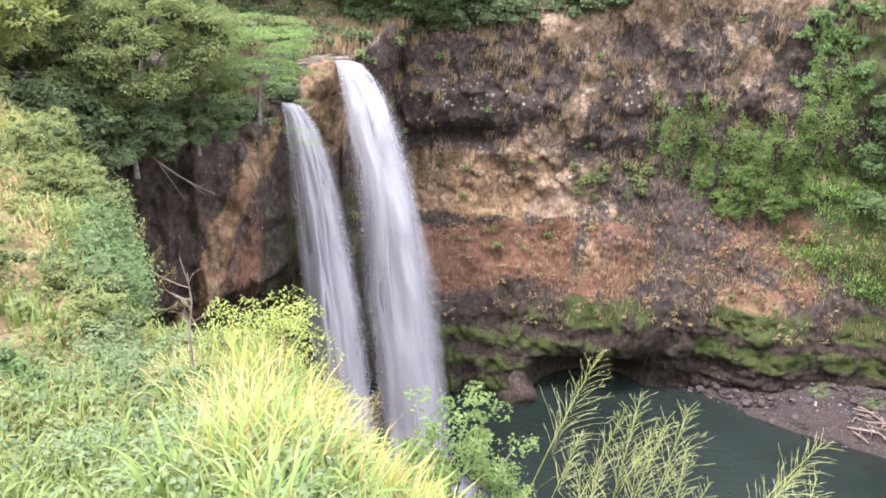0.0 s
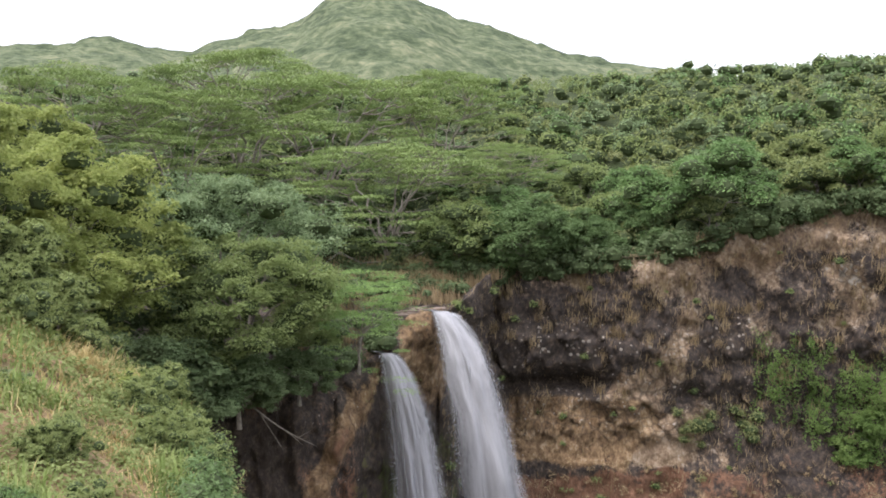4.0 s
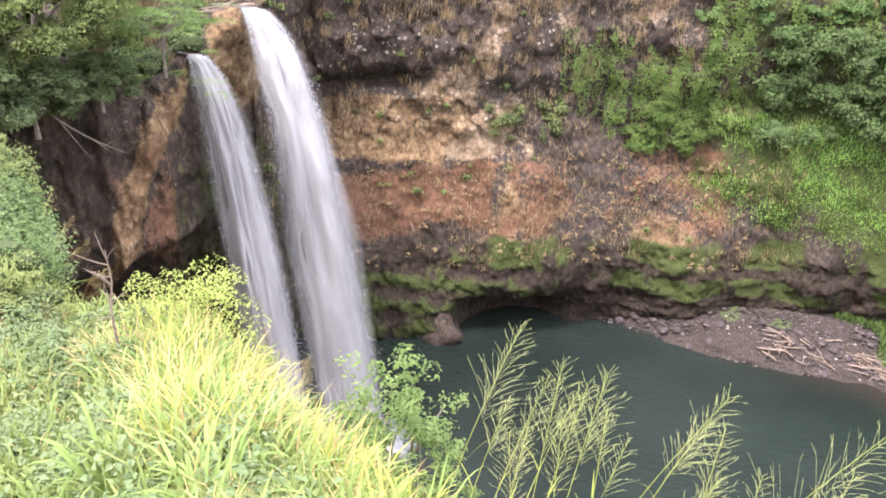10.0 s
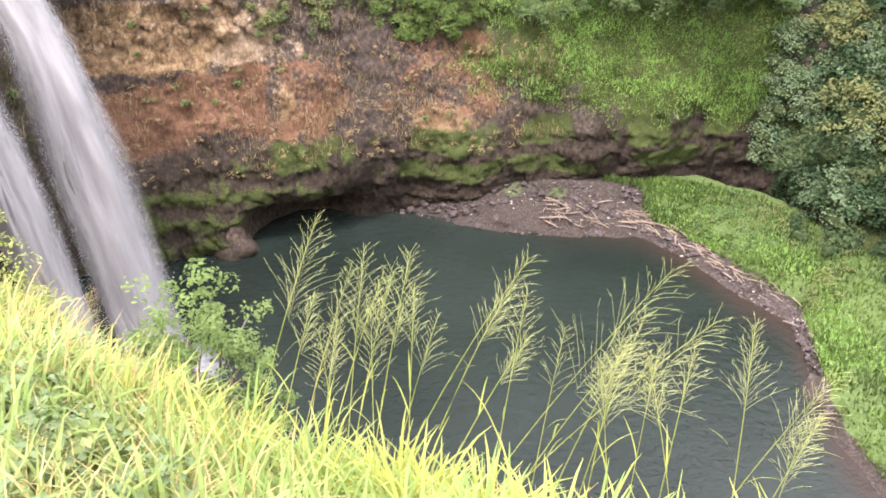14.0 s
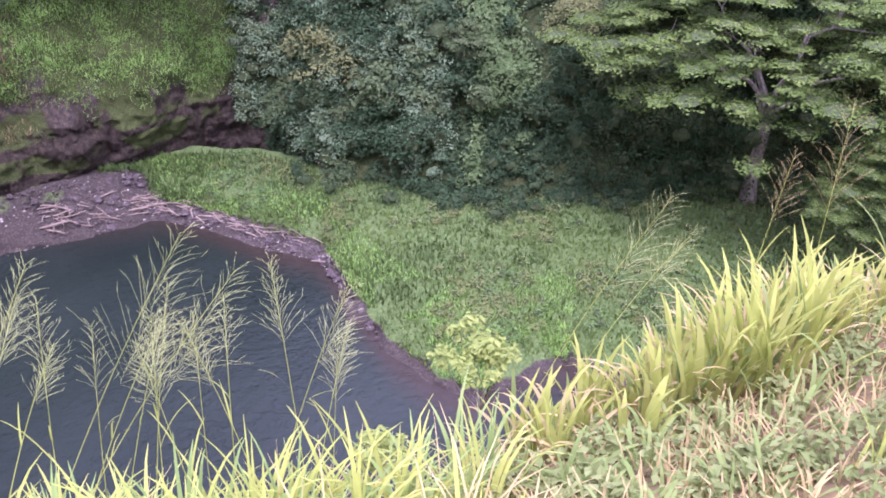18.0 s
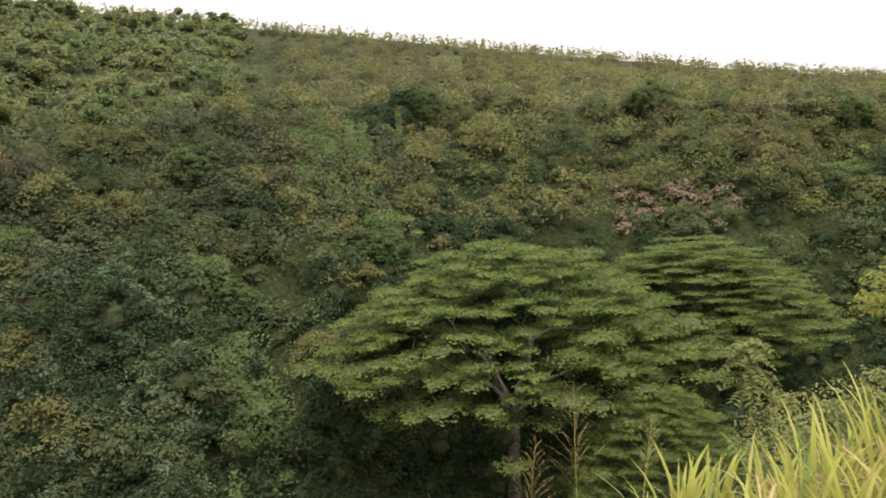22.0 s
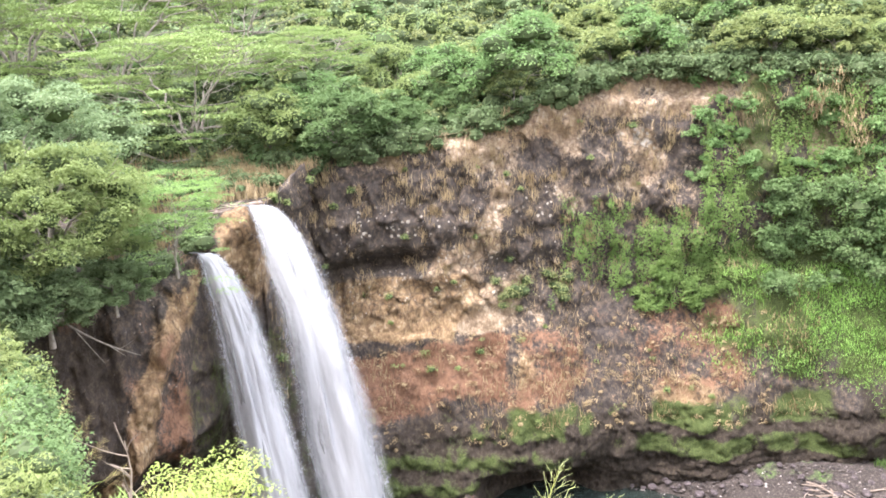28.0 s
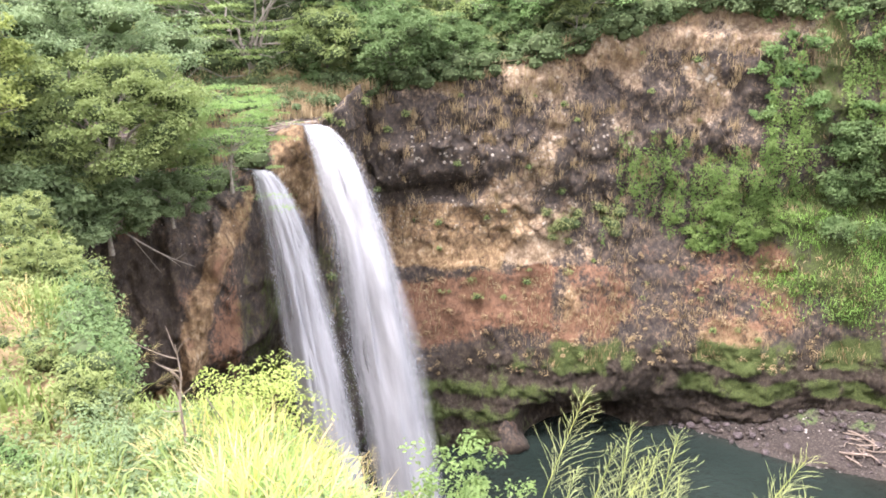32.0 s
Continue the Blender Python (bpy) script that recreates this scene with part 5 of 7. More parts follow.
# shrubs over the gorge side
for k, (nm, mat, lab, n, va, vb, a0, a1) in enumerate((
        ("shrubs_dull", LEAF_BLUE, "dull green shrubs covering the gorge side", 640, 0.0, 0.85, 43, 118),
        ("shrubs_deep", LEAF_DEEP, "deep green shrubs covering the gorge side", 520, 0.1, 1.1, 44.5, 118),
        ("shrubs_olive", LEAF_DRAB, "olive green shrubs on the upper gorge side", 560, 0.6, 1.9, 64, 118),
        ("shrubs_muted", LEAF_MUTED, "muted green shrubs on the upper gorge side", 380, 0.6, 1.9, 46, 72),
        ("shrubs_brown", LEAF_BROWN, "brownish shrubs on the upper gorge side", 560, 0.7, 1.9, 62, 118),
        ("shrubs_yellow", LEAF_YELLOW, "yellowish shrubs on the upper gorge side", 330, 0.6, 1.5, 76, 118))):
    m = int(n * 0.42)
    az, v, r, z = scatter_wall(2 * m, a0, a1, va, vb)
    p = polar(az, r - 0.3, z + 0.2)
    best = np.argsort(-fbm(p * 0.05, 300 + 7 * k, 3) - 0.6 * g.random(2 * m))[:m]
    size = (1.5 + 3.0 * g.random(m) ** 1.8) * np.where(v[best] > 1, 1.25, 1)
    d = unit(g.normal(size=(m, 9, 3)) + np.array([0, 0, 0.8]))
    sub = (p[best][:, None] + d * (size * g.uniform(0.55, 0.85, (9, m))).T[..., None]).reshape(-1, 3)
    sub_r = np.repeat(size, 9) * g.uniform(0.3, 0.5, 9 * m)
    ob = leaf_mass("stuff_" + nm, lab, "shrubs", np.concatenate([sub, p[best]]), np.concatenate([sub_r, size * 0.85]), np.concatenate([np.full(9 * m, 46), np.full(m, 120)]), np.concatenate([np.repeat(0.28 + 0.04 * size, 9), 0.32 + 0.04 * size]), mat, 0.5, -0.3, 10 + k, 0.5, m)
az, v, r, z = scatter_wall(26, 85, 94, 0.55, 0.68)
leaf_mass("stuff_withered_shrubs", "withered pinkish-tan shrubs on the gorge side", "shrubs", polar(az, r - 0.8, z + 0.8), g.uniform(0.9, 1.7, 26), 90, 0.4, LEAF_TAN, 0.3, -0.5, 17)
for i in range(22):
    az, v = g.uniform(50, 114), g.uniform(0.25, 1.0)
    r, z = wall_point(az, v)
    r = r - float(slope_relief(np.array(az), r, z))
    copy_thing((rim_tree, dark_tree)[int(g.choice(2, p=[0.35, 0.65]))], at(az, float(r) - 0.4, float(z) - 0.3, az * 5, g.uniform(0.45, 0.85)))["label"] = "bushy tree growing on the steep gorge side"


def carpet(name, label, n, a0, a1, v0, v1, leaf, mat, seed, lift=0.9):
    """Leaves laid thick over the gorge side, over humps and hollows."""
    g = np.random.default_rng(seed)
    az, v = g.uniform(a0, a1, n), g.uniform(v0, v1, n)
    r, z = wall_point(az, v)
    p = polar(az, r - slope_relief(az, r, z) * (v < 1.02), z)
    if lift > 1.5:
        mid = 60.3 + 1.6 * np.sin(v * 9)
        ok = np.abs(az - mid) < 0.8 + 2.2 * g.random(n) * (1 - v)
        az, v, r, z, p, n = az[ok], v[ok], r[ok], z[ok], p[ok], int(ok.sum())
    h = lift * (0.6 + fbm(p * 0.28, 97, 3)) + g.uniform(-0.3, 0.3, n)
    inward = -unit(p * np.array([1, 1, 0])) * 0.7 + np.array([0, 0, 0.7])
    p = p + inward * h[:, None]
    ln = leaf * g.uniform(0.6, 1.4, n) * np.where(v > 1, 1.6, 1)
    vv, f = leaf_quads(p, inward + g.normal(0, 0.5, p.shape), ln, ln * 0.62, g)
    return tagged(new(name, raw_mesh(name, vv, f, mat)), label, "undergrowth", kind="stuff")


carpet("stuff_slope_leaves", "dull green undergrowth over the gorge side", 52000, 43, 118, 0.0, 0.85, 0.34, LEAF_BLUE, 61)
carpet("stuff_upper_leaves", "olive undergrowth over the upper gorge side", 34000, 70, 118, 0.6, 1.6, 0.38, LEAF_BROWN, 62)
carpet("stuff_muted_leaves", "muted green undergrowth on the upper gorge side", 34000, 45, 74, 0.6, 1.6, 0.36, LEAF_MUTED, 65, 1.2)
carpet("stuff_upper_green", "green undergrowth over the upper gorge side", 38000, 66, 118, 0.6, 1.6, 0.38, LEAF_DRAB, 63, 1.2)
carpet("stuff_gully", "fresh green creepers in a gully of the gorge side", 16000, 56.5, 64, -0.02, 0.6, 0.44, LEAF_CLIFF, 64, 2.2)

# single bushes on the gorge side
bushes = []
for k in range(8):
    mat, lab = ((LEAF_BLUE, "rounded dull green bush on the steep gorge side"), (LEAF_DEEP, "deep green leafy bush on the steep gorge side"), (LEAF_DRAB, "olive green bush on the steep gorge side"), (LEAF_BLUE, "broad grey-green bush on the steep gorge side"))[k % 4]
    d = unit(g.normal(size=(11, 3)) + np.array([0, 0, 0.8]))
    cs = np.concatenate([d * np.array([1, 1, 0.9]) * g.uniform(0.5, 0.85, (11, 1)), np.zeros((1, 3))])
    bushes.append((foliage("foliage", cs, np.concatenate([g.uniform(0.3, 0.5, 11), [0.85]]), np.array([60] * 11 + [110]), 0.15, mat, g, 0.45, -0.3, 0.6, 0.6, 1), lab))
domes = []
for k in range(4):
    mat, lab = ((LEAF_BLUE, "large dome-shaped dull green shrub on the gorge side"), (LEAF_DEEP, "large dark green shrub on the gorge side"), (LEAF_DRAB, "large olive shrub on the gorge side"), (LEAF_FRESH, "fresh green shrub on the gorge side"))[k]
    d = unit(g.normal(size=(30, 3)) + np.array([0, 0, 0.7]))
    cs = np.concatenate([d * np.array([1, 1, 0.8]) * g.uniform(0.55, 0.9, (30, 1)), np.zeros((1, 3))])
    domes.append((foliage("foliage", cs, np.concatenate([g.uniform(0.18, 0.34, 30), [0.8]]), np.array([84] * 30 + [160]), 0.078, mat, g, 0.45, -0.3, 0.6, 0.6, 1), lab))
for i in range(84):
    az = 45.5 + 68 * (i + g.random()) / 84
    v = g.uniform(0.02, 1.06)
    k = int(g.choice(4, p=[0.4, 0.32, 0.2, 0.08])) if v < 0.6 else int(g.choice(4, p=[0.12, 0.3, 0.52, 0.06]))
    r, z = wall_point(az, v)
    r = r - float(slope_relief(np.array(az), r, z)) * (v < 1.02)
    s = g.uniform(2.8, 5.2)
    if v < 0.6 and abs(az - 60.3 - 1.6 * math.sin(v * 9)) < 2.6:
        continue
    ob = new("large_shrub", domes[k][0])
    ob.matrix_basis = at(az, float(r) - 0.5, float(z), i, s, s * g.uniform(0.75, 1.1))
    tagged(ob, domes[k][1], "shrub", "large shrubs on the gorge side")
for i in range(190):
    k = int(g.choice(8))
    az = g.uniform(45, 112)
    v = g.uniform(0.0, 0.55) if k % 4 != 2 else g.uniform(0.5, 1.0)
    r, z = wall_point(az, v)
    r = r - float(slope_relief(np.array(az), r, z))
    s = 1.3 + 2.6 * g.random() ** 1.8
    if v < 0.6 and abs(az - 60.3 - 1.6 * math.sin(v * 9)) < 2.0:
        continue
    ob = new("bush", bushes[k][0])
    ob.matrix_basis = at(az, float(r) - 0.2, float(z) + 0.1 * s, i, s, s * g.uniform(0.8, 1.25))
    tagged(ob, bushes[k][1], "bush", "bushes on the gorge side")

# bushes that straggle from the gorge side into the meadow
az = np.concatenate([g.uniform(44, 100, 90), g.uniform(57, 70, 60)])
r = np.interp(az, W_AZ, W_FOOT) + np.concatenate([g.uniform(-5, 1, 90) * g.random(90), g.uniform(-1, 7, 60)])
leaf_mass("stuff_foot_bushes", "dull green bushes at the foot of the gorge side", "bushes", polar(az, r, bank_z(az, r) + 0.5 + 0.7 * np.clip(r - np.interp(az, W_AZ, W_FOOT), 0, 9)), g.uniform(0.7, 1.9, 150), 130, 0.3, LEAF_BLUE, 0.3, -0.5, 18, 0.45)
# dark leaf clumps added for the shade under the great tree
az, r = g.uniform(66, 98, 170), g.uniform(84, 100, 170)
leaf_mass("stuff_thicket", "dark leaves added to stand for the shade under the great tree", "thicket", polar(az, r, 2 + 10 * g.random(170) ** 1.4), g.uniform(1.2, 2.6, 170), 120, 0.36, LEAF_BLUE, seed=28, core=0.35)

# growth on the cliff: bushes, hanging vines
def cliff_at(az, z, out):
    """Points on the cliff's surface at a bearing and a height, moved out of it."""
    i = np.clip(np.round((az + 14) / 0.13).astype(int), 0, CLIFF_P.shape[0] - 1)
    j = 40 + np.abs(CLIFF_P[i, 40:220, 2] - z[:, None]).argmin(1)
    p = CLIFF_P[i, j]
    return p - unit(p * np.array([1, 1, 0])) * np.broadcast_to(out, len(p))[:, None]


def vine_strings(name, label, az, top, length, per, leaf, mat, seed, out=0.35, width=0.2):
    """Strands of leaves that hang down over the rock."""
    g = np.random.default_rng(seed)
    idx = np.repeat(np.arange(len(az)), per)
    k = g.random(len(idx))
    p = cliff_at(az[idx] + 0.15 * np.sin(9 * k + idx), top[idx] - k * length[idx], out * (1.3 - 0.6 * k)) + g.normal(0, 1, (len(idx), 3)) * width
    ln = leaf * g.uniform(0.6, 1.4, len(idx))
    v, f = leaf_quads(p, g.normal(0, 0.35, p.shape) - 0.8 * unit(p * np.array([1, 1, 0])) + np.array([0, 0, 0.5]), ln, ln * 0.6, g)
    return tagged(new(name, raw_mesh(name, v, f, mat)), label, "climbing plants", kind="stuff")


def cliff_masses(name, label, az, z, size, leaf, mat, seed, out=0.5, around=8, per=46):
    """Bushes that bulge out of the rock: lobes of leaves round a heart painted dark as shade."""
    g = np.random.default_rng(seed)
    c = cliff_at(az, z, out * size)
    d = unit(g.normal(size=(len(c), around, 3)) + np.array([-0.25, -0.55, 0.5]))
    sub = (c[:, None] + d * (size[:, None, None] * g.uniform(0.5, 0.95, (len(c), around, 1))) * np.array([1, 1, 0.75])).reshape(-1, 3)
    leaf_mass(name, label, "climbing plants", np.concatenate([sub, c]), np.concatenate([np.repeat(size, around) * g.uniform(0.28, 0.5, len(sub)), size * 0.75]), np.concatenate([np.full(len(sub), per), np.full(len(c), per)]), leaf, mat, 0.4, -0.6, seed, 0.6, len(c))


n = 150
az = np.concatenate([g.normal(20.0, 2.4, 90), g.uniform(13.5, 17, 22), g.uniform(22, 26, 38)])
top = np.concatenate([g.uniform(23, 31, 90), g.uniform(25, 34, 22), g.uniform(24, 35, 38)])
vine_strings("stuff_cliff_vines", "fresh green vines trailing down the cliff face", az, top, g.uniform(1.5, 5, n), 110, 0.19, LEAF_VINE, 22)
az, z = g.normal(20.4, 1.9, 28), 19.2 + 5.0 * g.random(28) ** 1.3
cliff_masses("stuff_cliff_vine_bushes", "bright green creeper bushes at the foot of the rock face", az, z, g.uniform(0.6, 1.3, 28), 0.24, LEAF_VINE, 23, 0.35)
n = 230
az = 21.6 + 13 * g.random(n) ** 1.2
keep = fbm(np.stack([az * 0.7, 0 * az, 0 * az], -1), 401, 3) > -0.25
az = az[keep]
n = len(az)
vine_strings("stuff_hanging_vines", "long hanging green vines under the rim", az, g.uniform(30, 44.5, n), g.uniform(2, 7, n), 64, 0.27, LEAF_VINE, 24, 0.5, 0.2)
az = g.uniform(33, 47, 170)
vine_strings("stuff_curtain_vines", "curtain of drooping green creepers on the cliff", az, g.uniform(29, 43, 170), g.uniform(2.5, 6.5, 170), 80, 0.3, LEAF_FRESH, 25, 1.4, 0.26)
az = g.uniform(25.5, 43.5, 120)
z = 22 + 10.5 * g.random(120) - 0.05 * np.abs(az - 34)
cliff_masses("stuff_cliff_growth", "deep green bushes bulging out of the cliff", az, z, g.uniform(0.9, 2.2, 120), 0.27, LEAF_CLIFF, 21, 0.75, 9)
az, z = g.uniform(22, 44, 70), g.uniform(33, 43.5, 70)
cliff_masses("stuff_upper_cliff_growth", "green bushes on the upper cliff", az, z, g.uniform(0.6, 1.6, 70), 0.29, LEAF_FRESH, 26, 0.4, 8)
az, z, p = on_cliff(200, 43, 49.8, 2, 32, 0.4)
leaf_mass("stuff_corner_shrubs", "blue-green shrubs in the corner of the gorge", "shrubs", p, g.uniform(0.8, 1.9, len(p)), 90, 0.3, LEAF_CORNER, seed=30)
own = np.random.default_rng(77)
az, v = own.uniform(45.5, 57.5, 170), own.uniform(0.03, 0.7, 170)
r, z = wall_point(az, v)
p = polar(az, r - slope_relief(az, r, z) - 0.5, z + 0.3)
size = 1.0 + 1.8 * own.random(170) ** 1.5
d = unit(own.normal(size=(170, 8, 3)) + np.array([0, 0, 0.7]))
sub = (p[:, None] + d * (size * own.uniform(0.55, 0.85, (8, 170))).T[..., None]).reshape(-1, 3)
leaf_mass("stuff_pool_shrubs", "blue-green shrubs above the corner of the pool", "shrubs", np.concatenate([sub, p]), np.concatenate([np.repeat(size, 8) * own.uniform(0.32, 0.5, 1360), size * 0.8]), np.concatenate([np.full(1360, 34), np.full(170, 60)]), 0.32, LEAF_CORNER, 0.5, -0.3, 34, 0.6, 170)
az, z, p = on_cliff(300, -3, 27, 7.5, 19, 0.05)
leaf_mass("stuff_earth_plants", "low withered tan plants on the red earth", "plants", p, g.uniform(0.2, 0.75, len(p)), 44, 0.2, GRASS_TAN, seed=33, core=0)
az, z, p = on_cliff(24, -3, 27, 7.5, 18, 0.05)
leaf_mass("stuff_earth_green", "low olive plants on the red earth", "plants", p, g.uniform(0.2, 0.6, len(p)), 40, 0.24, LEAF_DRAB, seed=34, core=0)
az, z, p = on_cliff(36, -4, 26, 9, 40, 0.1)
leaf_mass("stuff_cliff_bushes", "small scattered bushes on the rock face", "bushes", p, g.uniform(0.25, 0.7, len(p)), 60, 0.24, LEAF_OLIVE, seed=23)
az, z, p = on_cliff(60, 8.3, 14.6, 20.0, 24.5, 0.3)
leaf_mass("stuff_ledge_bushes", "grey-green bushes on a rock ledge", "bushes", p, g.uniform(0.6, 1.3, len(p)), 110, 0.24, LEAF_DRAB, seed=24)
# overhanging growth on the rim
az = np.concatenate([g.uniform(-6, 8, 110), g.uniform(8, 48, 340)])
rim_r, rim_z = np.interp(az, W_AZ, W_EDGE), np.interp(az, W_AZ, W_TOP)
leaf_mass("stuff_rim_growth", "dark undergrowth along the cliff rim", "undergrowth", polar(az, rim_r + g.uniform(-0.4, 4.5, len(az)), rim_z + g.uniform(-0.9, 1.3, len(az))), g.uniform(0.7, 1.7, len(az)), 80, 0.36, LEAF_DEEP, seed=25)
az = g.uniform(-43, -10.5, 230)
r = np.interp(az, B_AZ, B_R) + g.uniform(0.5, 16, 230)
leaf_mass("stuff_buttress_growth", "dark undergrowth on the rim under the trees", "undergrowth", polar(az, r, np.interp(az, B_AZ, B_TOP) + 0.12 * (r - np.interp(az, B_AZ, B_R)) + 0.3), g.uniform(0.7, 1.7, 230), 70, 0.34, LEAF_DEEP, seed=26)

az, r = g.uniform(-18, -3.5, 110), g.uniform(80, 102, 110)
leaf_mass("stuff_stream_growth", "dark shrubs beside the stream above the falls", "undergrowth", polar(az, r, 36.0 + 0.09 * (r - 76)), g.uniform(0.4, 1.2, 110), 70, 0.34, LEAF_DEEP, seed=29)
az = g.uniform(-26, -1.5, 240)
r = np.interp(az, W_AZ, W_EDGE) + 1.5 + 22 * g.random(240)
leaf_mass("stuff_umbrella_undergrowth", "dark undergrowth below the umbrella trees", "undergrowth", polar(az, r, plateau_z(az, r) + 0.4 + 6.5 * g.random(240) ** 1.6 * smooth(4, 10, r - np.interp(az, W_AZ, W_EDGE))), g.uniform(0.7, 1.9, 240), 90, 0.34, LEAF_DEEP, seed=31)

# bright creepers that hang over the brow of the gorge side
idx = np.repeat(np.arange(46), 150)
az = np.concatenate([g.normal(66.6, 1.2, 24), g.normal(70.2, 1.6, 22)])[idx]
v = np.concatenate([g.uniform(0.88, 1.02, 24), g.uniform(0.82, 0.99, 22)])[idx] - g.random(len(idx)) * np.repeat(g.uniform(0.06, 0.24, 46), 150)
r, z = wall_point(az, v)
pt = polar(az, r - slope_relief(az, r, z) * (v < 1.02) - 2.6, z + 0.8) + g.normal(0, 0.3, (len(idx), 3))
v, f = leaf_quads(pt, g.normal(0, 0.5, pt.shape) + np.array([-0.8, -0.3, 0.4]), 0.5, 0.26, g)
tagged(new("stuff_hanging_creepers", raw_mesh("hanging_creepers", v, f, LEAF_CLIFF)), "green creepers hanging over the brow of the gorge side", "climbing plants", kind="stuff")


# ---- grass ----
def grass(name, label, base, length, width, mat, seed, lean=0.25, droop=0.9, segs=3):
    g = np.random.default_rng(seed)
    n = len(base)
    v, f = blades(base, g.uniform(0, 2 * np.pi, n), length * g.uniform(0.5, 1.3, n), np.abs(g.normal(0, lean, n)), width * g.uniform(0.6, 1.3, n), g, droop, segs)
    return tagged(new(name, raw_mesh(name, v, f, mat)), label, "grass", kind="stuff")


def tussocks(name, label, az, r, n, length, width, mat, seed, spread=0.07, lean=0.2, droop=1.7, segs=7):
    """Tufts of broad blades that fan out from their foot and bend over at the tip."""
    g = np.random.default_rng(seed)
    m = len(az)
    off = g.normal(0, 1, (m * n, 2)) * np.repeat(g.uniform(0.6, 1.5, m), n)[:, None] * spread
    base = np.repeat(polar(az, r, hill_z(az, r) - 0.04), n, 0)
    base[:, :2] += off
    heading = np.arctan2(off[:, 0], off[:, 1]) + g.normal(0, 0.5, m * n)
    ang = np.clip(lean * np.hypot(off[:, 0], off[:, 1]) / spread, 0, 0.9) * g.uniform(0.5, 1.3, m * n)
    v, f = blades(base, heading, np.repeat(length * g.uniform(0.65, 1.2, m), n) * g.uniform(0.55, 1.15, m * n), ang, width * g.uniform(0.6, 1.25, m * n), g, droop, segs)
    return tagged(new(name, raw_mesh(name, v, f, mat)), label, "grass", kind="stuff")


def on_hill(n, a0, a1, r0, r1, tuft=1, spread=0.0):
    """Points on the near hill, gathered into tufts."""
    m = max(1, n // tuft)
    az, r = g.uniform(a0, a1, m), np.sqrt(g.uniform(r0 ** 2, r1 ** 2, m))
    az, r = np.repeat(az, tuft), np.repeat(r, tuft)
    p = polar(az, r, 0 * r)[:, :2] + g.normal(0, 1, (len(r), 2)) * spread * (1 + r[:, None] * 0.03)
    az, r = np.degrees(np.arctan2(p[:, 0], p[:, 1])), np.hypot(p[:, 0], p[:, 1])
    return az, r, polar(az, r, hill_z(az, r) - 0.03)


az, r, p = on_hill(44000, -46, -3, 3, 36, 12, 0.13)
patch = fbm(p * 0.2, 81, 3) + 1.3 * np.exp(-((az + 29) / 2.8) ** 2 - ((r - 21) / 6) ** 2) + 0.8 * np.exp(-((az + 37) / 3) ** 2 - ((r - 11) / 3) ** 2) - 0.25
bare = np.zeros(len(az), bool)
for a0, r0, wa, wr in ((-25.3, 14.0, 1.6, 1.6), (-28.2, 14.8, 1.8, 1.0), (-30.8, 15.6, 1.6, 0.9), (-26.7, 8.2, 3.0, 0.8), (-18.6, 9.6, 1.4, 0.8), (-36, 13, 2.0, 1.2)):
    bare |= ((az - a0) / wa) ** 2 + ((r - r0) / wr) ** 2 < 0.6 + 0.9 * g.random(len(az))
keep = (r < np.interp(az, HILL_AZ, HILL_R) * 1.12) & ((fbm(p * 0.33, 91, 3) > -0.42) | (r > 26)) & ~bare
dry = patch + 0.3 * np.repeat(g.normal(size=len(p) // 12), 12) > 0.42
ok = keep & ~dry
grass("stuff_bank_grass", "long fresh green grass on the bank", p[ok], 0.32 + 0.010 * r[ok], 0.018 + 0.0015 * r[ok], GRASS_FRESH, 31, 0.4, 1.2)
ok = keep & dry
grass("stuff_bank_dry_grass", "dry straw-coloured grass on the bank", p[ok], 0.3 + 0.008 * r[ok], 0.009 + 0.0009 * r[ok], GRASS_DRY, 32, 0.75, 1.6)
az, r, p = on_hill(9000, -46, 0, 2.6, 10, 14, 0.12)
keep = r < np.interp(az, HILL_AZ, HILL_R) * 1.1
grass("stuff_near_grass", "long arching green grass close to the lookout", p[keep], 0.46, 0.026, GRASS_FRESH, 40, 0.45, 1.3)
az, r, p = on_hill(7500, -16, 1, 5, 11, 14, 0.12)
keep = r < np.interp(az, HILL_AZ, HILL_R) * 1.15
grass("stuff_mound_grass", "bright arching grass on the mound above the falls", p[keep][::5], 0.6, 0.026, GRASS_LIME, 38, 0.45, 1.3)
grass("stuff_mound_green", "arching green grass on the mound", p[keep][1::3], 0.58, 0.028, GRASS_BROAD, 50, 0.45, 1.3)
grass("stuff_mound_dry", "dry straw grass between the green on the mound", p[keep][2::4], 0.7, 0.016, GRASS_DRY, 53, 0.5, 1.3)
az, r, p = on_hill(3600, -44, 0, 3, 10, 16, 0.16)
keep = (r < np.interp(az, HILL_AZ, HILL_R) * 1.05) & (fbm(p * 0.5, 90, 2) > 0)
grass("stuff_near_dry_grass", "withered straw among the grass close to the lookout", p[keep], 0.46, 0.012, GRASS_DRY, 61, 0.6, 1.4)
az, r, p = on_hill(4600, -4, 62, 2.2, 6.5, 14, 0.07)
keep = r < np.interp(az, HILL_AZ, HILL_R) * np.interp(az, [20, 30, 52, 60], [1.25, 0.98, 0.98, 1.2])
green = (fbm(p * 0.9, 89, 2) + 0.4 * np.repeat(g.normal(size=len(p) // 14), 14)[:len(p)] - 0.02 * (az - 30)) > 0.0
grass("stuff_edge_grass", "bright lime grass along the edge of the lookout", p[keep & ~green][::3], 0.5, 0.02, GRASS_LIME, 33, 0.25, 1.3, 6)
grass("stuff_edge_green", "broad green grass along the edge of the lookout", p[keep & green], 0.46, 0.02, GRASS_BROAD, 57, 0.3, 1.0, 5)
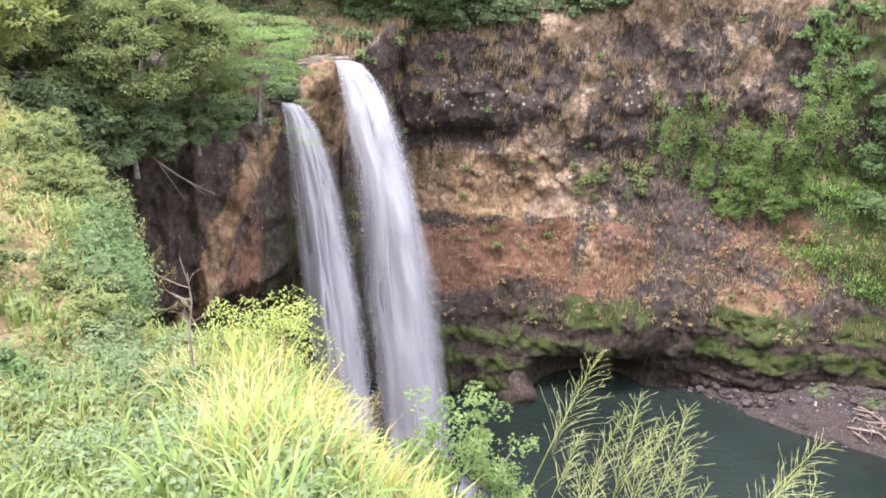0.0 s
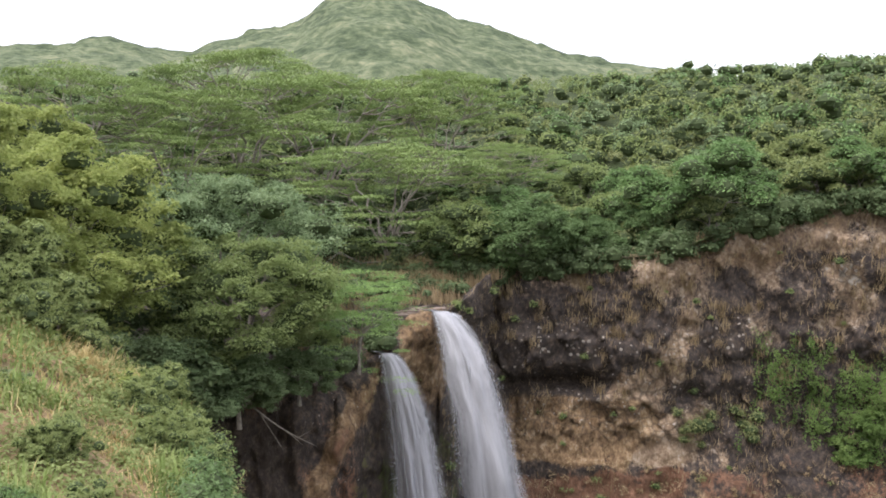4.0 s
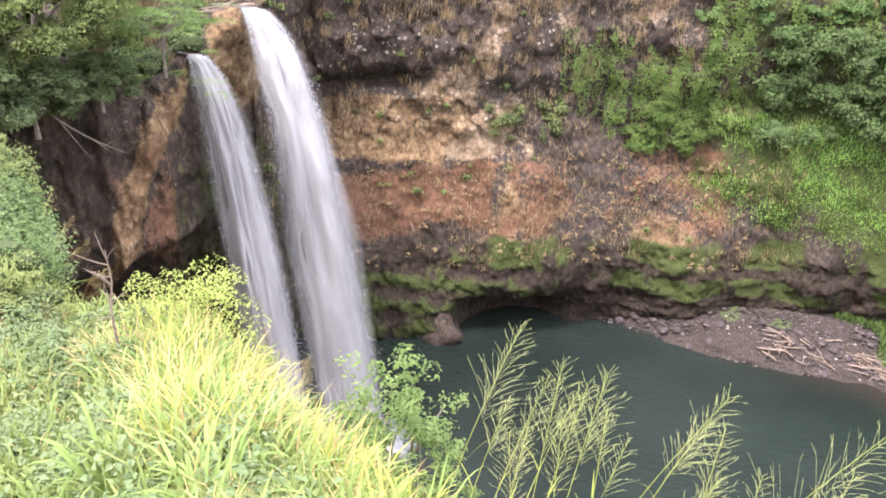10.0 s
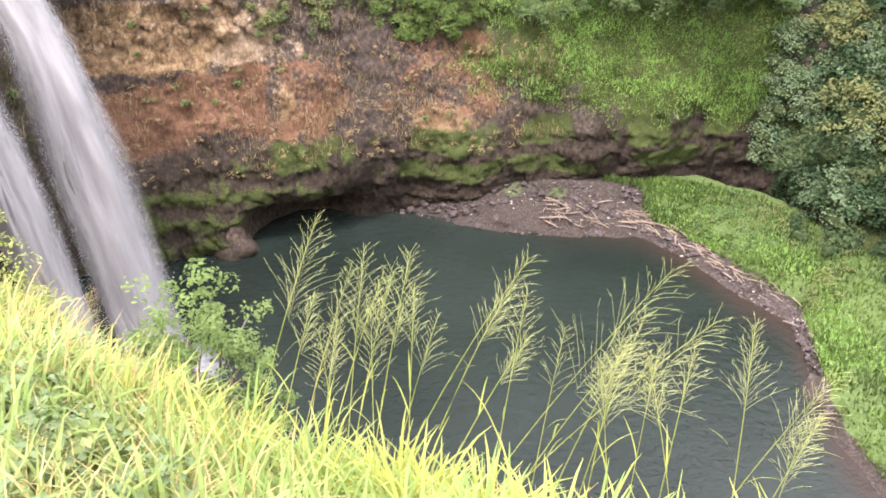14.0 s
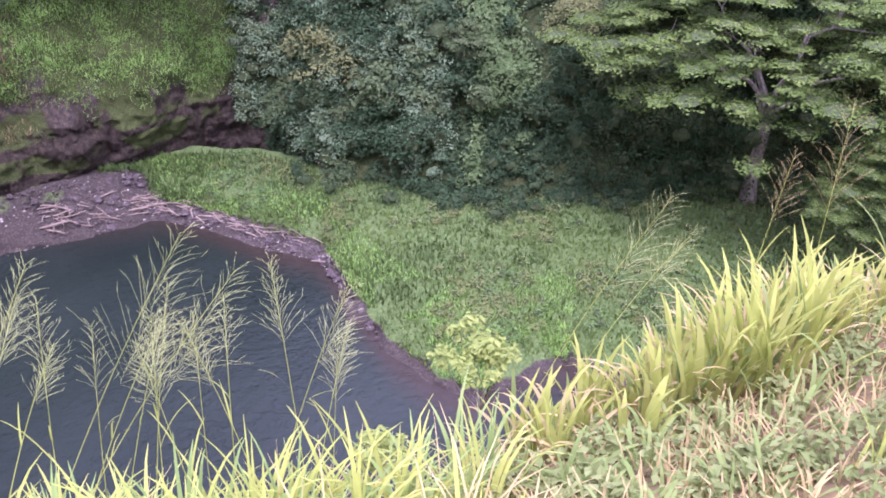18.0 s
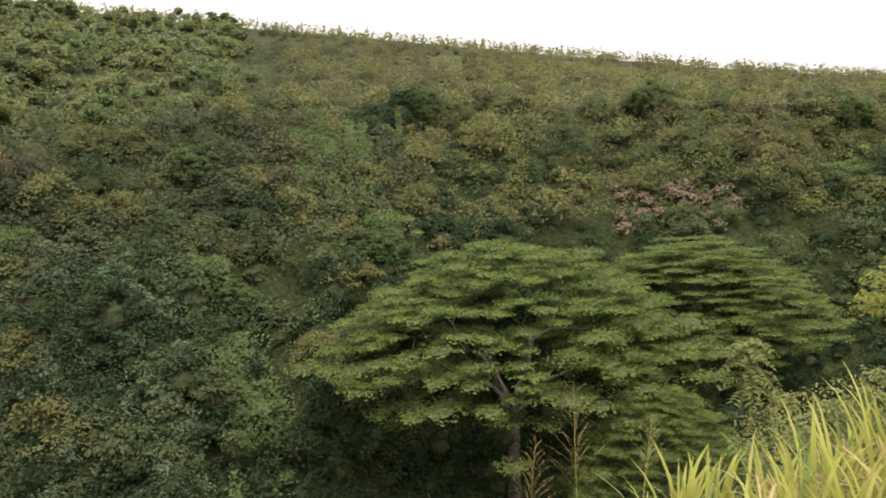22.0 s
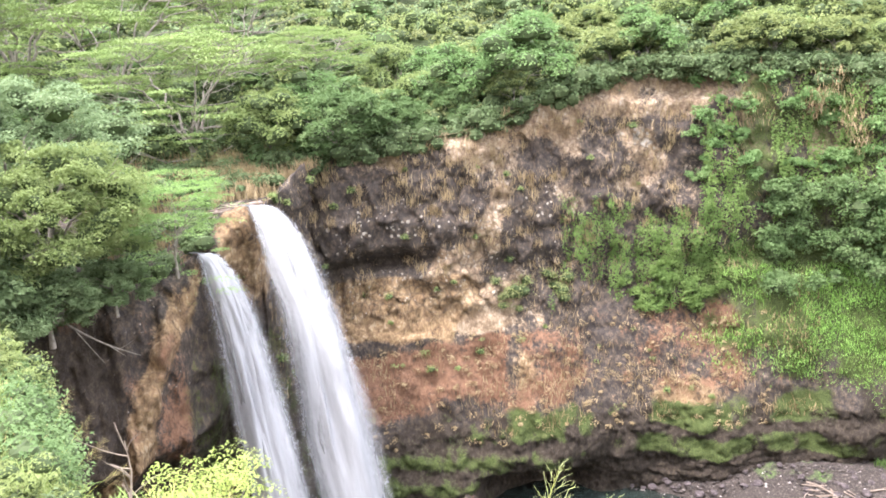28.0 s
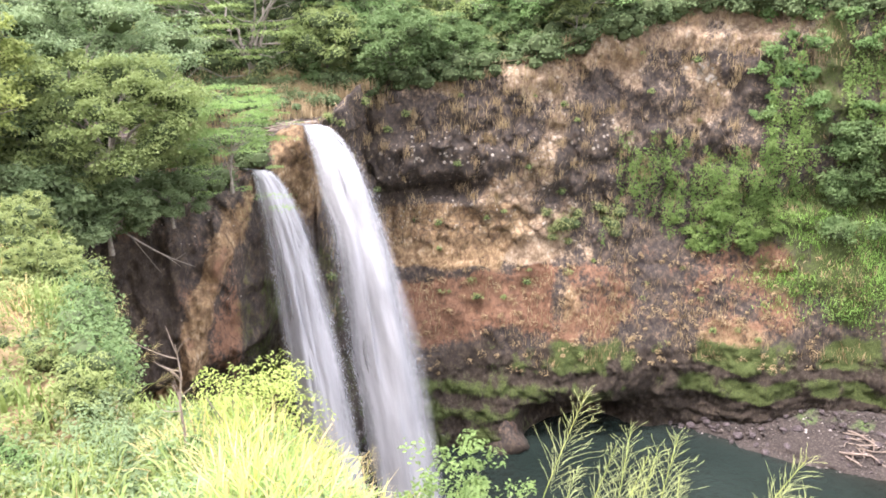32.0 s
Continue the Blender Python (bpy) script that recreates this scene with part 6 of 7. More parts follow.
az, r, p = on_hill(1500, -4, 62, 2.2, 6, 10, 0.1)
keep = r < np.interp(az, HILL_AZ, HILL_R) * 1.2
grass("stuff_edge_dry", "dry straw along the edge of the lookout", p[keep], 0.5, 0.01, GRASS_DRY, 58, 0.5, 1.3)
az = np.concatenate([65 + 51 * (np.arange(44) + g.uniform(-0.7, 0.7, 44)) / 44, g.uniform(70, 106, 26)])
r = np.interp(az, HILL_AZ, HILL_R) * np.concatenate([g.uniform(0.88, 1.05, 44), g.uniform(0.74, 0.88, 26)])
tall_az = np.interp(az, [58, 74, 90, 104], [0.45, 0.64, 0.9, 1.0])
for k in range(3):
    pick = np.digitize(tall_az, [0.66, 0.88]) == k
    ln = (0.62, 0.78, 0.84)[k]
    size = ("short", "tall", "very tall")[k]
    tussocks("stuff_crest_grass", size + " yellow-green broad grass on the crest of the bank", az[pick], r[pick], 13, ln, 0.046, GRASS_LIME, 34 + 70 * k, 0.07, 0.06, 0.85)
    tussocks("stuff_crest_green", size + " fresh green blades among the crest grass", az[pick][::2], r[pick][::2], 6, 0.9 * ln, 0.036, GRASS_FRESH, 64 + 70 * k, 0.07, 0.12, 0.9)
    tussocks("stuff_crest_dry", size + " dry tan blades among the crest grass", az[pick], r[pick], 12, 0.75 * ln, 0.026, GRASS_DRY, 54 + 70 * k, 0.09, 0.35, 1.5)
az = g.uniform(62, 118, 60)
r = np.interp(az, HILL_AZ, HILL_R) * g.uniform(0.4, 0.8, 60)
tussocks("stuff_lookout_blades", "broad arching green grass low beside the lookout", az, r, 12, 0.3, 0.024, GRASS_FRESH, 65, 0.07, 0.5, 1.6)
az = g.uniform(-2, 62, 100)
r = np.interp(az, HILL_AZ, HILL_R) * (0.75 + g.uniform(0, 0.35, 100) * np.interp(az, [20, 30, 52, 60], [1, 0.4, 0.4, 1]))
tussocks("stuff_edge_tufts", "tufts of broad lime grass along the edge of the lookout", az[::2], r[::2], 14, 0.64, 0.024, GRASS_LIME, 66, 0.045, 0.1, 1.2)
tussocks("stuff_edge_green_tufts", "tufts of broad green grass along the edge of the lookout", az[1::2], r[1::2], 15, 0.58, 0.025, GRASS_BROAD, 70, 0.05, 0.14, 1.3)
own = np.random.default_rng(78)
az = own.uniform(11, 27, 22)
tussocks("stuff_pool_tufts", "tufts of tall lime grass in front of the pool", az, np.interp(az, HILL_AZ, HILL_R) * own.uniform(0.9, 1.04, 22), 14, 0.62, 0.024, GRASS_LIME, 69, 0.06, 0.14, 1.3)
az = g.uniform(-44, -6, 90)
r = g.uniform(3.4, 8.5, 90)
tussocks("stuff_bank_blades", "broad arching light green grass close to the lookout", az, r, 14, 0.6, 0.034, GRASS_BROAD, 67, 0.09, 0.45, 1.6)
own = np.random.default_rng(80)
for k, (a0, r0, wa, wr, n, ln, wd, mat, lab) in enumerate((
        (-29.3, 26.5, 2.0, 1.6, 28, 0.9, 0.03, GRASS_DRY, "golden dry grass tufts high on the bank"), (-34.2, 10.4, 1.6, 0.8, 9, 0.6, 0.018, GRASS_DRY, "dense straw-coloured grass tufts low on the bank"),
        (-17.6, 9.2, 1.5, 0.7, 12, 0.7, 0.016, GRASS_DRY, "straw-coloured grass round a dead stalk"), (-5.5, 6.3, 1.6, 0.4, 7, 0.6, 0.016, GRASS_DRY, "golden dry grass on the mound"),
        (-9.0, 7.6, 3.0, 0.7, 9, 0.62, 0.016, GRASS_DRY, "straw-coloured grass on the mound"), (-13, 8.2, 3.0, 0.8, 12, 0.62, 0.026, GRASS_FRESH, "fresh green grass tufts on the mound"))):
    az, r = a0 + wa * own.normal(size=n), r0 + wr * own.normal(size=n)
    tussocks("stuff_bank_tufts", lab, az, r, 34, ln, wd, mat, 72 + k, 0.12, 0.35, 1.5)
az, r, p = on_hill(1500, 58, 125, 2.2, 7, 12, 0.1)
keep = r < np.interp(az, HILL_AZ, HILL_R)
grass("stuff_lookout_grass", "short green grass beside the lookout", p[keep], 0.28, 0.02, GRASS_FRESH, 43, 0.6, 1.3)
az, r, p = on_hill(1000, 60, 125, 2.2, 7, 22, 0.09)
keep = r < np.interp(az, HILL_AZ, HILL_R)
grass("stuff_lookout_tufts", "arching yellow-green tufts beside the lookout", p[keep][::2], 0.34, 0.02, GRASS_LIME, 56, 0.4, 1.2, 5)
az, r, p = on_hill(8000, 60, 125, 2.2, 7, 10, 0.1)
keep = r < np.interp(az, HILL_AZ, HILL_R)
grass("stuff_lookout_dry_grass", "short dry grass beside the lookout", p[keep], 0.22, 0.014, GRASS_DRY, 39, 0.8, 1.2)

# growth on the rock beside the falls
i, j = np.meshgrid(np.arange(BUTT_P.shape[0]), np.arange(BUTT_P.shape[1]), indexing="ij")
pick = BUTT_P[(i > BUTT_P.shape[0] - 37) & (j > 70) & (j < 142)]
p = pick[g.integers(0, len(pick), 1500)] + g.normal(0, 0.12, (1500, 3))
grass("stuff_corner_grass", "bleached grass tufts on the rock beside the falls", p, 0.8, 0.06, GRASS_TAN, 59, 0.6, 1.4, 2)
p = pick[g.integers(0, len(pick), 26)]
leaf_mass("stuff_corner_bushes", "small bushes on the rock beside the falls", "bushes", p, g.uniform(0.3, 0.8, 26), 80, 0.24, LEAF_OLIVE, seed=32)
az = g.uniform(-18, -2.6, 5000)
r = np.interp(az, W_AZ, W_EDGE) + g.uniform(-1.5, 4.5, 5000) + 1.2 * np.sin(az * 2.1)
grass("stuff_terrace_grass", "tall dry grass on the terrace below the umbrella trees", polar(az, r, plateau_z(az, r) - 0.6), 1.3, 0.06, GRASS_TAN, 60, 0.3, 1.1, 2)

# cliff and meadow grass
az, z, p = on_cliff(42000, 17, 43.8, 7.5, 23.5)
patch = fbm(p * np.array([0.3, 0.3, 0.45]), 84, 4)
keep = g.random(len(p)) < smooth(21, 29, az + 6 * patch) * smooth(8, 11, z + 1.5 * fbm(p * 0.2, 85, 2) - np.interp(az, [14, 24, 34, 40], [5, 4.5, 2.0, 0])) * (0.55 + 0.6 * smooth(-0.25, 0.15, patch))
dull = patch + 0.2 * g.normal(size=len(p)) < -0.2
grass("stuff_slope_grass", "bright green grass on the slope under the cliff", p[keep & ~dull], 0.5, 0.085, GRASS_MEADOW, 35, 0.8, 1.2, 2)
grass("stuff_slope_rough_grass", "duller green grass in the hollows of the slope", p[keep & dull], 0.6, 0.08, GRASS_SLOPE, 63, 0.8, 1.2, 2)
q = p[keep & (az > 27) & (g.random(len(p)) < 0.14)]
q = np.repeat(q, 5, 0) + g.normal(0, 0.22, (5 * len(q), 3))
ln = g.uniform(0.1, 0.22, len(q))
v, f = leaf_quads(q - 0.25 * unit(q * np.array([1, 1, 0])), g.normal(0, 0.5, q.shape) - 0.6 * unit(q * np.array([1, 1, 0])) + np.array([0, 0, 0.8]), ln, ln * 0.5, g)
tagged(new("stuff_slope_herbs", raw_mesh("slope_herbs", v, f, GRASS_MEADOW)), "low bright leafy plants on the slope under the cliff", "plants", kind="stuff")
az, z, p = on_cliff(16000, -3, 30, 8, 19)
keep = g.random(len(p)) < smooth(0.0, 0.7, fbm(p * 0.25, 88, 3)) * np.where(az > 9, 1, 0.45)
grass("stuff_slope_dry_grass", "dry tan grass at the top of the slope", p[keep], 0.8, 0.07, GRASS_TAN, 47, 0.6, 0.9, 2)
az, z, p = on_cliff(26000, -4, 30, 8, 41, 0.05)
q = fbm(p * 0.33, 82, 4)
keep = g.random(len(p)) < smooth(0.1, 0.55, q) * np.where(z > 24, 1, 0.6)
grass("stuff_cliff_grass", "bleached grass tufts on the cliff", p[keep], 0.9, 0.07, GRASS_TAN, 36, 0.6, 1.4, 2)
az, z, p = on_cliff(95, -4, 22, 25, 41, 0.2)
p = np.repeat(p, 46, 0) + g.normal(0, 1, (len(p) * 46, 3)) * np.array([0.3, 0.2, 0.28])
grass("stuff_cliff_tufts", "large bleached grass tufts hanging on the cliff", p, 1.0, 0.055, GRASS_TAN, 62, 0.5, 1.7, 2)
az, z, p = on_cliff(34, 29, 48, 31, 42, 0.9)
p = np.repeat(p, 170, 0) + g.normal(0, 1, (len(p) * 170, 3)) * np.array([0.75, 0.5, 0.8])
grass("stuff_vine_gap_grass", "patches of bleached grass between the hanging creepers", p, 0.9, 0.06, GRASS_TAN, 71, 0.6, 1.6, 2)
az, z, p = on_cliff(3500, -13, -2, 35, 39.5, 0.1)
grass("stuff_stream_grass", "bleached grass above the stream bed", p, 1.0, 0.07, GRASS_TAN, 48, 0.6, 1.4)
az = g.uniform(-18, -2.4, 9000)
r, z = buttress_point(az, 1 + g.uniform(0.35, 1.0, 9000))
grass("stuff_shelf_grass", "tall bleached grass behind the stream bed", polar(az, r, z - 0.1), 1.5, 0.07, GRASS_TAN, 55, 0.35, 1.1, 2)
az, z, p = on_cliff(2600, -4, 40, 37.5, 46, 0.2)
grass("stuff_rim_grass", "drooping dry grass on the cliff rim", p, 1.4, 0.08, GRASS_TAN, 49, 0.7, 1.6)
az = g.uniform(33, 96, 36000)
s0, f0 = np.interp(az, S_AZ, S_R), np.interp(az, W_AZ, W_FOOT)
d0 = np.interp(az, [44, 50, 54], [2.4, 1.8, 0.6])
r = s0 + d0 + (f0 + 2 - s0 - d0) * g.uniform(0, 1, len(az))
keep = ((az > 36) | (r > 91)) & (r > 0)
two = fbm(polar(az, r, 0 * r) * 0.16, 87, 3) + 0.3 * g.normal(size=len(az)) > 0.05
mp = polar(az, r, bank_z(az, r))
grass("stuff_meadow", "low bright green meadow on the gorge floor", mp[keep & two], 0.5, 0.14, MEADOW_FRESH, 37, 0.7, 0.9, 2)
grass("stuff_meadow_rough", "rough yellowish meadow on the gorge floor", mp[keep & ~two], 0.65, 0.13, MEADOW_DULL, 46, 0.6, 0.9, 2)
for k, (nm, mat, lab) in enumerate((("meadow_plants", LEAF_YELLOW, "low yellowish leafy plants in the meadow"), ("meadow_bushes", LEAF_FRESH, "low fresh green bushes in the meadow"))):
    n = 1100
    az = g.uniform(40, 98, n)
    s0, f0 = np.interp(az, S_AZ, S_R), np.interp(az, W_AZ, W_FOOT)
    r = s0 + 4 + (f0 + 1 - s0 - 4) * g.uniform(0, 1, n)
    p = polar(az, r, bank_z(az, r))
    best = np.argsort(-fbm(p * 0.14, 400 + k, 3) - 0.25 * g.random(n))[:420]
    leaf_mass("stuff_" + nm, lab, "plants", p[best], g.uniform(0.35, 1.2, 420), 70, 0.21, mat, seed=27 + 40 * k, core=0.4)
az = g.uniform(36.5, 68, 14000)
s0 = np.interp(az, S_AZ, S_R)
r = s0 + np.interp(az, [44, 50, 54], [2.6, 2.0, 1.0]) + 11 * g.random(14000) ** 1.5
mp = polar(az, r, bank_z(az, r))
keep = (r < np.interp(az, W_AZ, W_FOOT) + 1) & (fbm(mp * 0.22, 98, 3) + 0.5 * smooth(46, 38, az) > -0.02)
grass("stuff_shore_grass", "bright lime grass along the shore of the pool", mp[keep], 0.38, 0.1, GRASS_MEADOW, 68, 0.7, 1.0, 2)

# ---- near plants on the bank ----
def make_shrub(name, g, rx, h, n, mat, per, leaf, stems=5, core=0.5, aspect=0.55, size=0.34):
    """A shrub: single stems and a foliage mesh."""
    thing = new(name)
    cl = []
    for i in range(n):
        d = unit(g.normal(size=3))
        d[2] = abs(d[2])
        k = g.uniform(0.35, 1.0)
        q = rx * size * g.uniform(0.6, 1.3)
        cl.append(((d[0] * rx * k, d[1] * rx * k, h * (0.25 + 0.7 * d[2] * k)), (q, q, q * 0.8)))
    cs, qs = np.array([c for c, q in cl]), np.array([q for c, q in cl])
    for i in range(stems):
        c = cs[g.integers(len(cs))]
        s = np.linspace(0, 1, 6)[:, None]
        q = np.array([0, 0, -0.2]) + (c + np.array([0, 0, 0.2])) * s + np.sin(s * np.pi) * g.normal(0, 0.06, 3) * h
        mesh_part("stem", raw_mesh("stem", *tube(q, h * np.linspace(0.011, 0.004, 6), 5), BARK, True), thing)
    mesh_part("foliage", foliage("foliage", cs, qs, per, leaf, mat, g, 0.5, -0.4, aspect, core), thing)
    return thing


g = np.random.default_rng(21)
kinds = [
    (make_shrub("shrub", g, 1.0, 1.5, 24, LEAF_BANK, 120, 0.078), "rounded olive-green shrub on the grassy bank"),
    (make_shrub("shrub", g, 1.1, 1.3, 22, LEAF_FRESH, 130, 0.075), "bushy fresh green shrub on the grassy bank"),
    (make_shrub("shrub", g, 0.9, 1.2, 22, LEAF_SILVER, 130, 0.07), "grey-green leafy shrub on the grassy bank"),
    (make_shrub("shrub", g, 0.9, 1.0, 20, LEAF_LIME, 120, 0.07), "yellow-green shrub on the grassy bank"),
    (make_shrub("shrub", g, 1.5, 2.3, 90, LEAF_BANK, 130, 0.1, 12, 0.5, 0.5, 0.19), "large rounded olive-green shrub on the grassy bank"),
]
spots = [(-36.1, 29.5, 4, 1.0), (-33.8, 30, 4, 1.2), (-31.8, 28.3, 4, 1.0), (-37.8, 29.5, 4, 0.8), (-34.6, 26.5, 4, 0.75), (-30.0, 27.2, 0, 1.0), (-32.0, 16.8, 4, 0.45), (-31.2, 17.4, 0, 0.7), (-25.1, 19.7, 4, 0.55),
         (-26.4, 22.5, 0, 0.9), (-25.4, 24.0, 4, 0.6), (-23.8, 21, 0, 0.8), (-22.6, 19, 0, 0.7), (-21.8, 16, 2, 0.55), (-27.4, 25.0, 3, 0.8), (-38.5, 22, 1, 0.9), (-36.0, 20, 2, 0.7)]
for i in range(40):
    az, r = g.uniform(-44, -21.5), math.sqrt(g.uniform(7 ** 2, 32 ** 2))
    if r < np.interp(az, HILL_AZ, HILL_R) and ((az + 29.5) / 4) ** 2 + ((r - 21) / 7) ** 2 > 0.8:
        spots.append((az, r, int(g.choice(4, p=[0.45, 0.15, 0.25, 0.15])), g.uniform(0.4, 0.95) * (0.4 + r / 36)))
for i in range(16):
    az, r = g.uniform(-20, -2), g.uniform(6.5, 11)
    if r < np.interp(az, HILL_AZ, HILL_R) * 1.1:
        spots.append((az, r, int(g.choice(4, p=[0.15, 0.3, 0.2, 0.35])), g.uniform(0.3, 0.55)))
used = set()
for az, r, k, s in spots:
    src, lab = kinds[k]
    m = at(az, r, float(hill_z(np.array(az), np.array(r))) - 0.1, az * 3, s)
    if k in used:
        copy_thing(src, m)
    else:
        src.matrix_basis = m
        tagged(src, lab, "shrub", "shrubs on the bank")
        used.add(k)

# leafy weeds low on the bank
az, r, p = on_hill(1500, -46, -3, 7, 30, 1)
ok = r < np.interp(az, HILL_AZ, HILL_R)
leaf_mass("stuff_bank_weeds", "low leafy weeds between the grass", "weeds", p[ok] + np.array([0, 0, 0.1]), (0.12 + 0.012 * r[ok]), 46, 0.05 + 0.003 * r[ok], LEAF_BANK, seed=41, core=0)
az, r, p = on_hill(260, 58, 122, 2.2, 6.5, 1)
ok = r < np.interp(az, HILL_AZ, HILL_R)
leaf_mass("stuff_lookout_weeds", "low leafy weeds beside the lookout", "weeds", p[ok] + np.array([0, 0, 0.06]), g.uniform(0.1, 0.24, int(ok.sum())), 44, 0.055, LEAF_BANK, seed=42, core=0)

az, r, p = on_hill(640, -46, -2, 3, 11, 1)
ok = r < np.interp(az, HILL_AZ, HILL_R)
leaf_mass("stuff_bank_herbs", "broad-leaved green weeds in the near grass", "weeds", (p[ok] + np.array([0, 0, 0.14]))[::2], g.uniform(0.16, 0.36, len(p[ok][::2])), 70, 0.08, LEAF_BANK, seed=45, core=0)
leaf_mass("stuff_bank_pale_weeds", "pale blue-green soft-leaved weeds in the near grass", "weeds", (p[ok] + np.array([0, 0, 0.16]))[1::2], g.uniform(0.18, 0.4, len(p[ok][1::2])), 80, 0.07, LEAF_SILVER, seed=46, core=0)

own = np.random.default_rng(81)
az, r = np.concatenate([own.normal(-23.2, 1.3, 26), own.normal(-21, 2.6, 22)]), np.concatenate([own.normal(10.4, 0.7, 26), own.normal(6.6, 0.6, 22)])
leaf_mass("stuff_feathery_bank_plants", "pale blue-green feathery plants on the bank", "plants", polar(az, r, hill_z(az, r) + own.uniform(0.1, 0.35, 48)), own.uniform(0.16, 0.34, 48), 150, 0.05, LEAF_SILVER, seed=49, core=0)

# mossy growth whose dull leaves also paint in the bank's shadowed side
az, r = own.uniform(-23.8, -21.0, 80), own.uniform(13.5, 22, 80)
leaf_mass("stuff_bank_edge_growth", "mossy growth on the steep bank edge, darkened as its shadowed side", "undergrowth", polar(az, r, hill_z(az, r) + own.uniform(0.05, 0.35, 80)), own.uniform(0.3, 0.6, 80), 130, 0.085, LEAF_CLIFF, seed=84, core=0.5)

# dead stalk with bare twigs
dead = tagged(new("dead_stalk"), "bare grey dead stalk with thin twigs in dry grass", "stalk")
q = np.array([[0, 0, -0.1], [0.02, 0.01, 0.35], [0.0, 0.03, 0.75], [0.05, 0.02, 1.1], [0.03, 0.0, 1.45]])
mesh_part("stem", raw_mesh("stem", *tube(q, np.array([0.02, 0.017, 0.013, 0.009, 0.004]), 6), WOOD_DRIFT, True), dead)
for i in range(13):
    k = own.uniform(0.9, 3.9)
    o = q[int(k)] + (q[int(k) + 1] - q[int(k)]) * (k % 1)
    e = o + np.array([own.normal(0, 0.22), own.normal(0, 0.22), own.uniform(0.12, 0.42)])
    c = o + (e - o) * np.linspace(0, 1, 5)[:, None] + np.sin(np.linspace(0, 1, 5) * 3.1)[:, None] * own.normal(0, 0.03, 3)
    mesh_part("twig", raw_mesh("twig", *tube(c, np.linspace(0.007, 0.002, 5), 4), WOOD_DRIFT, True), dead)
dead.matrix_basis = at(-17.9, 8.8, float(hill_z(np.array(-17.9), np.array(8.8))))

# bushes in front of the pool and falls
b = make_shrub("bush", g, 0.72, 1.75, 90, LEAF_EDGE, 44, 0.048, 14, 0, 0.55, 0.16)
b.matrix_basis = at(2.3, 6.6, 38.0)
tagged(b, "leafy green bush at the edge above the pool", "bush", "bushes at the edge")
tagged(copy_thing(b, at(4.2, 6.2, 37.6, 2, 0.75)), "leafy green bush at the edge above the pool", "bush")
tagged(copy_thing(b, at(-0.6, 6.8, 37.6, 4, 0.6)), "leafy green bush at the edge above the pool", "bush")
b = make_shrub("bush", g, 1.0, 1.25, 80, LEAF_MOUND, 46, 0.055, 16, 0, 0.42, 0.17)
b.matrix_basis = at(-12.8, 9.6, 38.0)
tagged(b, "lime-green leafy bush on the mound", "bush", "lime-green bushes")
for az, r, z, s in ((-10.2, 9.0, 37.6, 0.8), (-5.5, 7.6, 37.3, 0.6), (-4.0, 7.0, 37.6, 0.45)):
    tagged(copy_thing(b, at(az, r, z, az, s)), "lime-green leafy bush on the mound", "bush")
b = make_shrub("bush", g, 0.3, 0.5, 30, LEAF_LIME, 26, 0.052, 7, 0, 0.5, 0.24)
b.matrix_basis = at(60.5, 4.3, 39.5)
tagged(b, "bright yellow-green leafy bush above the stream", "bush", "yellow-green bushes")
tagged(copy_thing(b, at(51.9, 3.9, 39.15, 2, 0.8)), "bright yellow-green leafy bush above the stream", "bush")
# shrub and weeds on the crest
b = make_shrub("bush", g, 1.2, 1.85, 110, LEAF_GOLD, 44, 0.085, 6, 0, 0.5, 0.17)
b.matrix_basis = at(107.4, 11.5, 40.0)
tagged(b, "loose yellowing bush on the crest of the bank", "bush")
def make_weed(g):
    """A tall weed: a stem with drooping feather-shaped leaves, each a mesh of paired leaflets."""
    thing = new("weed")
    s = np.linspace(0, 1, 8)[:, None]
    stem = np.array([0.08, 0.05, 1.0]) * s + np.array([0, 0, -0.1])
    shaft = mesh_part("stem", raw_mesh("stem", *tube(stem, np.linspace(0.013, 0.005, 8), 5), GRASS_FRESH, True), thing)
    for i in range(24):
        o = stem[2] + (stem[-1] - stem[2]) * (0.15 + 0.85 * i / 24)
        th = i * 2.4 + g.normal(0, 0.3)
        out = np.array([math.cos(th), math.sin(th), 0])
        ln = 0.34 * g.uniform(0.75, 1.2) * (1 - 0.35 * i / 24)
        rib = o + out * ln * s + np.array([0, 0, 1.0]) * ln * (0.5 * s - 0.75 * s ** 2)
        k = np.repeat(rib[1:], 4, 0) + g.normal(0, 0.006, (28, 3))
        side = np.cross(out, [0, 0, 1.0]) * np.tile([1, -1, 1, -1], 7)[:, None]
        v, f = leaf_quads(k + side * 0.045, np.array([0, 0, 1.0]) + 0.35 * out + g.normal(0, 0.2, (28, 3)), 0.10, 0.032, g, side + 0.35 * out)
        v2, f2 = tube(rib, np.linspace(0.003, 0.001, 8), 3)
        mesh_part("leaf", raw_mesh("leaf", *merge([(v, f), (v2, f2)]), LEAF_YELLOW), shaft)
    return thing


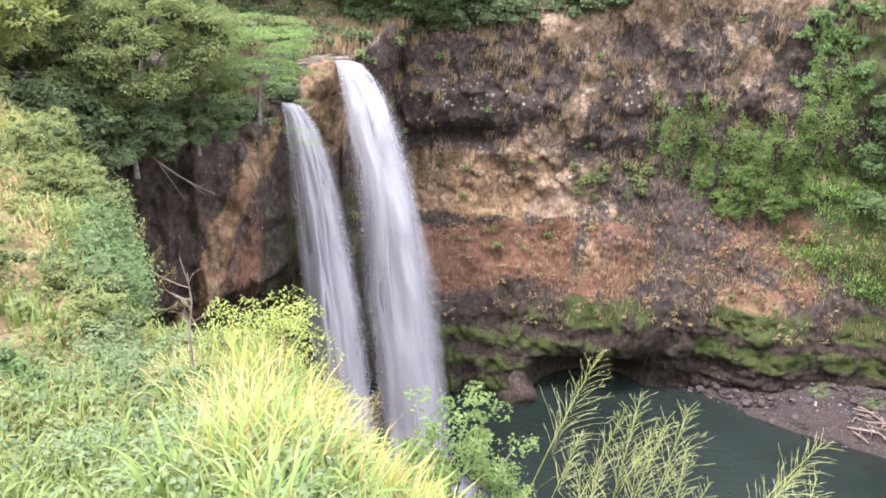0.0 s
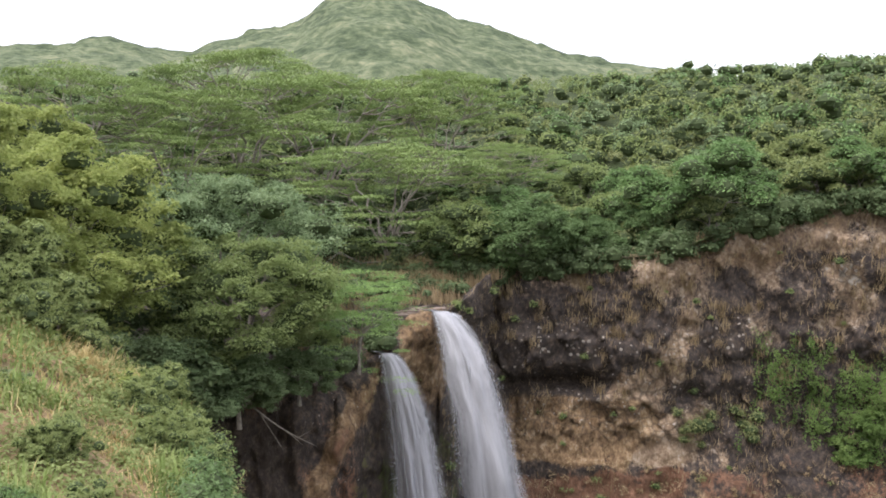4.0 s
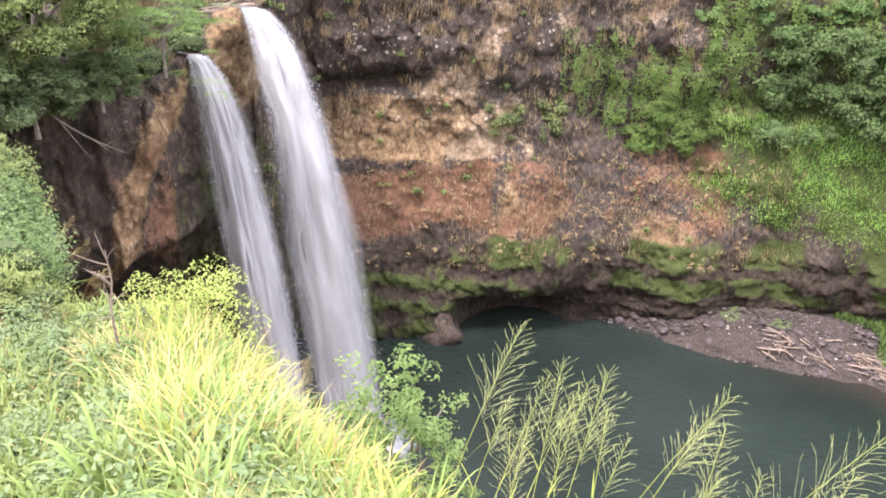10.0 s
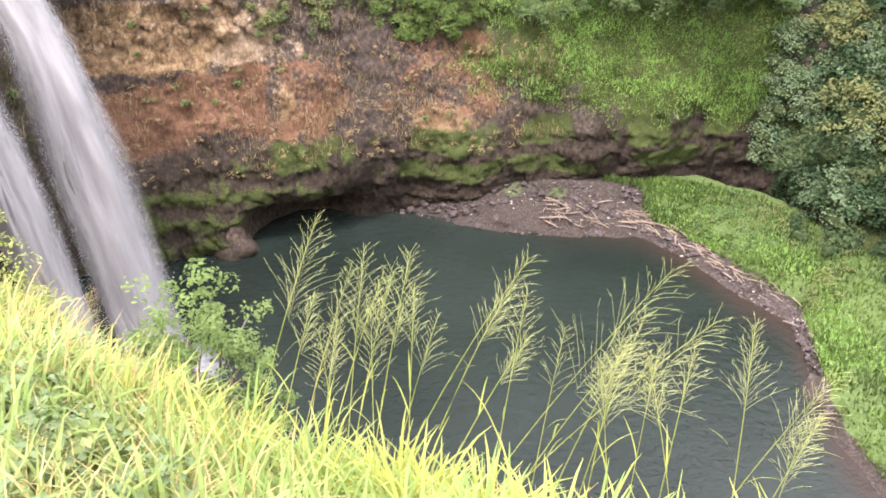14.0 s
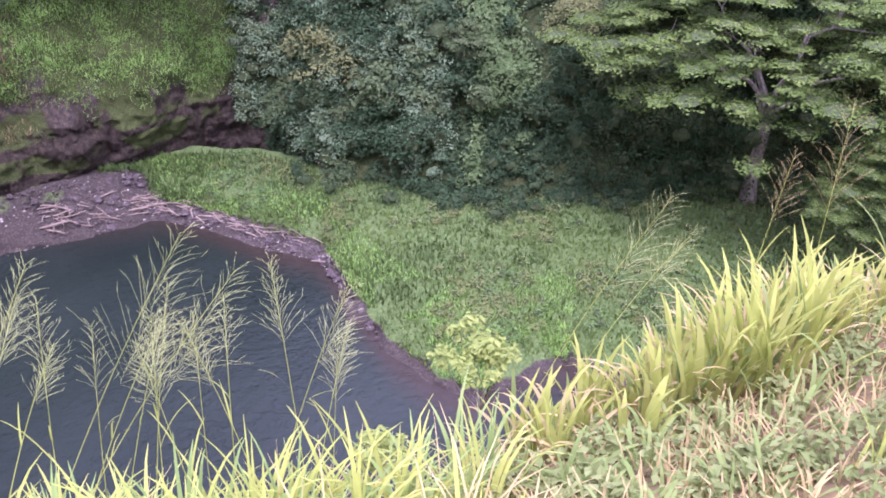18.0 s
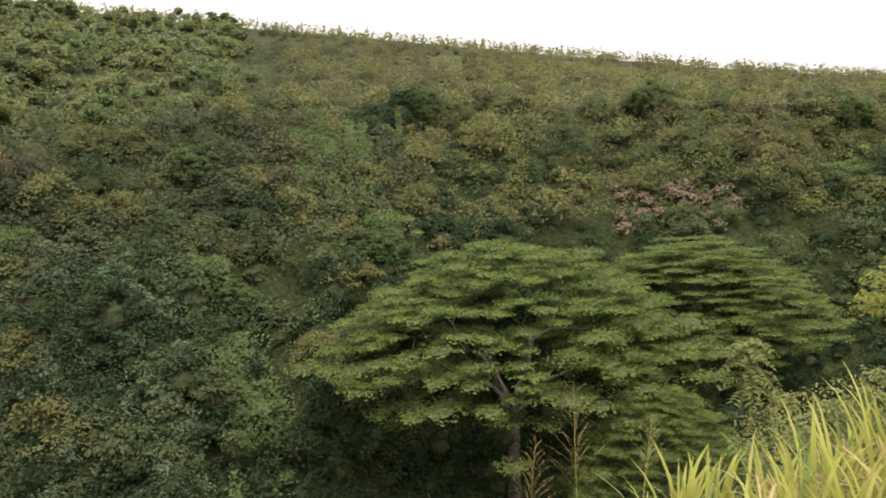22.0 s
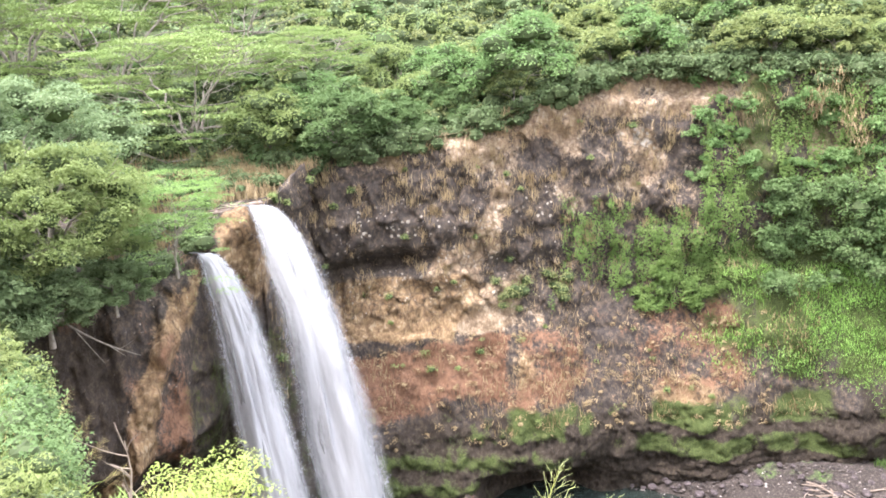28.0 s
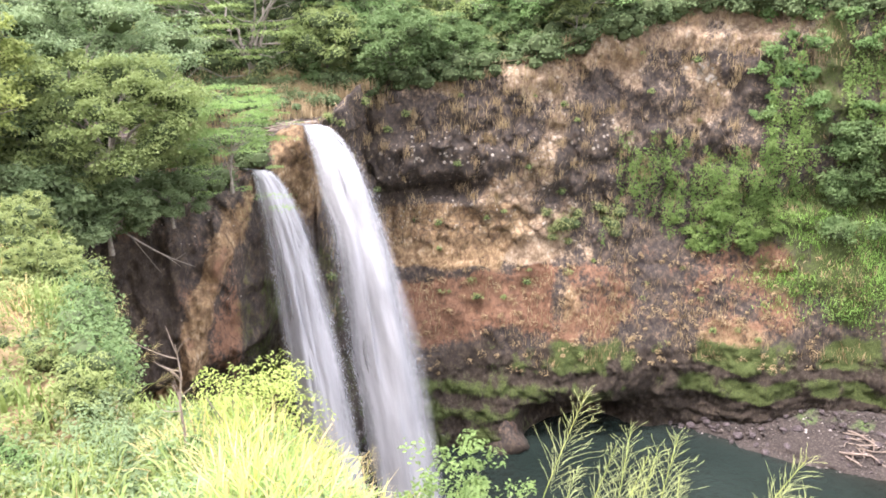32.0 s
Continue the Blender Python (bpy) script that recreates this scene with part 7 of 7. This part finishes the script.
w = make_weed(g)
w.matrix_basis = at(95.4, 8.4, 40.05, 0, 0.9)
tagged(w, "tall pale green weed with drooping leaves", "weed", "tall weeds")
for az, r, z, s in ((100.5, 8.4, 39.75, 0.7), (102.4, 8.0, 39.9, 0.7), (104.5, 8.3, 40.0, 0.8), (109, 8.0, 40.2, 0.7)):
    copy_thing(w, at(az, r, z, az, s))
own = np.random.default_rng(79)
az, k = own.uniform(92, 117, 120), own.uniform(0.5, 0.95, 120)
r = np.interp(az, HILL_AZ, HILL_R) * k
leaf_mass("stuff_feathery_weeds", "pale grey-green feathery weeds on the crest", "weeds", polar(az, r, hill_z(az, r) + own.uniform(0.05, 0.22, 120)), own.uniform(0.1, 0.22, 120), 60, 0.04, LEAF_BANK, seed=47, core=0)
az = own.uniform(95, 106, 44)
r = own.uniform(7.6, 9.0, 44)
leaf_mass("stuff_crest_foliage", "pale grey-green feathery foliage behind the crest", "weeds", polar(az, r, np.interp(az, [95, 106], [39.9, 40.5]) + own.uniform(-0.5, 0.25, 44)), own.uniform(0.14, 0.3, 44), 90, 0.045, LEAF_BANK, seed=48, core=0)


# ---- seeding grass stalks ----
def stalk(base_az, base_el, tip_az, tip_el, r, mat, g, label, full=1.0):
    """A tall stem with an open, hair-fine seed head."""
    a = polar(np.array(base_az), np.array(r), np.array(CAM_Z + r * math.tan(radians(base_el))))
    b = polar(np.array(tip_az), np.array(r * 1.04), np.array(CAM_Z + r * 1.04 * math.tan(radians(tip_el))))
    a = a + (a - b) * 0.55
    thing = new("seeding_grass_stalk")
    s = np.linspace(0, 1, 14)[:, None]
    sag = np.array([0, 0, 0.05]) * np.linalg.norm(b - a)
    path = a + (b - a) * s + np.sin(s * np.pi) * sag
    stem = mesh_part("stem", raw_mesh("stem", *tube(path, np.linspace(0.0030, 0.0009, 14), 5), GRASS_LIME, True), thing)
    d = unit(b - a)
    pieces = []
    head = np.linalg.norm(b - a) * 0.34
    u = unit(np.cross(d, [0.0, 0.0, 1.0]))
    w = np.cross(d, u)
    ss = np.linspace(0, 1, 4)[:, None]
    for i in range(int(54 * full)):
        k = (i + 0.5) / int(54 * full)
        o = b - d * head * (1 - k)
        th = i * 2.4 + g.normal(0, 0.35)
        side = u * math.cos(th) + w * math.sin(th)
        ln = head * (0.6 - 0.42 * k) * g.uniform(0.7, 1.15)
        dirn = unit(d * g.uniform(1.1, 1.7) + side)
        q = o + dirn * ln * ss + np.array([0, 0, -0.28]) * ln * ss ** 2
        pieces.append(tube(q, np.array([0.0005, 0.0008, 0.0007, 0.0003]), 3))
        for j in range(1):
            o2 = q[1] + (q[3] - q[1]) * g.random()
            d2 = unit(dirn + 0.35 * unit(g.normal(size=3)))
            pieces.append(tube(o2 + d2 * ln * g.uniform(0.12, 0.25) * np.linspace(0, 1, 3)[:, None], np.array([0.0006, 0.001, 0.0005]), 3))
    mesh_part("seed_head", raw_mesh("seed_head", *merge(pieces), mat), stem)
    for k in (0.4,):
        base = a + (b - a) * k + sag * math.sin(k * math.pi)
        n = np.array([1.0])
        mesh_part("leaf", raw_mesh("leaf", *blades(base[None], n * g.uniform(0, 6.28), n * head * g.uniform(0.5, 0.8), n * 0.4, n * 0.009, g, 0.8, 6), GRASS_LIME), stem)
    return tagged(thing, label, "grass stalk", "seeding grass stalks")


g = np.random.default_rng(33)
GREEN = "tall green grass stalk with an open seed head"
for row in ((6.2, -37.1, 11.5, -25.0, 3.9), (8.1, -37.1, 10.9, -30.0, 3.9), (12.9, -38.6, 14.8, -27.2, 3.7), (15.3, -39.0, 18.2, -27.5, 3.6), (13.6, -39.0, 16.8, -28.4, 3.6),
            (19.6, -38.7, 27.0, -27.8, 3.6), (25.1, -43.0, 37.4, -27.6, 3.5), (28.4, -42.2, 40.9, -30.5, 3.4), (44.3, -40.3, 43.5, -30.2, 3.4), (23.2, -39.0, 27.3, -33.0, 3.5),
            (39.2, -41.4, 36.4, -33.4, 3.3), (34.4, -42.1, 32.9, -34.2, 3.3), (10.9, -38.5, 12.5, -31.7, 3.8)):
    stalk(*row, PANICLE, g, GREEN)
for row in ((44.2, -41.9, 49.5, -32.0, 3.4), (46.9, -42.0, 49.2, -34.9, 3.4), (33.0, -42, 34.3, -32.5, 3.3), (66.9, -37.1, 73.7, -25.1, 4.2), (70.5, -35.1, 75.7, -27.0, 4.3), (88.4, -26.0, 89.1, -19.5, 5.2)):
    stalk(*row, PANICLE, g, GREEN)
for i in range(15):
    base = g.uniform(5, 50)
    tip = base + g.normal(2.2, 2.4)
    top = np.interp(base, [5, 20, 50], [-28.5, -30, -33]) + g.uniform(-3.5, 0.8)
    stalk(base, top - g.uniform(6, 10), tip, top, g.uniform(3.4, 4.0), PANICLE, g, "slender grass stalk with a thin seed head", 0.6)
for row in ((-21.6, -20.5, -19.3, -17.8, 14.5), (-21.3, -21.5, -18.6, -19.4, 14.0), (-21.9, -19.0, -20.2, -16.0, 15.5), (-20.8, -23.0, -17.6, -21.2, 13.2), (-12.5, -27.5, -11.0, -23.4, 9.6), (-15.5, -26.4, -16.8, -22.6, 10.2), (-13.6, -27.2, -14.0, -22.4, 9.7), (-14.4, -27.0, -12.9, -23.0, 9.8), (-9.0, -30.2, -7.4, -25.8, 8.6), (-6.2, -32.6, -4.4, -28.0, 7.6)):
    stalk(*row, GRASS_DRY, g, "tall dry tan grass stalk with a seed head", 0.7)
for row in ((80.2, -29.7, 81.1, -21.2, 4.8), (84.0, -30.5, 83.8, -17.6, 4.8)):
    stalk(*row, GRASS_DRY, g, "tall dry tan grass stalk with a seed head", 0.7)

# ---- driftwood and stones on the bank ----
g = np.random.default_rng(44)
logs = []
for i in range(8):
    s = np.linspace(0, 1, 8)[:, None]
    ln = 1.0
    q = np.concatenate([(s - 0.5) * ln, 0.05 * np.sin(s * 4 + i), 0.03 * np.cos(s * 5 + i)], 1)
    pieces = [tube(q, np.array([0.02, 0.028, 0.03, 0.03, 0.027, 0.024, 0.02, 0.012]) * g.uniform(0.6, 1.3), 7)]
    if i % 2:
        o = q[5]
        e = o + np.array([0.2, 0.14, 0.05])
        pieces.append(tube(o + (e - o) * np.linspace(0, 1, 4)[:, None], np.array([0.014, 0.011, 0.008, 0.004]), 5))
    logs.append(raw_mesh("driftwood_log", *merge(pieces), WOOD_DRIFT, True))
for i in range(130):
    az = g.uniform(29, 36.5) if i < 62 else g.uniform(36, 50)
    r = np.interp(az, S_AZ, S_R) + g.uniform(0.6, 3.6 if i < 62 else 2.6)
    ob = new("driftwood_log", logs[i % 8])
    ln = g.uniform(0.8, 3.2)
    pt = polar(np.array(az), np.array(r), bank_z(np.array(az), np.array(r)) + 0.08 + 0.2 * g.random())
    ob.matrix_basis = Matrix.LocRotScale(Vector(pt), Euler((0, g.normal(0, 0.06), radians(-az - 35) + g.normal(0, 0.55))), Vector((ln, ln, ln * 1.1)))
    tagged(ob, "bleached driftwood log on the gravel bank", "driftwood", "driftwood logs")
for i in range(12):
    az, r = g.uniform(-10.4, -6.6), g.uniform(73.5, 79)
    rr, zz = buttress_point(np.array(az), 1.0 + (r - np.interp(az, B_AZ, B_R) - 0.9) / (np.interp(az, W_AZ, W_EDGE) + 8 - np.interp(az, B_AZ, B_R)))
    ob = new("driftwood_log", logs[i % 8])
    ln = g.uniform(1.2, 3.6)
    ob.matrix_basis = Matrix.LocRotScale(Vector(polar(np.array(az), rr, zz + 0.15)), Euler((0, g.normal(0, 0.08), g.normal(0.1, 0.5))), Vector((ln, ln, ln * 1.2)))
    tagged(ob, "bleached driftwood log lodged above the falls", "driftwood", "driftwood logs")

stones = []
for i in range(8):
    v, f = cores(np.zeros((1, 3)) + i * 3.0, np.array([[1.0, g.uniform(0.6, 1.0), g.uniform(0.4, 0.7)]]), 90 + i)
    stones.append(raw_mesh("stone", v - i * 3.0, f, STONE, False))
for i in range(290):
    az = g.uniform(13.5, 52)
    s0 = np.interp(az, S_AZ, S_R)
    r = s0 + g.uniform(-0.6, 6.0) if az < 36 else s0 + g.uniform(-0.5, 1.6)
    k = 0.16 + 0.4 * g.random() ** 2
    ob = mesh_part("stone", stones[i % 8], floor_bank)
    ob.matrix_basis = Matrix.LocRotScale(Vector(polar(np.array(az), np.array(r), bank_z(np.array(az), np.array(r)) + 0.1 * k)), Euler(g.uniform(-0.4, 0.4, 3) + np.array([0, 0, i])), Vector((k, k, k)))

# pebbles too many to count
n = 3600
az = g.uniform(13.5, 50, n)
r = np.interp(az, S_AZ, S_R) + np.where(az < 36, g.uniform(-1.0, 7.0, n), g.uniform(-0.8, 2.6, n))
c = polar(az, r, bank_z(az, r) + 0.03)
k = 0.06 + 0.16 * g.random(n) ** 2
oct_v = np.array([(1, 0, 0), (0, 1, 0), (-1, 0, 0), (0, -1, 0), (0, 0, 0.7), (0, 0, -0.7)], float)
oct_f = np.array([(0, 1, 4), (1, 2, 4), (2, 3, 4), (3, 0, 4), (1, 0, 5), (2, 1, 5), (3, 2, 5), (0, 3, 5)])
v = c[:, None] + oct_v[None] * k[:, None, None] * g.uniform(0.7, 1.3, (n, 6, 1))
f = oct_f[None] + 6 * np.arange(n)[:, None, None]
tagged(new("stuff_pebbles", raw_mesh("pebbles", v, f.reshape(-1, 3), PEBBLE)), "grey and pale pebbles on the scree under the cliff", "pebbles", kind="stuff")

# brown boulder at the foot of the cliff, beside the broad fall
a_, b_ = np.meshgrid(np.linspace(0, 2 * np.pi, 40), np.linspace(0.02, np.pi - 0.02, 26), indexing="ij")
d = np.stack([np.cos(a_) * np.sin(b_), np.sin(a_) * np.sin(b_), np.cos(b_)], -1)
q = d * (np.array([3.3, 3.6, 2.6]) * (1 + 0.42 * fbm(d * 1.3, 95, 4)[..., None]))
q += np.array([8.0, 83.6, -0.2])
# the boulder's brown grows darker towards the waterline
zone = {"fleck": 0 * a_, "pale": 0 * a_, "ochre": 0.2 + 0 * a_, "red": 0.32 + 0 * a_, "brown_and_shaded": 0.3 + 0.35 * (1 - smooth(0, 2, q[..., 2])), "moss": 0.25 * smooth(3, 5, q[..., 2])}
tagged(new("boulder", raw_mesh("boulder", q, grid_faces(*a_.shape), ROCK, True, {k: x.ravel() for k, x in zone.items()})), "large brown boulder standing in the pool", "boulder")

# broad-leaved plant on the rim
b = make_shrub("bush", g, 1.5, 2.4, 16, LEAF_DEEP, 34, 0.5, 5, 0, 0.75, 0.4)
b.matrix_basis = at(-23.0, 54.5, 32.6)
tagged(b, "dark broad-leaved plant on the cliff rim", "bush")

# dead branch hanging from the rim
s = np.linspace(0, 1, 10)[:, None]
p0, p1 = polar(np.array(-21.3), np.array(57.0), np.array(32.6)), polar(np.array(-15.5), np.array(60.5), np.array(27.2))
q = p0 + (p1 - p0) * s + np.sin(s * np.pi) * np.array([0, 0, -0.5])
br = tagged(new("dead_branch"), "bare grey dead branch hanging from the rim", "branch")
br_stem = mesh_part("stem", raw_mesh("stem", *tube(q, np.linspace(0.09, 0.03, 10), 6), BARK, True), br)
for o, e in ((3, (1.6, 0.2, -2.6)), (6, (1.0, 0.1, -0.9)), (7, (0.9, 0.0, 0.5))):
    mesh_part("twig", raw_mesh("twig", *tube(q[o] + np.array(e) * s, np.linspace(0.04, 0.012, 10), 5), BARK, True), br_stem)
